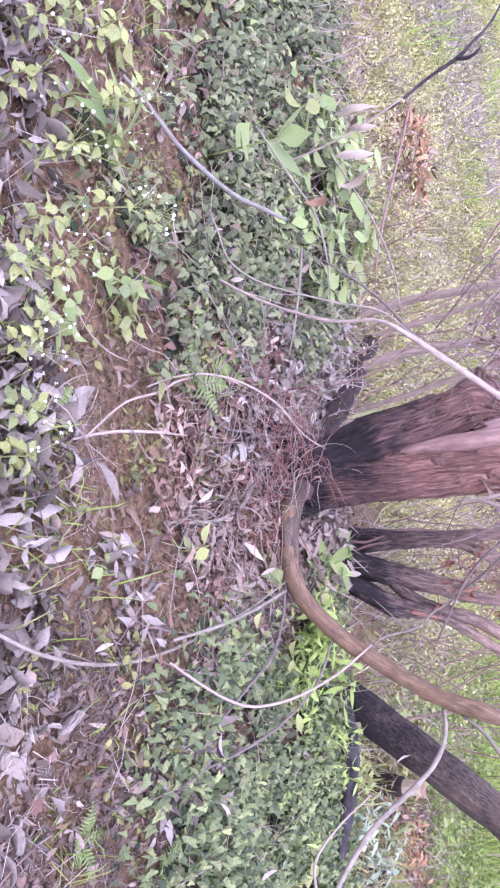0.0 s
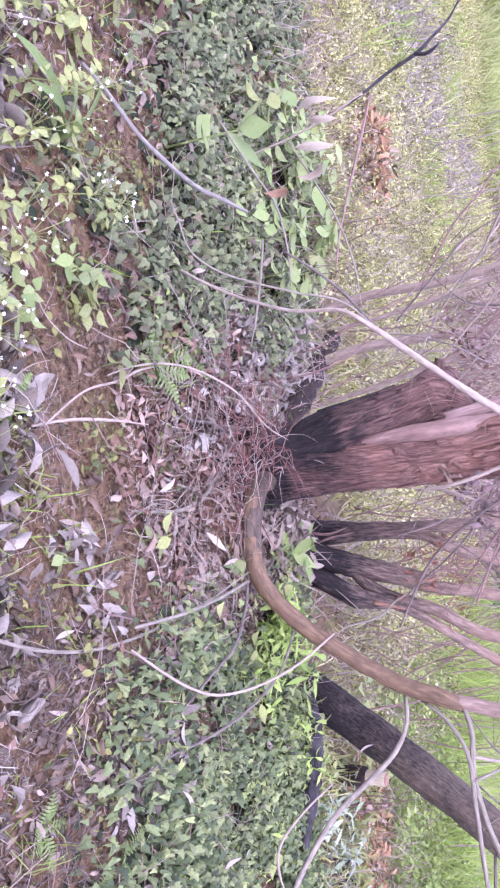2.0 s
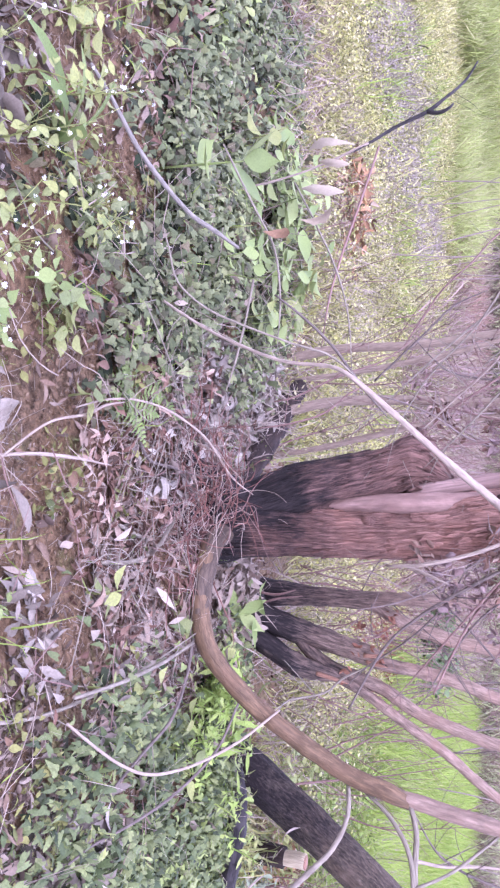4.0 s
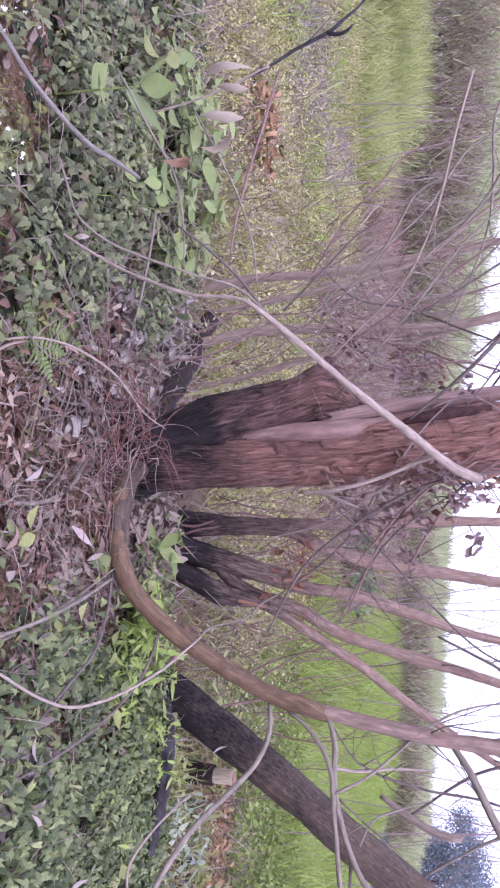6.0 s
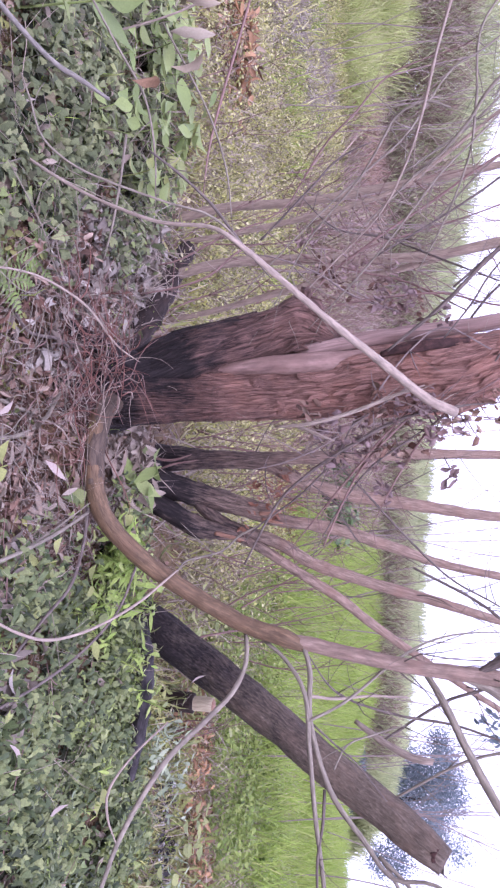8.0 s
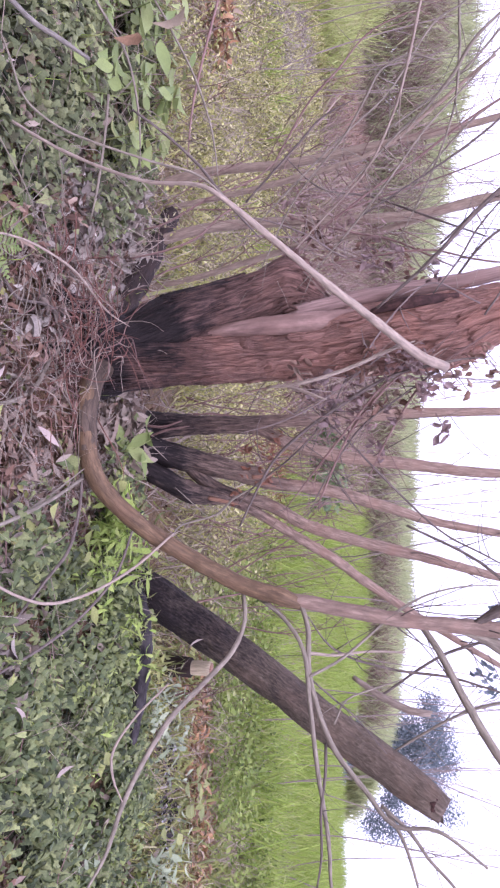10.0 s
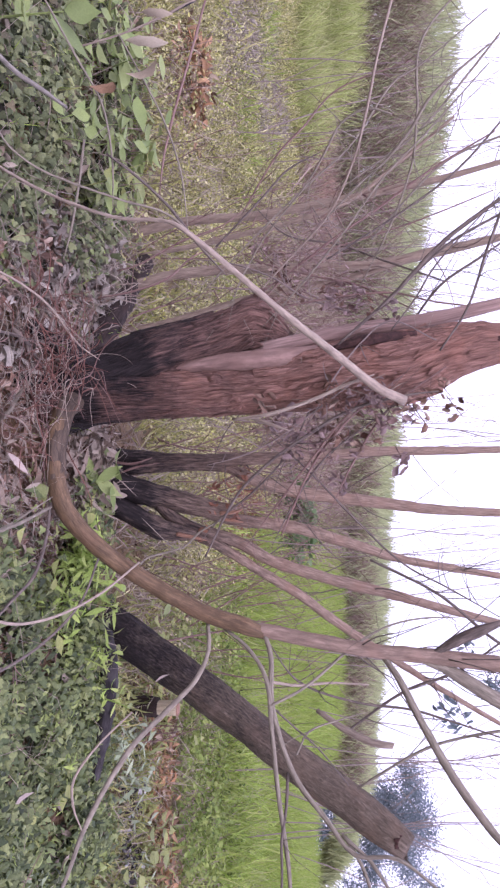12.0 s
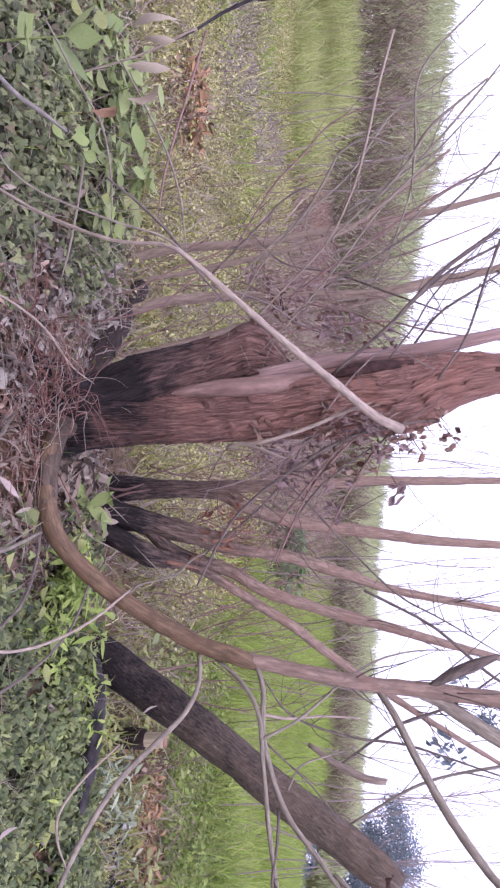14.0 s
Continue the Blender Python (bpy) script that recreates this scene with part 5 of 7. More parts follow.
# ------------------------------------------------------------------ tangle of rootlets and sprouts at the stump's foot
def root_tangle():
    t = thing("root_tangle", "tangle of reddish rootlets and dead sprouts at the stump", "roots", (-0.06, 2.98, 0.1))
    rs = random.Random(5)
    for k in range(215):
        a = rs.uniform(-3.3, -0.6) if k % 5 else rs.uniform(0, 6.28)
        d = Vector((math.cos(a), math.sin(a), rs.uniform(0.0, 1.1)))
        p = [Vector((rs.uniform(-0.34, 0.2), rs.uniform(-0.34, 0.06), rs.uniform(-0.09, 0.02)))]
        if k % 3 == 0:
            p = [Vector((rs.uniform(-0.2, 0.02), rs.uniform(-0.14, -0.02), rs.uniform(0.0, 0.16)))]
        n = rs.uniform(0.1, 0.36)
        for _ in range(4):
            d = (d + Vector((rs.uniform(-0.75, 0.75), rs.uniform(-0.7, 0.7), rs.uniform(-0.6, 0.3)))).normalized()
            p.append(p[-1] + d * n / 4)
        th = rs.uniform(0.0011, 0.0026)
        v, f, u = tube(p, [th, th, th * 0.8, th * 0.6, th * 0.3], sides=5, step=0.03, lumps=0.1, seed=k)
        put("rootlet", mesh_of("rootlet", v, f, (ROOT_RED, TWIG_RED, ROOT_RED, TWIG_PALE)[k % 4], True, u), t)
    for k in range(7):
        a = -2.6 + 0.42 * k
        p = [(0.02 * math.cos(a), 0.0, -0.02), (0.09 * math.cos(a), 0.09 * math.sin(a), -0.05), (0.2 * math.cos(a + 0.2), 0.2 * math.sin(a + 0.2), -0.12)]
        v, f, u = tube(p, [0.03, 0.018, 0.006], sides=10, step=0.015, lumps=0.3, ridges=0.2, seed=k)
        put("root", mesh_of("root", v, f, BARK_ROOT, True, u), t)


root_tangle()


# ------------------------------------------------------------------ dead leaves hanging in the twigs
def leaf_object(name, shape, size, mat, label, category, m, group=""):
    v, f = shape
    ob = put(name, mesh_of(name, v * size * np.array((0.66 if mat is DEAD_HANGING else 1, 1, 1)), f, mat))
    ob.matrix_basis = m
    return tagged(ob, label, category, group)


def dead_spray(x, y, z, seed, count=20, spread=0.03, mat=DEAD_BROWN, label="dark curled dead leaves hanging on a twig"):
    t = thing("leaf_spray", label, "leaves", (x, y, z), "hanging dead leaves")
    rs = random.Random(seed)
    p = [(-spread * 1.6, 0.1, -spread * 0.8), (0, 0, 0), (spread, -0.02, spread * 0.7)]
    v, f, u = tube(p, [0.0022, 0.0018, 0.001], sides=5, step=0.03)
    put("twig", mesh_of("twig", v, f, TWIG_RED, True, u), t)
    for k in range(count):
        s = rs.uniform(0.022, 0.045)
        sv, sf = (CURLED + HANGING)[k % 5]
        m = pose(rs.uniform(-spread, spread), rs.uniform(-0.04, 0.02), rs.uniform(-0.7, 0.8) * spread, rs.uniform(-130, -30), rs.uniform(-60, 60), rs.uniform(0, 360))
        put("leaf", mesh_of("leaf", sv * s, sf, mat), t, at=m)


dead_spray(-0.31, 3.0, 1.34, 1, 12)
dead_spray(-0.42, 3.2, 1.12, 2, 12)
dead_spray(0.21, 3.02, 1.36, 3, 12)
dead_spray(0.08, 3.0, 1.31, 4, 12)
dead_spray(0.3, 3.2, 1.13, 5, 12)
dead_spray(0.04, 3.0, 1.40, 6, 12)
dead_spray(0.17, 3.05, 1.2, 7, 12)
dead_spray(-0.42, 3.25, 1.22, 8, 12)

for n, (x, y, z) in enumerate(((1.14, 3.60, 1.70), (1.16, 3.60, 1.74), (1.23, 3.50, 1.51), (1.25, 3.50, 1.58), (0.98, 3.50, 1.60))):
    dead_spray(x, y, z, 20 + n, 16, 0.05, TREE_FAR, "thin twig with a few small blue-grey leaves")

for n, (x, y, z) in enumerate(((0.29, 3.72, 0.55), (0.33, 3.72, 0.63), (0.43, 3.70, 0.62), (0.53, 3.70, 0.48), (0.40, 3.70, 0.53), (0.27, 3.75, 0.67))):
    dead_spray(x, y, z, 40 + n, 9, 0.04, RUST, "rust-red dead leaves hanging on a young stem")

for n, (x, y, z) in enumerate(((0.02, 2.98, 1.37), (-0.00, 2.98, 1.46), (0.04, 3.00, 1.55), (-0.03, 2.98, 1.51), (0.07, 3.00, 1.43))):
    dead_spray(x, y, z, 60 + n, 8, 0.035, DEAD_PINK, "dull pinkish dead leaves caught beside the trunk")

for n, (x, y, z) in enumerate(((0.034, 3.0, 0.874), (0.052, 3.02, 0.955), (0.07, 3.04, 1.053), (0.088, 3.04, 1.15), (0.0, 2.98, 1.225), (0.045, 3.0, 1.321), (-0.019, 2.96, 1.129), (-0.012, 2.97, 1.29), (0.14, 3.05, 1.09), (0.11, 3.05, 1.25), (0.16, 3.06, 0.98))):
    dead_spray(x, y, z, 80 + n, 20, 0.06, (DEAD_PINK, DEAD_BROWN, TWIG_LEAF)[n % 3], "mauve-brown curled dead leaves crowded on a broken twig")
for n, (x, y, z) in enumerate(((-0.619, 3.5, 0.884), (-0.571, 3.5, 1.0), (-0.477, 3.5, 1.093), (-0.397, 3.45, 1.162), (-0.407, 3.45, 1.295), (-0.691, 3.5, 0.79), (-0.526, 3.5, 0.932), (-0.56, 3.55, 1.12))):
    dead_spray(x, y, z, 100 + n, 18, 0.065, (DEAD_PINK, TWIG_LEAF)[n % 2], "red-brown dead leaves on twigs behind the broken side trunk")

for x, y, z, s, rx, rz, mat, label in (
    (-1.255, 2.5, 0.70, 0.17, -78, -14, DEAD_HANGING, "large dull pinkish dry leaf caught on a twig"),
    (-1.19, 2.5, 0.685, 0.12, -70, 24, DEAD_HANGING, "dull pinkish dry leaf caught on a twig"),
    (-0.975, 2.49, 0.50, 0.1, -74, 12, DEAD_ORANGE, "rust-coloured dry leaf caught on a twig"),
    (-1.10, 2.5, 0.67, 0.15, -80, 18, DEAD_HANGING, "dull pinkish dry leaf caught on a twig"),
    (-1.055, 2.5, 0.63, 0.13, -66, -30, DEAD_HANGING, "dull pinkish dry leaf caught on a twig"),
    (-0.96, 2.48, 0.04, 0.1, 10, 20, DEAD_PALE, "bleached narrow leaf lying on creeper"),
    (1.02, 2.24, 0.14, 0.13, 15, 130, DEAD_PALE, "bleached dry leaf lying on creeper"),
    (1.28, 2.42, 0.15, 0.1, 25, 40, DEAD_PALE, "bleached dry leaf lying on creeper"),
    (-0.09, 1.77, 0.05, 0.13, 12, -60, DEAD_GREY, "large bleached leaf on bare earth"),
    (0.11, 1.88, 0.05, 0.1, 10, -50, DEAD_PALE, "narrow bleached leaf on bare earth"),
    (0.16, 2.62, 0.06, 0.11, 20, -40, DEAD_PALE, "pale leaf on the stump's litter"),
    (0.02, 2.3, 0.06, 0.09, 15, 40, DEAD_PALE, "pale leaf on the stump's litter"),
    (1.18, 3.5, 0.28, 0.1, 40, 60, DEAD_PALE, "pale leaf stuck to the burnt trunk"),
    (0.72, 2.22, 0.12, 0.12, 20, 10, DEAD_GREY, "grey dead leaf on the bank"),
    (0.85, 2.3, 0.14, 0.1, -20, 80, DEAD_GREY, "grey dead leaf on the bank"),
):
    leaf_object("dry_leaf", (HANGING[int(s * 100) % 3] if abs(rx) > 55 else LANCE[int(s * 100) % 4]), s, mat, label, "dead leaf", pose(x, y, z, rx, 10, rz), "loose dry leaves")


def cut_stump():
    t = thing("cut_stump", "thin sawn stump, bare at its top, behind the burnt trunk", "stump", (1.38, 3.97, 0.0))
    v, f, u = tube([(0, 0, -0.02), (0, 0.0, 0.08), (0.005, 0.0, 0.17)], [0.058, 0.046, 0.042], sides=18, step=0.02, ridges=0.25, seed=2)
    put("bark", mesh_of("bark", v, f, BARK_LOG, True, u), t)
    v, f, u = tube([(0.005, 0.0, 0.16), (0.006, 0.0, 0.21), (0.01, 0.0, 0.265)], [0.036, 0.037, 0.036], sides=18, step=0.015, ridges=0.15, seed=3)
    put("bare_wood", mesh_of("bare_wood", v, f, CUT_PALE, True, u), t, "pale yellowish bare wood")
    v, f, u = tube([(0.01, 0.0, 0.264), (0.01, 0.0, 0.27)], [0.033, 0.031], sides=18, step=0.01)
    put("cut_face", mesh_of("cut_face", v, f, CUT_WOOD, True, u), t, "pale sawn face")


cut_stump()


# ------------------------------------------------------------------ small plants
def leaf_ring(t, shapes, mat, count, z0, z1, out, size, seed, droop=25, name="leaf"):
    rs = random.Random(seed)
    pool = [mesh_of(name, v, f, mat) for v, f in shapes]
    for k in range(count):
        z = z0 + (z1 - z0) * k / max(1, count - 1)
        a = 137.5 * k + rs.uniform(-20, 20)
        s = size * rs.uniform(0.7, 1.15)
        m = pose(0, 0, z, 0, 0, a) @ pose(0, out * rs.uniform(0.5, 1.2), 0.0, rs.uniform(-droop, droop * 0.6), rs.uniform(-25, 25), 0) @ Matrix.Diagonal((s, s, s, 1))
        put(name, pool[k % len(pool)], t, at=m)


def bend(h, seed):
    rs = random.Random(seed)
    return [(0, 0, -0.02), (rs.uniform(-0.1, 0.1) * h, rs.uniform(-0.1, 0.1) * h, h * 0.5), (rs.uniform(-0.2, 0.2) * h, rs.uniform(-0.2, 0.2) * h, h)]


def flower_weed(x, y, h, seed, many):
    """A straggling weed with ovate leaves and small white heads."""
    rs = random.Random(seed)
    t = thing("flowering_weed", "straggling green weed with small white flower heads", "weed", (x, y, height(x, y)), "white-flowered weeds")
    p = bend(h, seed)
    v, f, u = tube(p, [0.0028, 0.0022, 0.0014], sides=5, step=0.04)
    put("stem", mesh_of("stem", v, f, GREEN_YOUNG, True, u), t)
    leaf_ring(t, OVAL[:2], GREEN_YOUNG, 14 + seed % 6, h * 0.15, h * 0.95, 0.014, 0.045, seed)
    head = lobed_shape([1, 0.75, 1, 0.75, 1, 0.75, 1, 0.75, 1, 0.75], 0.5)
    hv = np.concatenate([head[0] - (0, 0.3, 0), (head[0] - (0, 0.3, 0)) * (0.7, 0.7, -0.6) + (0, 0, 0.1)])
    hf = head[1] + [tuple(i + len(head[0]) for i in q) for q in head[1]]
    me = mesh_of("flower_head", hv * 0.008, hf, PETAL)
    st = joined([tube([(0, 0, 0), (0, 0.01, 0.05), (0.0, 0.02, 0.1)], [0.001, 0.001, 0.001], sides=4, step=0.05)])
    stalk = mesh_of("flower_stalk", st[0], st[1], GREEN_YOUNG, True, st[2])
    for k in range(many):
        a, lean, s = rs.uniform(0, 360), rs.uniform(5, 55), rs.uniform(0.5, 1.1)
        m = pose(p[2][0], p[2][1], h * rs.uniform(0.75, 1.0), 0, 0, a) @ pose(0, 0, 0, -lean, 0, 0)
        s_ob = put("flower_stalk", stalk, t, at=m @ Matrix.Diagonal((s, s, s, 1)))
        put("flower_head", me, s_ob, "small white flower head", at=pose(0, 0.02, 0.1, rs.uniform(-40, 40), rs.uniform(-40, 40), 0))


for n, (x, y, h) in enumerate((
    (-1.2, 1.5, 0.22), (-1.05, 1.62, 0.26), (-0.95, 1.72, 0.22), (-1.12, 1.8, 0.24), (-0.88, 1.55, 0.2), (-0.8, 1.75, 0.2),
    (-0.82, 2.0, 0.12), (-0.68, 1.5, 0.18), (-0.55, 1.42, 0.16), (-0.42, 1.5, 0.14), (-0.35, 1.42, 0.16),
    (-0.2, 1.44, 0.14), (-0.08, 1.42, 0.13), (-1.3, 1.75, 0.22), (-1.0, 1.42, 0.2), (-0.6, 1.62, 0.14))):
    flower_weed(x, y, h, 100 + n, 5 + n % 6)


def fern(x, y, size, seed, turn, label="small bright green fern with feathered fronds", fronds=4):
    t = thing("fern", label, "fern", (x, y, height(x, y)), "small ferns")
    rs = random.Random(seed)
    for k in range(fronds):
        n = 11
        pts = [(0, size * i / n, size * (0.55 * i / n - 0.5 * (i / n) ** 2)) for i in range(n + 1)]
        v, f, _ = tube(pts, [0.0016 * (1 - 0.07 * i) for i in range(n + 1)], sides=4, step=0.05)
        v = [tuple(q) for q in v]
        for i in range(1, n + 1):
            w = size * 0.3 * math.sin(math.pi * min(1, 0.12 + i / (n + 1))) + 0.006
            for sx in (-1, 1):
                o = len(v)
                _, py, pz = pts[i]
                d = size / n * 0.42
                v += [(0, py - d, pz), (sx * w * 0.55, py - d * 0.55 + w * 0.12, pz + 0.1 * w), (sx * w, py + w * 0.28, pz - 0.15 * w), (sx * w * 0.5, py + d + w * 0.1, pz + 0.05 * w), (0, py + d, pz)]
                f.append((o, o + 1, o + 2, o + 3, o + 4) if sx > 0 else (o + 4, o + 3, o + 2, o + 1, o))
        a = turn + k * 360 / fronds * 0.8 + rs.uniform(-25, 25)
        put("frond", mesh_of("frond", v, f, FERN), t, at=pose(0, 0, 0, rs.uniform(5, 35), 0, a))


for n, (x, y, s, a) in enumerate((
    (-0.47, 2.42, 0.21, 20), (-0.4, 2.36, 0.17, 140), (0.55, 3.2, 0.22, 0), (-0.55, 1.52, 0.18, 90), (0.78, 2.1, 0.16, 30), (0.9, 1.72, 0.17, 200),
    (1.05, 1.98, 0.16, 60), (1.1, 1.84, 0.14, 300), (0.8, 3.15, 0.2, 120), (0.93, 2.14, 0.15, 10), (-0.22, 1.62, 0.16, 50),
    (0.62, 3.3, 0.2, 250), (-0.5, 2.62, 0.14, 300), (-0.5, 1.34, 0.2, 170), (-0.62, 1.36, 0.18, 200), (1.22, 1.7, 0.15, 120), (0.98, 3.3, 0.16, 20))):
    fern(x, y, s * (0.62 if y < 2.3 else 0.9), 200 + n, a)


def seedling(x, y, h, size, count, seed, mat, label, shapes=OVAL[::2], droop=22):
    t = thing("seedling", label, "seedling", (x, y, height(x, y)), "broad-leaved seedlings")
    v, f, u = tube(bend(h, seed), [0.004, 0.003, 0.002], sides=6, step=0.04)
    put("stem", mesh_of("stem", v, f, mat, True, u), t)
    leaf_ring(t, shapes, mat, count, h * 0.4, h, 0.015, size, seed, droop)


seedling(0.28, 3.3, 0.2, 0.15, 4, 300, GREEN_BROAD, "seedling with two large pale green leaves by the bowed stem")
broad = thing("seedling", "seedling with large pale green leaves beside the bowed stem", "seedling", (0.27, 3.27, 0.06), "broad-leaved seedlings")
v, f, u = tube([(0, 0, -0.06), (0.0, 0, 0.03), (0.01, -0.01, 0.08)], [0.004, 0.003, 0.002], sides=6, step=0.03)
put("stem", mesh_of("stem", v, f, GREEN_BROAD, True, u), broad)
for rx, rz, s in ((50, 48, 0.125), (44, -46, 0.13), (20, 150, 0.07)):
    put("leaf", mesh_of("leaf", OVAL[0][0] * s, OVAL[0][1], GREEN_BROAD), broad, at=pose(0, 0, 0.07, 0, 0, rz) @ pose(0, 0, 0, rx, 0, 0))
tall = thing("seedling", "tall seedling with very large soft green leaves over the creeper", "seedling", (-1.27, 2.54, 0.05), "broad-leaved seedlings")
v, f, u = tube([(0, 0, -0.06), (0.01, -0.01, 0.12), (0.02, -0.02, 0.27)], [0.005, 0.004, 0.0025], sides=6, step=0.03)
put("stem", mesh_of("stem", v, f, GREEN_BROAD, True, u), tall)
for rx, rz, s, z in ((35, -60, 0.2, 0.22), (58, 120, 0.15, 0.26), (20, 200, 0.17, 0.14), (64, 10, 0.12, 0.27), (10, 60, 0.15, 0.1)):
    put("leaf", mesh_of("leaf", OVAL[0][0] * s * np.array((1.25, 1, 1)), OVAL[0][1], GREEN_BROAD), tall, at=pose(0.01, -0.01, z, 0, 0, rz) @ pose(0, 0, 0, rx, 0, 0))
blades = thing("grass_tuft", "tuft of broad olive-green grass blades among the weeds", "grass tuft", (-1.02, 1.86, 0.02))
WIDE_BLADE = blade_shape([0.03, 0.045, 0.055, 0.055, 0.05, 0.035, 0.004], 0.35, -0.5, 0.2)
for rx, rz, s in ((22, 168, 0.42), (28, 186, 0.38), (40, 150, 0.3), (45, 205, 0.3), (60, 120, 0.25)):
    put("blade", mesh_of("blade", WIDE_BLADE[0] * s, WIDE_BLADE[1], FERN), blades, at=pose(0, 0, 0, rx, 0, rz))
rs = random.Random(8)
for n in range(16):
    seedling(-2.0 + 0.75 * rs.random(), 3.45 + 0.8 * rs.random(), rs.uniform(0.12, 0.28), rs.uniform(0.11, 0.17), rs.randint(3, 5), 430 + n,
             GREEN_BROAD, "seedling with large light green leaves above the creeper")
for n in range(20):
    u = rs.random()
    seedling(0.45 + 0.85 * u + rs.uniform(-0.08, 0.08), 3.05 + 0.3 * u + rs.uniform(-0.2, 0.2), rs.uniform(0.1, 0.22), rs.uniform(0.045, 0.085), rs.randint(11, 16), 460 + n,
             SHOOT, "yellow-green shoot with narrow pointed leaves", LANCE, 50)
for n in range(22):
    seedling(rs.uniform(0.4, 1.6), rs.uniform(1.95, 3.0), rs.uniform(0.07, 0.14), rs.uniform(0.03, 0.055), rs.randint(9, 13), 490 + n,
             GREEN_YOUNG if n % 2 else SHOOT, "yellow-green shoot with narrow pointed leaves", LANCE, 50)
for n in range(30):
    seedling(-1.95 + rs.uniform(0, 1.0), 3.0 + rs.uniform(0, 1.1), rs.uniform(0.08, 0.26), rs.uniform(0.07, 0.15), rs.randint(4, 7), 310 + n,
             GREEN_BROAD if n % 3 else GREEN_YOUNG, "broad-leaved light green seedling among creeper")
for n in range(16):
    seedling(rs.uniform(0.15, 1.5), rs.uniform(2.2, 3.5), rs.uniform(0.06, 0.14), rs.uniform(0.05, 0.09), rs.randint(4, 6), 345 + n,
             GREEN_YOUNG, "small yellow-green seedling among creeper")
for n in range(12):
    seedling(rs.uniform(-1.5, 0.3), rs.uniform(1.45, 2.1), rs.uniform(0.05, 0.12), rs.uniform(0.05, 0.09), rs.randint(4, 6), 370 + n,
             GREEN_BROAD if n % 2 else GREEN_YOUNG, "small green seedling on open earth")
for n in range(22):
    seedling(rs.uniform(1.4, 2.4), rs.uniform(3.4, 3.95), rs.uniform(0.1, 0.24), rs.uniform(0.06, 0.1), rs.randint(8, 12), 410 + n,
             GREEN_SILVER, "silvery grey-green weed at the creeper's edge", LANCE, 45)
for n in range(30):
    seedling(rs.uniform(1.25, 2.05), rs.uniform(2.25, 3.05), rs.uniform(0.07, 0.13), rs.uniform(0.045, 0.075), rs.randint(4, 6), 560 + n,
             GREEN_SILVER if n % 2 else GREEN_BROAD, "low plant with rounded light green leaves in the creeper")
for n, (x, y) in enumerate(((0.47, 3.1), (0.53, 3.2), (0.58, 3.12), (0.7, 3.32), (0.78, 3.28))):
    seedling(x, y, 0.2, 0.1, 18, 530 + n, SHOOT, "bushy bright green shoot beside the bowed stem", LANCE, 45)
for n in range(14):
    seedling(rs.uniform(0.9, 2.4), rs.uniform(3.5, 4.9), rs.uniform(0.1, 0.25), rs.uniform(0.06, 0.1), rs.randint(5, 8), 390 + n,
             GREEN_YOUNG, "yellow-green weed behind the burnt trunk")


# ------------------------------------------------------------------ leaf litter and creeper
def near_litter(x, y):
    edge = 1.68 + 0.1 * noise.noise((x * 2, 0, 5)) - 0.04 * smoothstep(0.2, 0.8, x)
    wide = 1 - 0.85 * smoothstep(1.5, 2.6, abs(x) + 0.4 * noise.noise((x, y, 17))) - 0.1 * smoothstep(2.6, 4, abs(x))
    back = 1 - 0.7 * smoothstep(0.1, 0.8, 1.2 - y) - 0.25 * smoothstep(0.6, 2.6, 0.8 - y)
    return (1 - smoothstep(edge - 0.2, edge + 0.06, y)) * (0.3 + 0.7 * clumpy(x, y, 2.5, 1)) * wide * back * (1 - 0.8 * smoothstep(0.3, 0.7, x))


def stump_litter(x, y):
    d = math.hypot((x + 0.02) / 0.75, (y - 3.0) / 0.85)
    return (1 - smoothstep(0.6, 1.15, d)) * (0.35 + 0.65 * clumpy(x, y, 3, 2))


def left_creeper(x, y):
    a = smoothstep(1.98, 2.72, y + 0.6 * noise.noise((x * 1.6, y * 1.6, 1)) + 0.3 * noise.noise((x * 5, y * 5, 1))) * (1 - smoothstep(3.5, 4.3, y + 0.3 * noise.noise((x * 2, y * 2, 8))))
    b = 1 - smoothstep(-1.0, -0.2, x + 0.35 * noise.noise((x * 2.5, y * 2.5, 9)) + 0.12 * (y - 2.5))
    c = 1 - smoothstep(2.4, 5.0, -x + 0.7 * noise.noise((x * 1.3, y * 1.3, 19)))
    return a * b * c * (0.1 + 0.9 * clumpy(x, y, 3.2, 3, -0.3, 0.15))


def right_creeper(x, y):
    a = smoothstep(1.65, 2.35, y + 0.25 * noise.noise((x * 5, y * 5, 12)) - 0.22 * (1 - smoothstep(0.45, 0.75, x)) + 0.3 * noise.noise((x * 1.8, y * 1.8, 6))) * (1 - smoothstep(3.3, 3.75, y))
    b = smoothstep(0.1, 0.85, x + 0.35 * noise.noise((x * 2.5, y * 2.5, 4)) - 0.08 * (2.6 - y))
    c = 1 - smoothstep(2.0, 4.4, x + 0.7 * noise.noise((x * 1.3, y * 1.3, 23)))
    return a * b * c * (0.1 + 0.9 * clumpy(x, y, 3.2, 7, -0.3, 0.15))


def thin_litter(x, y):
    bare = 1 - 0.35 * smoothstep(1.5, 1.65, y) * (1 - smoothstep(1.95, 2.15, y))
    return (0.25 + 0.75 * clumpy(x, y, 3, 21)) * bare


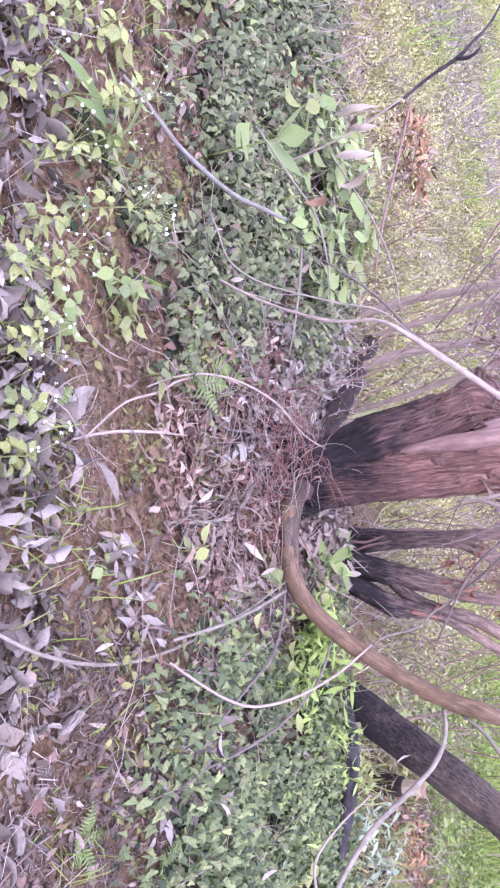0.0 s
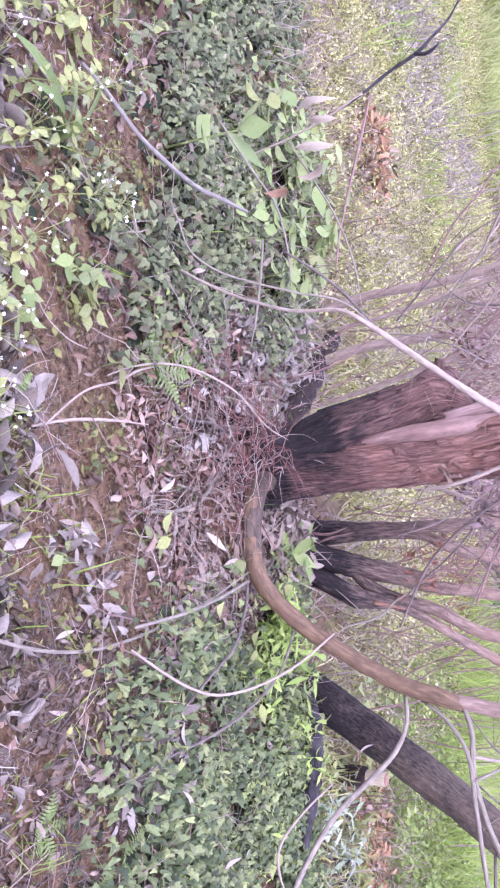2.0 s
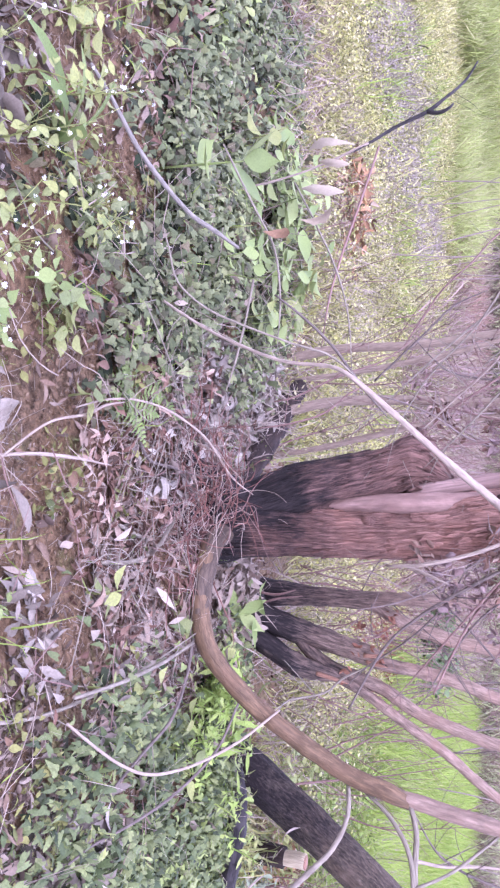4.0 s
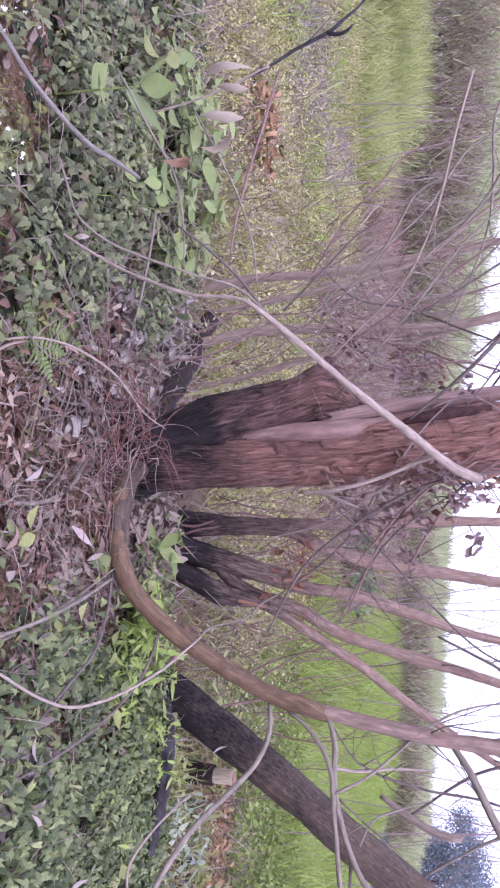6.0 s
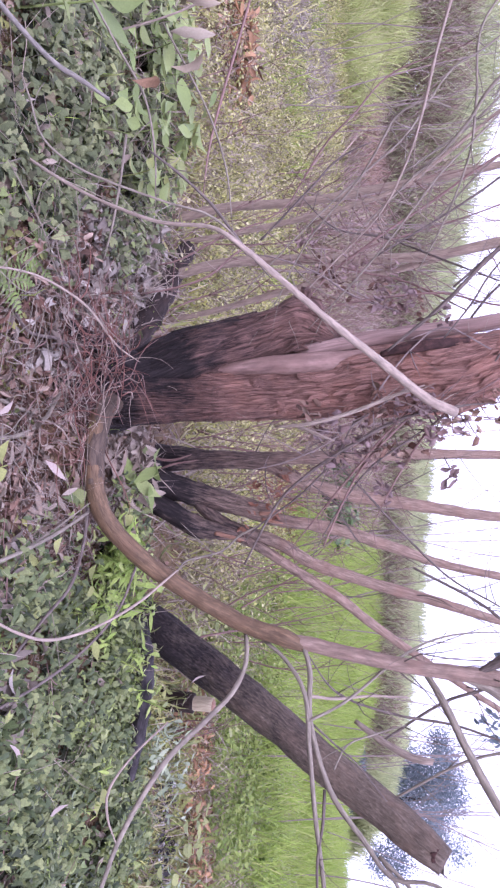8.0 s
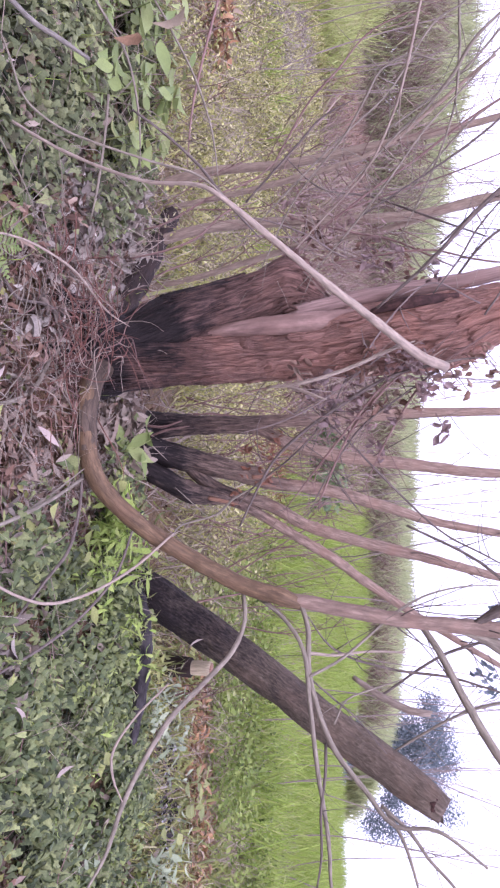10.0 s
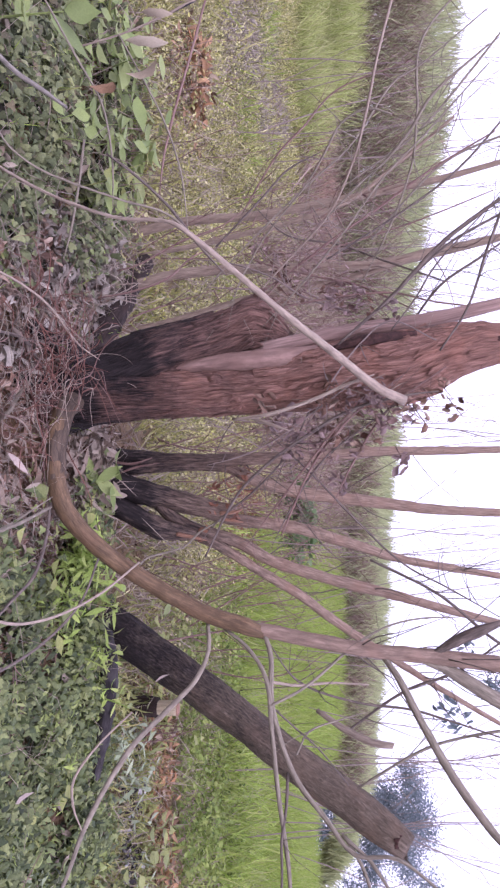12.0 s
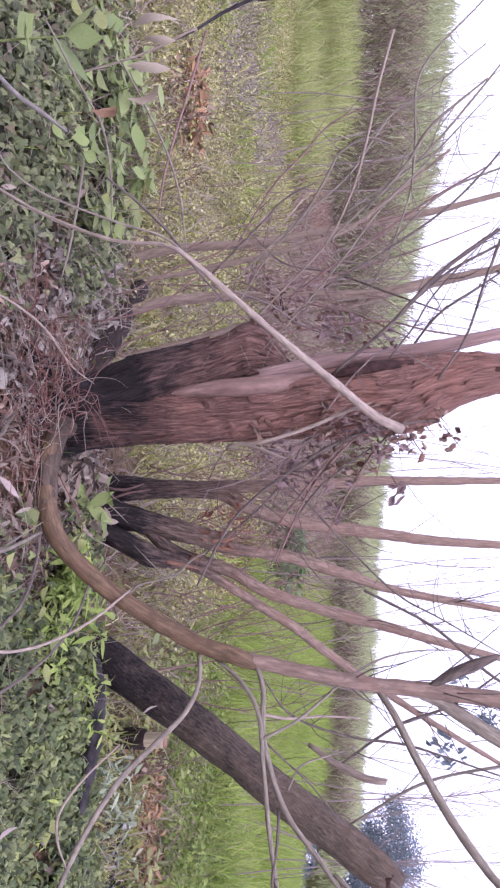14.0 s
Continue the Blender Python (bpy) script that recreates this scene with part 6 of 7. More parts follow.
carpet("dead_leaf_litter", "grey dry fallen leaves lying thick on the ground", "dead leaves", LANCE[1:3] + HANGING + CURLED, DEAD_GREY,
       near_litter, (-4, 4, -2, 1.95), 7600, (0.03, 0.1), 0.002, 0.06, 1.2, "dead_leaf", 200, (0.1, 1.4))
carpet("dead_leaf_litter", "pinkish-brown fallen leaves heaped round the stump", "dead leaves", LANCE + HANGING, DEAD_PINK,
       stump_litter, (-0.9, 0.9, 2.0, 4.1), 5200, (0.02, 0.075), 0.002, 0.04, 0.9, "dead_leaf", 200, (0.1, 2.6))
carpet("dead_leaf_litter", "heap of pale dry leaves in the nook behind the bowed stem", "dead leaves", LANCE, DEAD_HEAP,
       lambda x, y: 1 - smoothstep(0.5, 1.0, math.hypot((x - 0.22) / 0.26, (y - 3.4) / 0.4)), (-0.1, 0.55, 2.9, 3.9), 420, (0.06, 0.12), 0.01, 0.09, 0.8, "dead_leaf", 60, (0.2, 3.2))
carpet("dead_leaf_litter", "long narrow grey leaves fallen on the bank's lip", "dead leaves", LANCE + HANGING, DEAD_GREY,
       lambda x, y: (1 - smoothstep(0.12, 0.34, abs(y - 1.98 - 0.25 * x + 0.1 * noise.noise((x * 3, y * 3, 27))))) * clumpy(x, y, 3, 29), (0.15, 1.0, 1.7, 2.5), 230, (0.04, 0.09), 0.01, 0.05, 0.7, "dead_leaf", 120, (0.5, 2.0))
carpet("dead_leaf_litter", "large pale curled leaves between stump and creeper", "dead leaves", LANCE + HANGING, DEAD_HEAP,
       lambda x, y: (1 - smoothstep(0.5, 1.0, math.hypot((x - 0.33) / 0.36, (y - 2.5) / 0.42))) * clumpy(x, y, 4, 35, -0.3, 0.2), (-0.05, 0.7, 2.05, 2.95), 170, (0.035, 0.09), 0.01, 0.06, 0.8, "dead_leaf", 120, (0.3, 2.4))
carpet("dead_leaf_litter", "scattered brown dead leaves on the earth", "dead leaves", OVAL + LANCE, DEAD_PINK,
       thin_litter, (-5, 5, -2.5, 4.6), 11000, (0.02, 0.06), 0.002, 0.03, 0.6, "dead_leaf", 60, (0.1, 2.0))
carpet("dead_leaf_litter", "pale curled dead leaves heaped along the fallen log", "dead leaves", LANCE + HANGING + CURLED, DEAD_LOG,
       lambda x, y: (1 - smoothstep(0.45, 1.0, math.hypot((x + 0.5 + 0.35 * (y - 3.2)) / 0.42, (y - 3.2) / 0.85))) * (0.2 + 0.8 * clumpy(x, y, 4, 65)), (-1.3, 0.1, 2.4, 4.1), 1100, (0.03, 0.085), 0.005, 0.06, 1.0, "dead_leaf", 150, (-0.4, 2.8))
carpet("dead_leaf_litter", "pale curled dead leaves caught among the creeper", "dead leaves", HANGING + CURLED, DEAD_HEAP,
       lambda x, y: max(left_creeper(x, y), right_creeper(x, y)) * clumpy(x, y, 4.5, 49, 0.0, 0.3), (-2.6, 2.6, 1.9, 3.6), 420, (0.03, 0.07), 0.03, 0.085, 0.9, "dead_leaf", 120, (0.4, 2.2))
# added low layer of dark leaves that paints shade into the gaps
carpet("old_creeper_leaves", "near-black leaves painting the shade in the creeper's gaps", "ground cover", SPADE + OVAL[:1], IVY_SHADE,
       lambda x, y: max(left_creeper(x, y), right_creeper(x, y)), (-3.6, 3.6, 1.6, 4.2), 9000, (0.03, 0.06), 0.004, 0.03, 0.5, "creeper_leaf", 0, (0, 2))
carpet("creeper_cover", "dense dull green creeper with small lobed leaves", "ground cover", SPADE + TRIPLE, IVY,
       left_creeper, (-5.2, -0.2, 1.7, 4.6), 14500, (0.022, 0.048), 0.02, 0.1, 1.0, "creeper_leaf", 280, (-0.9, 2.2), 0.8, 0.55)
carpet("creeper_cover", "dense dull green creeper with small pointed leaves on the bank", "ground cover", TRIPLE + SPADE[:1], IVY_BANK,
       right_creeper, (0.1, 4.6, 1.7, 4.0), 17500, (0.021, 0.048), 0.02, 0.12, 1.0, "creeper_leaf", 280, (0.8, 2.2), 0.58, 0.6)
carpet("young_creeper", "young yellow-green creeper shoots over the dark leaves", "ground cover", TRIPLE + LANCE[:1], IVY_LIGHT,
       lambda x, y: max(right_creeper(x, y) * smoothstep(2.4, 3.3, y + 0.4 * noise.noise((x * 3, y * 3, 2))), 0.35 * left_creeper(x, y) * clumpy(x, y, 4, 5, 0.1, 0.4)),
       (-3.6, 3.6, 1.9, 4.2), 3400, (0.016, 0.036), 0.05, 0.1, 0.9, "creeper_leaf", 100, (0.8, 2.5))
carpet("orange_leaf_litter", "rust-orange dead leaves in drifts", "dead leaves", LANCE + HANGING, DEAD_ORANGE,
       lambda x, y: max(1 - smoothstep(0.3, 0.9, math.hypot((x + 2.25) / 0.5, (y - 5.3) / 0.7)),
                        1 - smoothstep(0.4, 0.9, math.hypot((x - 0.6) / 0.6, (y - 6.8) / 0.9))),
       (-3, 1.4, 4.5, 7.8), 1600, (0.03, 0.08), 0.005, 0.08, 0.7, "dead_leaf", 60, (1.9, 4.4))


carpet("orange_leaf_litter", "bright rust-orange dead fern leaves beside the yellow weeds", "dead leaves", LANCE + HANGING, ORANGE_DRIFT,
       lambda x, y: (1 - smoothstep(0.5, 1.0, math.hypot((x + 2.42) / 0.36, (y - 5.35) / 0.3))) * (0.2 + 0.8 * clumpy(x, y, 5, 37)), (-3, -1.9, 4.9, 5.8), 420, (0.05, 0.13), 0.02, 0.16, 1.0, "dead_leaf", 60, (-2.4, 5.3))
carpet("orange_leaf_litter", "rust-orange dead leaves in a drift behind the burnt trunk", "dead leaves", LANCE + HANGING, ORANGE_DRIFT,
       lambda x, y: (1 - smoothstep(0.45, 1.0, abs(y - 4.32 - 0.08 * (x - 2) - 0.1 * math.sin(4 * x)) / 0.3)) * (0.25 + 0.75 * clumpy(x, y, 3.5, 39)) * smoothstep(1.2, 1.5, x), (1.2, 3.4, 3.9, 4.9), 2000, (0.03, 0.085), 0.005, 0.09, 0.8, "dead_leaf", 80, (1.9, 4.3))
carpet("charred_debris", "black charred crumbs and ash beside the burnt limb", "ash", RHOMB + LANCE[:1], CHAR_CRUMB,
       lambda x, y: (1 - smoothstep(0.5, 1.0, math.hypot((x - 1.85) / 0.75, (y - 3.95) / 0.22))) * (0.2 + 0.8 * clumpy(x, y, 4, 43)), (1.1, 2.7, 3.7, 4.25), 800, (0.02, 0.06), 0.01, 0.05, 0.7, "crumb", 40, (1.6, 3.9))


def outlying(x, y):
    """Weeds and fallen leaves go on, thinning, round the open earth."""
    d = max(abs(x) / 1.6, (1.3 - y) / 1.2)
    return smoothstep(0.8, 1.5, d + 0.3 * noise.noise((x, y, 81))) * (0.2 + 0.8 * clumpy(x, y, 0.9, 83))


carpet("dead_leaf_litter", "brown dead leaves strewn widely on the earth", "dead leaves", LANCE + HANGING, DEAD_PINK,
       outlying, (-8, 8, -5, 3.4), 12000, (0.05, 0.13), 0.002, 0.04, 0.6, "dead_leaf", 0, (0, 1))
carpet("low_weeds", "low green weeds spreading on open earth", "weeds", OVAL + SPADE, GREEN_YOUNG,
       lambda x, y: outlying(x, y) * clumpy(x, y, 0.7, 85, -0.1, 0.3), (-8, 8, -5, 3.6), 14000, (0.03, 0.07), 0.01, 0.1, 0.8, "weed_leaf", 0, (0, 1))


carpet("leafy_weeds", "fresh green leafy weeds between the leaf drift and the field", "weeds", OVAL + LANCE, WEED_GREEN,
       lambda x, y: smoothstep(4.45, 4.75, y + 0.3 * noise.noise((x * 2, y * 2, 52))) * (1 - smoothstep(5.8, 6.8, y)) * smoothstep(0.9, 1.6, x) * (0.15 + 0.85 * clumpy(x, y, 2.2, 53)),
       (0.9, 4.6, 4.2, 6.8), 12000, (0.02, 0.052), 0.02, 0.22, 1.1, "weed_leaf", 60, (1.8, 4.6))


# ------------------------------------------------------------------ grass, straw and crumbs
def ash_patch(x, y):
    """Two burnt places among the weeds, grey-mauve with ash and dead stubble."""
    d = min(math.hypot((x + 4.2) / 1.5, (y - 7.9) / 2.4), math.hypot((x + 4.1) / 0.5, (y - 10.0) / 0.9))
    return (1 - smoothstep(0.35, 1.15, d + 0.4 * noise.noise((x * 1.6, y * 1.6, 45)))) * (0.45 + 0.55 * clumpy(x, y, 2.6, 47))


def grass(name, label, mat, inside, box, count, tall, width, lean, low=-0.01, high=0.0, pieces=0):
    xy = strewn(inside, box, count)
    n = len(xy)
    s = rnd.uniform(*tall, n)
    w = rnd.uniform(*width, n)
    rot = turned(rnd.uniform(-lean, lean, n), rnd.uniform(-lean, lean, n), rnd.uniform(0, 6.283, n))
    pos, size = lifted(xy, low, high), np.column_stack([w, s, s])
    v, f = scattered(GRASS, pos[pieces:], rot[pieces:], size[pieces:])
    ob = tagged(put(name, mesh_of(name, v, f, mat)), label, "grass", kind="stuff")
    pool = [mesh_of("stalk", sv, sf, mat) for sv, sf in GRASS] if pieces else []
    for k in range(pieces):
        m = Matrix(rot[k].tolist()).to_4x4() @ Matrix.Diagonal((*size[k], 1))
        m.translation = pos[k]
        put("stalk", pool[k % 3], ob, at=m)
    return ob


grass("straw", "thin bleached straw and dead stalks lying on the ground", GRASS_DRY,
      lambda x, y: 0.3 + 0.7 * clumpy(x, y, 2.5, 31), (-1.8, 1.7, 1.0, 3.6), 560, (0.08, 0.3), (0.0014, 0.003), 1.5, 0.01, 0.06, 290)
grass("sprouting_grass", "sparse green grass blades in the creeper", GRASS_GREEN,
      lambda x, y: clumpy(x, y, 2.2, 33, 0, 0.3), (-5, 5, -2.5, 4.4), 5200, (0.06, 0.18), (0.003, 0.006), 0.9)
grass("short_grass", "short yellowish grass and fine weeds", GRASS_YELLOW,
      lambda x, y: (1 - 0.9 * ash_patch(x, y)) * smoothstep(3.9, 4.6, y + 0.5 * noise.noise((x, y, 2))) * (0.2 + 0.8 * clumpy(x, y, 2.4, 12)),
      (-5, 0.9, 3.8, 9.5), 30000, (0.05, 0.16), (0.006, 0.013), 0.9)
grass("tall_grass", "tall bright green field grass", GRASS_GREEN,
      lambda x, y: smoothstep(5.6 - 0.3 * x, 7.0 - 0.3 * x, y) * smoothstep(0.06, 0.16, x / y + 0.08 * noise.noise((x, y, 0))) * (0.3 + 0.7 * clumpy(x, y, 0.9, 13)),
      (0.6, 12.5, 4.2, 17), 62000, (0.2, 0.5), (0.005, 0.012), 0.45)
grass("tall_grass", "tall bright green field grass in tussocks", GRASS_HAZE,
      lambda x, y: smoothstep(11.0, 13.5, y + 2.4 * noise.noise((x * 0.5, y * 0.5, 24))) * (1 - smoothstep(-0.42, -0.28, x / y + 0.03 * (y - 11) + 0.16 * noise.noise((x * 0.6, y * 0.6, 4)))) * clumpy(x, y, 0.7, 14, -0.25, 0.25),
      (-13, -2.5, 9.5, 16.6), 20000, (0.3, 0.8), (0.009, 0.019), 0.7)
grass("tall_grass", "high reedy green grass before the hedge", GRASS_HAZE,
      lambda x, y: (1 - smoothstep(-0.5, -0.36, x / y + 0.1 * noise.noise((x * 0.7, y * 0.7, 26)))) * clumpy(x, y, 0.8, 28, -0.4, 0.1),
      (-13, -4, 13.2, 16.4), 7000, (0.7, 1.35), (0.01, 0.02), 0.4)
grass("sparse_grass", "sparse tufts of green grass among yellow weeds", GRASS_GREEN,
      lambda x, y: clumpy(x, y, 1.3, 34, 0.05, 0.4) * (1 - smoothstep(-0.3, -0.12, x / y)), (-6, -0.6, 5.5, 12), 1300, (0.12, 0.4), (0.007, 0.014), 0.8)
grass("dry_grass", "dry straw-coloured grass and dead stalks behind the stump", GRASS_DRY,
      lambda x, y: 0.35 + 0.65 * clumpy(x, y, 1.5, 15), (-3.0, 3.5, 3.4, 9.5), 11000, (0.08, 0.3), (0.004, 0.008), 1.0)
grass("weeds", "light green low weeds behind the leaning trunk", GREEN_YOUNG,
      lambda x, y: clumpy(x, y, 1.8, 16) * (0.12 + 0.88 * smoothstep(0.7, 1.3, x)), (-1.6, 5.0, 3.5, 7.0), 5000, (0.06, 0.2), (0.012, 0.022), 1.0)
grass("weeds", "pale yellow-green grass and weeds behind the charred limb", GRASS_YELLOW,
      lambda x, y: smoothstep(0.8, 1.1, x) * (0.3 + 0.7 * clumpy(x, y, 2.6, 18)) * smoothstep(3.2, 3.45, y), (0.8, 3.4, 3.2, 4.4), 5200, (0.05, 0.16), (0.005, 0.011), 1.0)
grass("mauve_stalks", "greyish mauve dead herb stalks on burnt ground", ASH,
      ash_patch, (-6.4, -2.4, 5.2, 11.2), 9000, (0.06, 0.26), (0.005, 0.011), 1.2)
carpet("ashy_litter", "grey ash and mauve dead leaves on burnt ground", "ash", RHOMB + LANCE[:2], ASH,
       ash_patch, (-6.4, -2.4, 5.2, 11.2), 9000, (0.02, 0.07), 0.005, 0.08, 0.9, "dead_leaf", 0, (-3.5, 7))


grass("rusty_herbs", "rust-brown dead herbs behind the young stems", RUST,
      lambda x, y: 1 - smoothstep(0.4, 1.0, math.hypot((x - 0.77) / 0.5, (y - 7.20) / 0.9)), (0.27, 1.27, 6.30, 8.10), 420, (0.12, 0.32), (0.008, 0.018), 0.9)
grass("rusty_herbs", "rust-brown dead herbs standing in the brush", RUST_HAZE,
      lambda x, y: 1 - smoothstep(0.3, 1.0, math.hypot((x + 4.0) / 1.1, (y - 13.3) / 2.2)), (-5.6, -2.6, 11, 15.8), 1000, (0.25, 0.8), (0.008, 0.02), 0.8)
grass("brush_thicket", "mauve-brown dead brush between the stump and the hedge", BRUSH,
      lambda x, y: (1 - smoothstep(0.05, 0.16, x / y)) * smoothstep(-0.3, -0.16, x / y + 0.045 * max(0, y - 10) + 0.1 * noise.noise((x * 0.7, y * 0.7, 62))) * (0.25 + 0.75 * clumpy(x, y, 0.9, 61)),
      (-8, 3, 7.5, 17), 21000, (0.18, 0.75), (0.008, 0.02), 1.1)
grass("brush_weeds", "pale yellow-green weeds among dead brush", GRASS_YELLOW,
      lambda x, y: (1 - smoothstep(0.05, 0.2, x / y)) * (0.25 + 0.75 * clumpy(x, y, 1.1, 63)) * (1 - ash_patch(x, y)), (-9.5, 2, 7, 15), 24000, (0.1, 0.28), (0.01, 0.02), 0.9)


carpet("yellow_weed_cover", "fine-leaved yellow-green weeds covering the clearing", "weeds", RHOMB + OVAL[:1], GRASS_YELLOW,
       lambda x, y: smoothstep(3.9, 4.6, y + 0.5 * noise.noise((x, y, 2))) * (1 - smoothstep(-0.12 + 0.34 * (1 - smoothstep(6.0, 8.5, y)), 0.05 + 0.34 * (1 - smoothstep(6.0, 8.5, y)), x / y + 0.1 * noise.noise((x, y, 7)))) * (0.12 + 0.88 * clumpy(x, y, 3.0, 71)) * (1 - 0.92 * ash_patch(x, y)),
       (-7.0, 2.0, 3.8, 12.5), 86000, (0.012, 0.03), 0.02, 0.2, 1.2, "weed_leaf", 0, (-1.5, 4.2))
grass("earth_debris", "small bits of bark, leaf and straw on the earth", GRASS_DRY,
      lambda x, y: 0.25 + 0.75 * clumpy(x, y, 5, 73), (-1.7, 1.6, 1.2, 2.7), 4200, (0.01, 0.04), (0.0015, 0.004), 1.6, 0.002, 0.01)
grass("dry_litter", "mat of fine grey dead stalks and fern bits on the ground", LITTER_GREY,
      lambda x, y: (1 - smoothstep(1.55, 1.85, y + 0.25 * noise.noise((x * 2, y * 2, 55)))) * (0.1 + 0.9 * clumpy(x, y, 3.2, 57)), (-1.7, 1.7, 0.8, 2.0), 3000, (0.02, 0.08), (0.0014, 0.0036), 1.45, 0.003, 0.04)
grass("dry_litter", "fine pinkish rootlets and stalks over the stump's litter", LITTER_GREY,
      lambda x, y: stump_litter(x, y) * (0.2 + 0.8 * clumpy(x, y, 4, 59)), (-0.9, 0.9, 2.0, 4.0), 3000, (0.03, 0.11), (0.0012, 0.003), 1.4, 0.01, 0.06)
carpet("earth_weeds", "tiny olive-green weeds and moss sprigs on the open earth", "weeds", OVAL[:2] + LANCE[:2], OLIVE,
       lambda x, y: smoothstep(1.3, 1.55, y) * (1 - smoothstep(2.2, 2.7, y)) * clumpy(x, y, 3.4, 86, 0.0, 0.3), (-1.9, 1.6, 1.3, 2.7), 2600, (0.012, 0.04), 0.004, 0.05, 0.9, "weed_leaf", 60, (0, 1.9))
carpet("dead_leaf_litter", "brown and grey dead leaves scattered over the open earth", "dead leaves", LANCE[1:3] + HANGING + CURLED, DEAD_EARTH,
       lambda x, y: smoothstep(1.4, 1.6, y) * (1 - smoothstep(2.3, 2.8, y)) * (0.15 + 0.85 * clumpy(x, y, 2.6, 88)), (-2.0, 1.6, 1.4, 2.8), 1500, (0.02, 0.065), 0.004, 0.035, 1.0, "dead_leaf", 100, (0, 1.8))
carpet("leaf_mould", "dark crumbled leaf mould on the earth bank's foot", "leaf mould", RHOMB + LANCE[1:3], MOULD,
       lambda x, y: smoothstep(0.1, 0.5, x + 0.3 * noise.noise((x * 2, y * 2, 66))) * (0.15 + 0.85 * clumpy(x, y, 3, 67)), (0.0, 1.8, 0.9, 2.1), 7000, (0.012, 0.05), 0.002, 0.02, 0.7, "leaf_bit", 0, (0.5, 1.6))
carpet("leaf_crumbs", "crumbled brown leaf fragments on the earth", "leaf crumbs", RHOMB, LEAF_CRUMB,
       lambda x, y: 0.25 + 0.75 * clumpy(x, y, 4, 75), (-1.7, 1.6, 1.2, 2.8), 5500, (0.006, 0.025), 0.002, 0.012, 0.6, "leaf_crumb", 0, (0, 1.8))


def crumbs():
    n = 5200
    xy = strewn(lambda x, y: 0.2 + 0.8 * clumpy(x, y, 4, 41), (-1.6, 1.6, 1.3, 2.6), n)
    cube = np.array([(-1, -1, -0.6), (1, -0.8, -0.7), (0.9, 1, -0.6), (-1, 0.8, -0.6), (-0.6, -0.5, 0.6), (0.7, -0.6, 0.5), (0.5, 0.7, 0.7), (-0.7, 0.5, 0.5)])
    quads = [(0, 3, 2, 1), (4, 5, 6, 7), (0, 1, 5, 4), (1, 2, 6, 5), (2, 3, 7, 6), (3, 0, 4, 7)]
    v, f = scattered([(cube, quads)], lifted(xy, -0.001, 0.004), flat_turns(n, 3.0), even(n, 0.0015, 0.009) * rnd.uniform(0.6, 1.2, (n, 3)))
    tagged(put("earth_crumbs", mesh_of("earth_crumbs", v, f, SOIL)), "orange-brown earth crumbs and small clods", "soil", kind="stuff")


crumbs()


def twiglets():
    """Fine dead twigs lying crosswise over leaves and earth."""
    rs = random.Random(91)
    t = thing("twig_litter", "fine dead twigs strewn over leaves and earth", "twigs", (0, 0, 0))
    for k in range(300):
        x, y = (rs.uniform(-1.7, 1.7), rs.uniform(1.35, 3.9)) if k % 3 else (rs.gauss(-0.2, 0.35), rs.gauss(2.75, 0.35))
        a, n = rs.uniform(0, 6.28), rs.uniform(0.1, 0.42)
        z = height(x, y) + rs.uniform(0.03, 0.1)
        p = [Vector((x, y, z))]
        for _ in range(3):
            a += rs.uniform(-0.45, 0.45)
            p.append(p[-1] + Vector((math.cos(a), math.sin(a), rs.uniform(-0.1, 0.16))) * n / 3)
        th = rs.uniform(0.001, 0.0026)
        v, f, u = tube(p, [th, th, th * 0.8, th * 0.5], sides=4, step=0.04, lumps=0.1)
        put("twig", mesh_of("twig", v, f, (TWIG_GREY, TWIG_PALE, TWIG_RED)[k % 3], True, u), t)


twiglets()


def bank_roots():
    """Dark rootlets hanging from the lip of the low earth bank."""
    rs = random.Random(77)
    pieces = []
    for k in range(260):
        x = rs.uniform(0.25, 1.5)
        y = 1.75 - 0.08 * math.sin(5 * x) + rs.uniform(-0.06, 0.06)
        p = [Vector((x, y, height(x, y) + 0.02))]
        d = Vector((rs.uniform(-1, 1), rs.uniform(-1, 0.2), rs.uniform(-0.2, 0.4))).normalized()
        for _ in range(3):
            d = (d + Vector((rs.uniform(-0.5, 0.5), rs.uniform(-0.4, 0.2), rs.uniform(-0.4, 0.1)))).normalized()
            q = p[-1] + d * rs.uniform(0.015, 0.05)
            q.z = max(q.z, height(q.x, q.y) + 0.004)
            p.append(q)
        th = rs.uniform(0.0008, 0.002)
        pieces.append(tube(p, [th, th, th * 0.8, th * 0.5], sides=4, step=0.03, lumps=0))
    v, f, u = joined(pieces)
    tagged(put("bank_rootlets", mesh_of("bank_rootlets", v, f, TWIG_DARK, True, u)), "fine dark rootlets hanging over the earth bank", "roots", kind="stuff")


bank_roots()


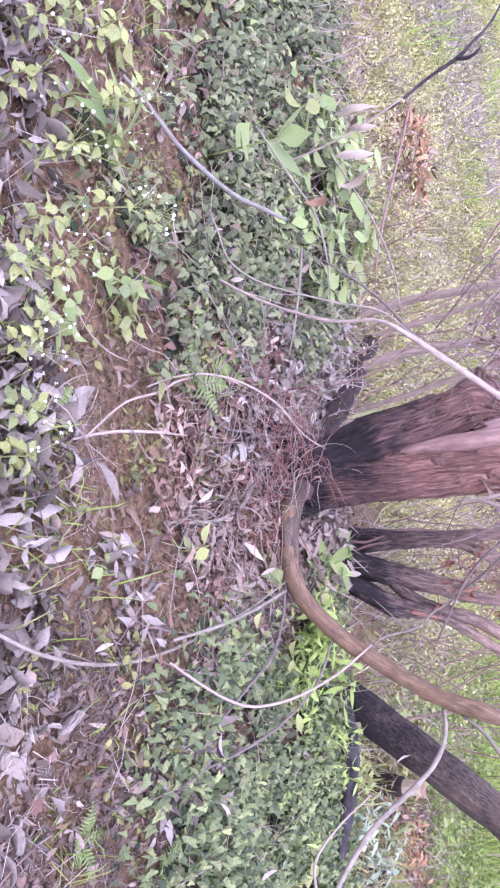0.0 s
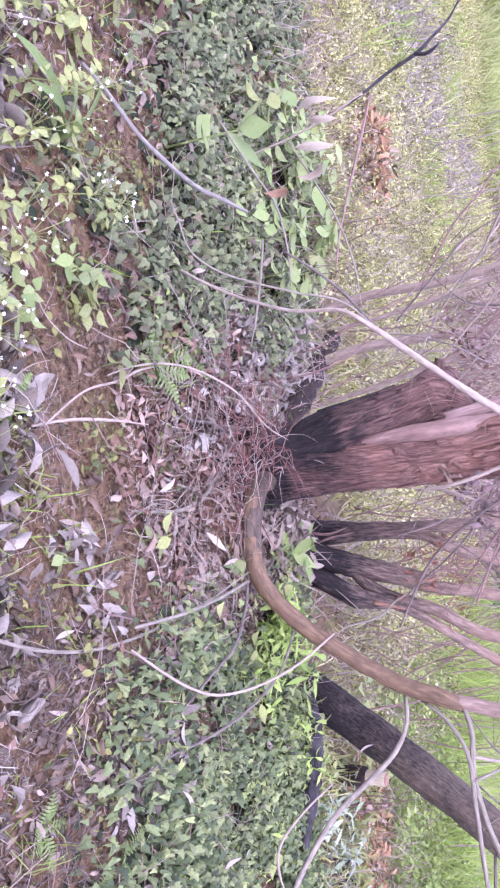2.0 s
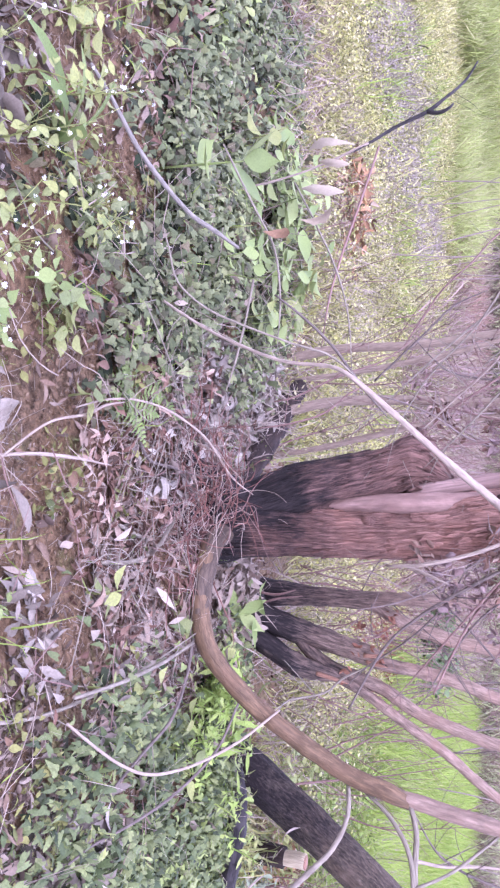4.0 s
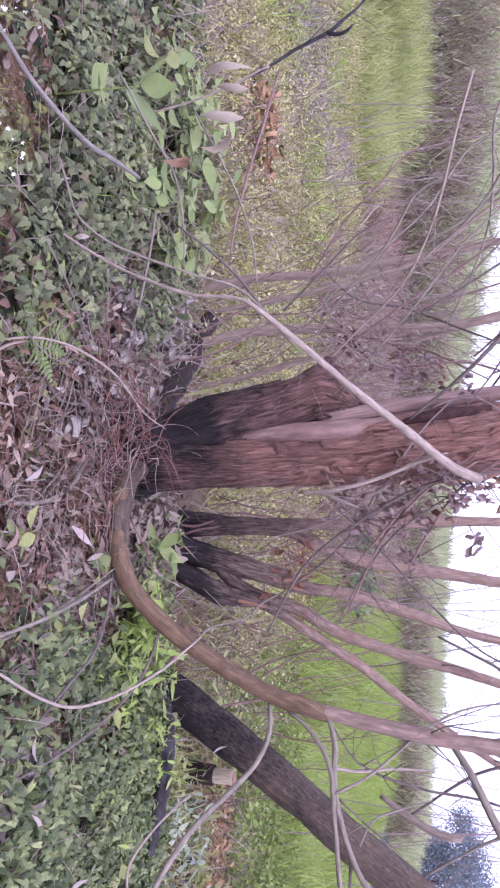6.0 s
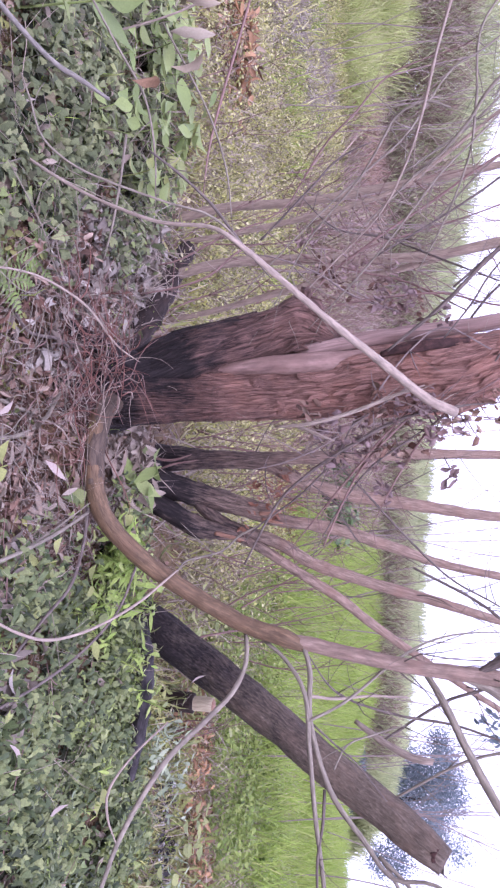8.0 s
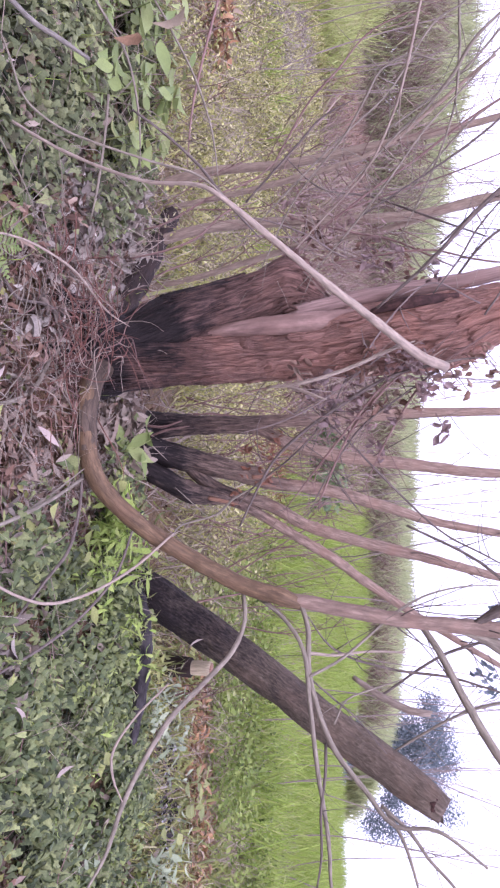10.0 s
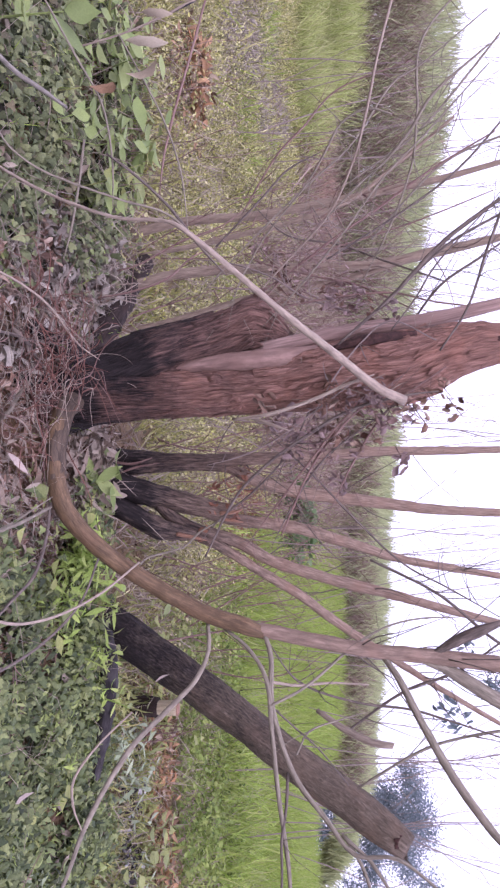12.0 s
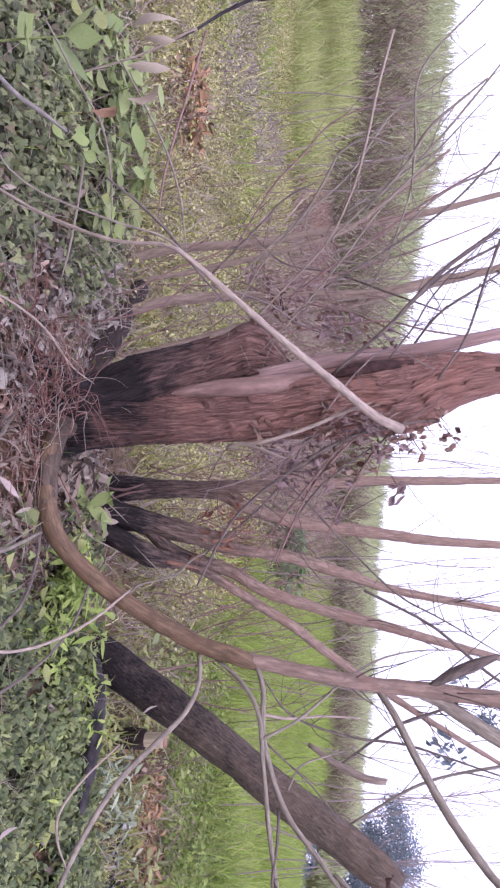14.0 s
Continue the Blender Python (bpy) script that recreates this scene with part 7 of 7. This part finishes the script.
# ------------------------------------------------------------------ leafless brush, hedge and far trees
def brushwood():
    rs = random.Random(12)
    pieces = []
    for k in range(420):
        x, y = rs.uniform(-2.6, 1.6), rs.uniform(3.9, 9.0)
        if rs.random() > (0.25 + 0.75 * clumpy(x, y, 1.1, 51)) * (0.12 + 0.88 * smoothstep(-0.36, -0.12, x / y)):
            continue
        h = rs.uniform(0.3, 1.0) * (0.6 + 0.09 * y)
        d = Vector((rs.uniform(-0.5, 0.3), rs.uniform(-0.3, 0.3), 1)).normalized()
        p = [Vector((x, y, height(x, y) - 0.02))]
        for _ in range(4):
            d = (d + Vector((rs.uniform(-0.25, 0.2), rs.uniform(-0.25, 0.25), rs.uniform(-0.1, 0.15)))).normalized()
            p.append(p[-1] + d * h / 4)
        th = rs.uniform(0.003, 0.007)
        line = [th, th * 0.9, th * 0.7, th * 0.5, th * 0.25]
        pieces.append(tube(p, line, sides=4, step=0.2, lumps=0.0))
        pieces += side_twigs(p, line, 5, h * 0.5, k, th * 0.4, 0.6, 0.3)
    v, f, u = joined(pieces)
    tagged(put("leafless_brush", mesh_of("leafless_brush", v, f, TWIG_RED, True, u)), "tangled red-brown leafless brush behind the stump", "brush", kind="stuff")


brushwood()


def bush(x, y, tall, wide, seed):
    t = thing("bush", "small dark green leafy bush beyond the stems", "bush", (x, y, height(x, y)))
    rs = np.random.RandomState(seed)
    for k in range(7):
        a = k * 0.9
        p = [(0, 0, -0.03), (0.2 * wide * math.cos(a), 0.2 * wide * math.sin(a), tall * 0.5), (0.42 * wide * math.cos(a), 0.42 * wide * math.sin(a), tall * rs.uniform(0.75, 1))]
        v, f, u = tube(p, [0.012, 0.008, 0.003], sides=5, step=0.1)
        put("stem", mesh_of("stem", v, f, TWIG_DARK, True, u), t)
    n = 900
    c = rs.uniform(-1, 1, (26, 3)) * (0.42 * wide, 0.42 * wide, 0.36 * tall) + (0, 0, tall * 0.58)
    pos = c[rs.randint(0, 26, n)] + rs.normal(0, 0.09 * wide, (n, 3))
    v, f = scattered(OVAL, pos, turned(rs.uniform(-1, 1, n), rs.uniform(-1, 1, n), rs.uniform(0, 6.28, n)), even(n, 0.07, 0.15))
    put("crown", mesh_of("crown", v, f, BUSH_DARK), t)


bush(0.82, 9.08, 0.40, 0.75, 5)


def hedge_top(x):
    return float(np.interp(x, [-18, -8, -5.5, -4, -2.6, 1.6, 4, 5.1, 6, 6.8, 8, 9, 10], [3.9, 2.85, 2.25, 1.95, 1.65, 1.22, 1.1, 1.05, 0.95, 0.8, 0.5, 0.1, -0.6]))


def hedge(name, label, mat, count, depth, lowf, highf, tall, width, lean, x0=-18, x1=9.6):
    x = rnd.uniform(x0, x1, count)
    y = depth + rnd.uniform(-1.0, 1.0, count)
    top = np.array([hedge_top(a) + 0.12 * noise.noise((a * 0.9, 0, depth)) + 0.16 * noise.noise((a * 3.1, 1, depth)) for a in x])
    s = rnd.uniform(*tall, count)
    z = np.maximum(top * rnd.uniform(lowf, highf, count) - s * 0.8, np.minimum(0.0, top - 0.75))
    rot = turned(rnd.uniform(-lean, lean, count), rnd.uniform(-lean, lean, count), rnd.uniform(0, 6.283, count))
    w = rnd.uniform(*width, count)
    v, f = scattered(GRASS, np.column_stack([x, y, z]), rot, np.column_stack([w, s, s]))
    return tagged(put(name, mesh_of(name, v, f, mat, False)), label, "hedge", kind="stuff")


hedge("brush_hedge", "mauve-brown leafless brush along the field's edge", BRUSH, 56000, 17.5, 0.05, 0.84, (0.18, 0.5), (0.008, 0.018), 0.9, -18, 6.6)
hedge("weedy_hedge", "yellow-green weeds growing through the brush", BUSH_GREEN, 22000, 17.4, 0.25, 1.0, (0.2, 0.45), (0.008, 0.018), 0.7, -18, 7.4)
hedge("brush_hedge", "brown dead brush at the foot of the hedge", BRUSH, 15000, 18.6, 0.0, 0.6, (0.2, 0.5), (0.02, 0.045), 1.0, -18, 6.0)
hedge("reed_hedge", "light green reedy shrubs behind the brush", BUSH_GREEN, 40000, 19.5, 0.55, 1.05, (0.3, 0.7), (0.012, 0.032), 0.45)


# the crown's haze is leaf colour only
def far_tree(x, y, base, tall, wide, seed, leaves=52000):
    t = thing("far_tree", "tree beyond the field, distance haze put into its blue-green leaves", "tree", (x, y, base), "distant trees")
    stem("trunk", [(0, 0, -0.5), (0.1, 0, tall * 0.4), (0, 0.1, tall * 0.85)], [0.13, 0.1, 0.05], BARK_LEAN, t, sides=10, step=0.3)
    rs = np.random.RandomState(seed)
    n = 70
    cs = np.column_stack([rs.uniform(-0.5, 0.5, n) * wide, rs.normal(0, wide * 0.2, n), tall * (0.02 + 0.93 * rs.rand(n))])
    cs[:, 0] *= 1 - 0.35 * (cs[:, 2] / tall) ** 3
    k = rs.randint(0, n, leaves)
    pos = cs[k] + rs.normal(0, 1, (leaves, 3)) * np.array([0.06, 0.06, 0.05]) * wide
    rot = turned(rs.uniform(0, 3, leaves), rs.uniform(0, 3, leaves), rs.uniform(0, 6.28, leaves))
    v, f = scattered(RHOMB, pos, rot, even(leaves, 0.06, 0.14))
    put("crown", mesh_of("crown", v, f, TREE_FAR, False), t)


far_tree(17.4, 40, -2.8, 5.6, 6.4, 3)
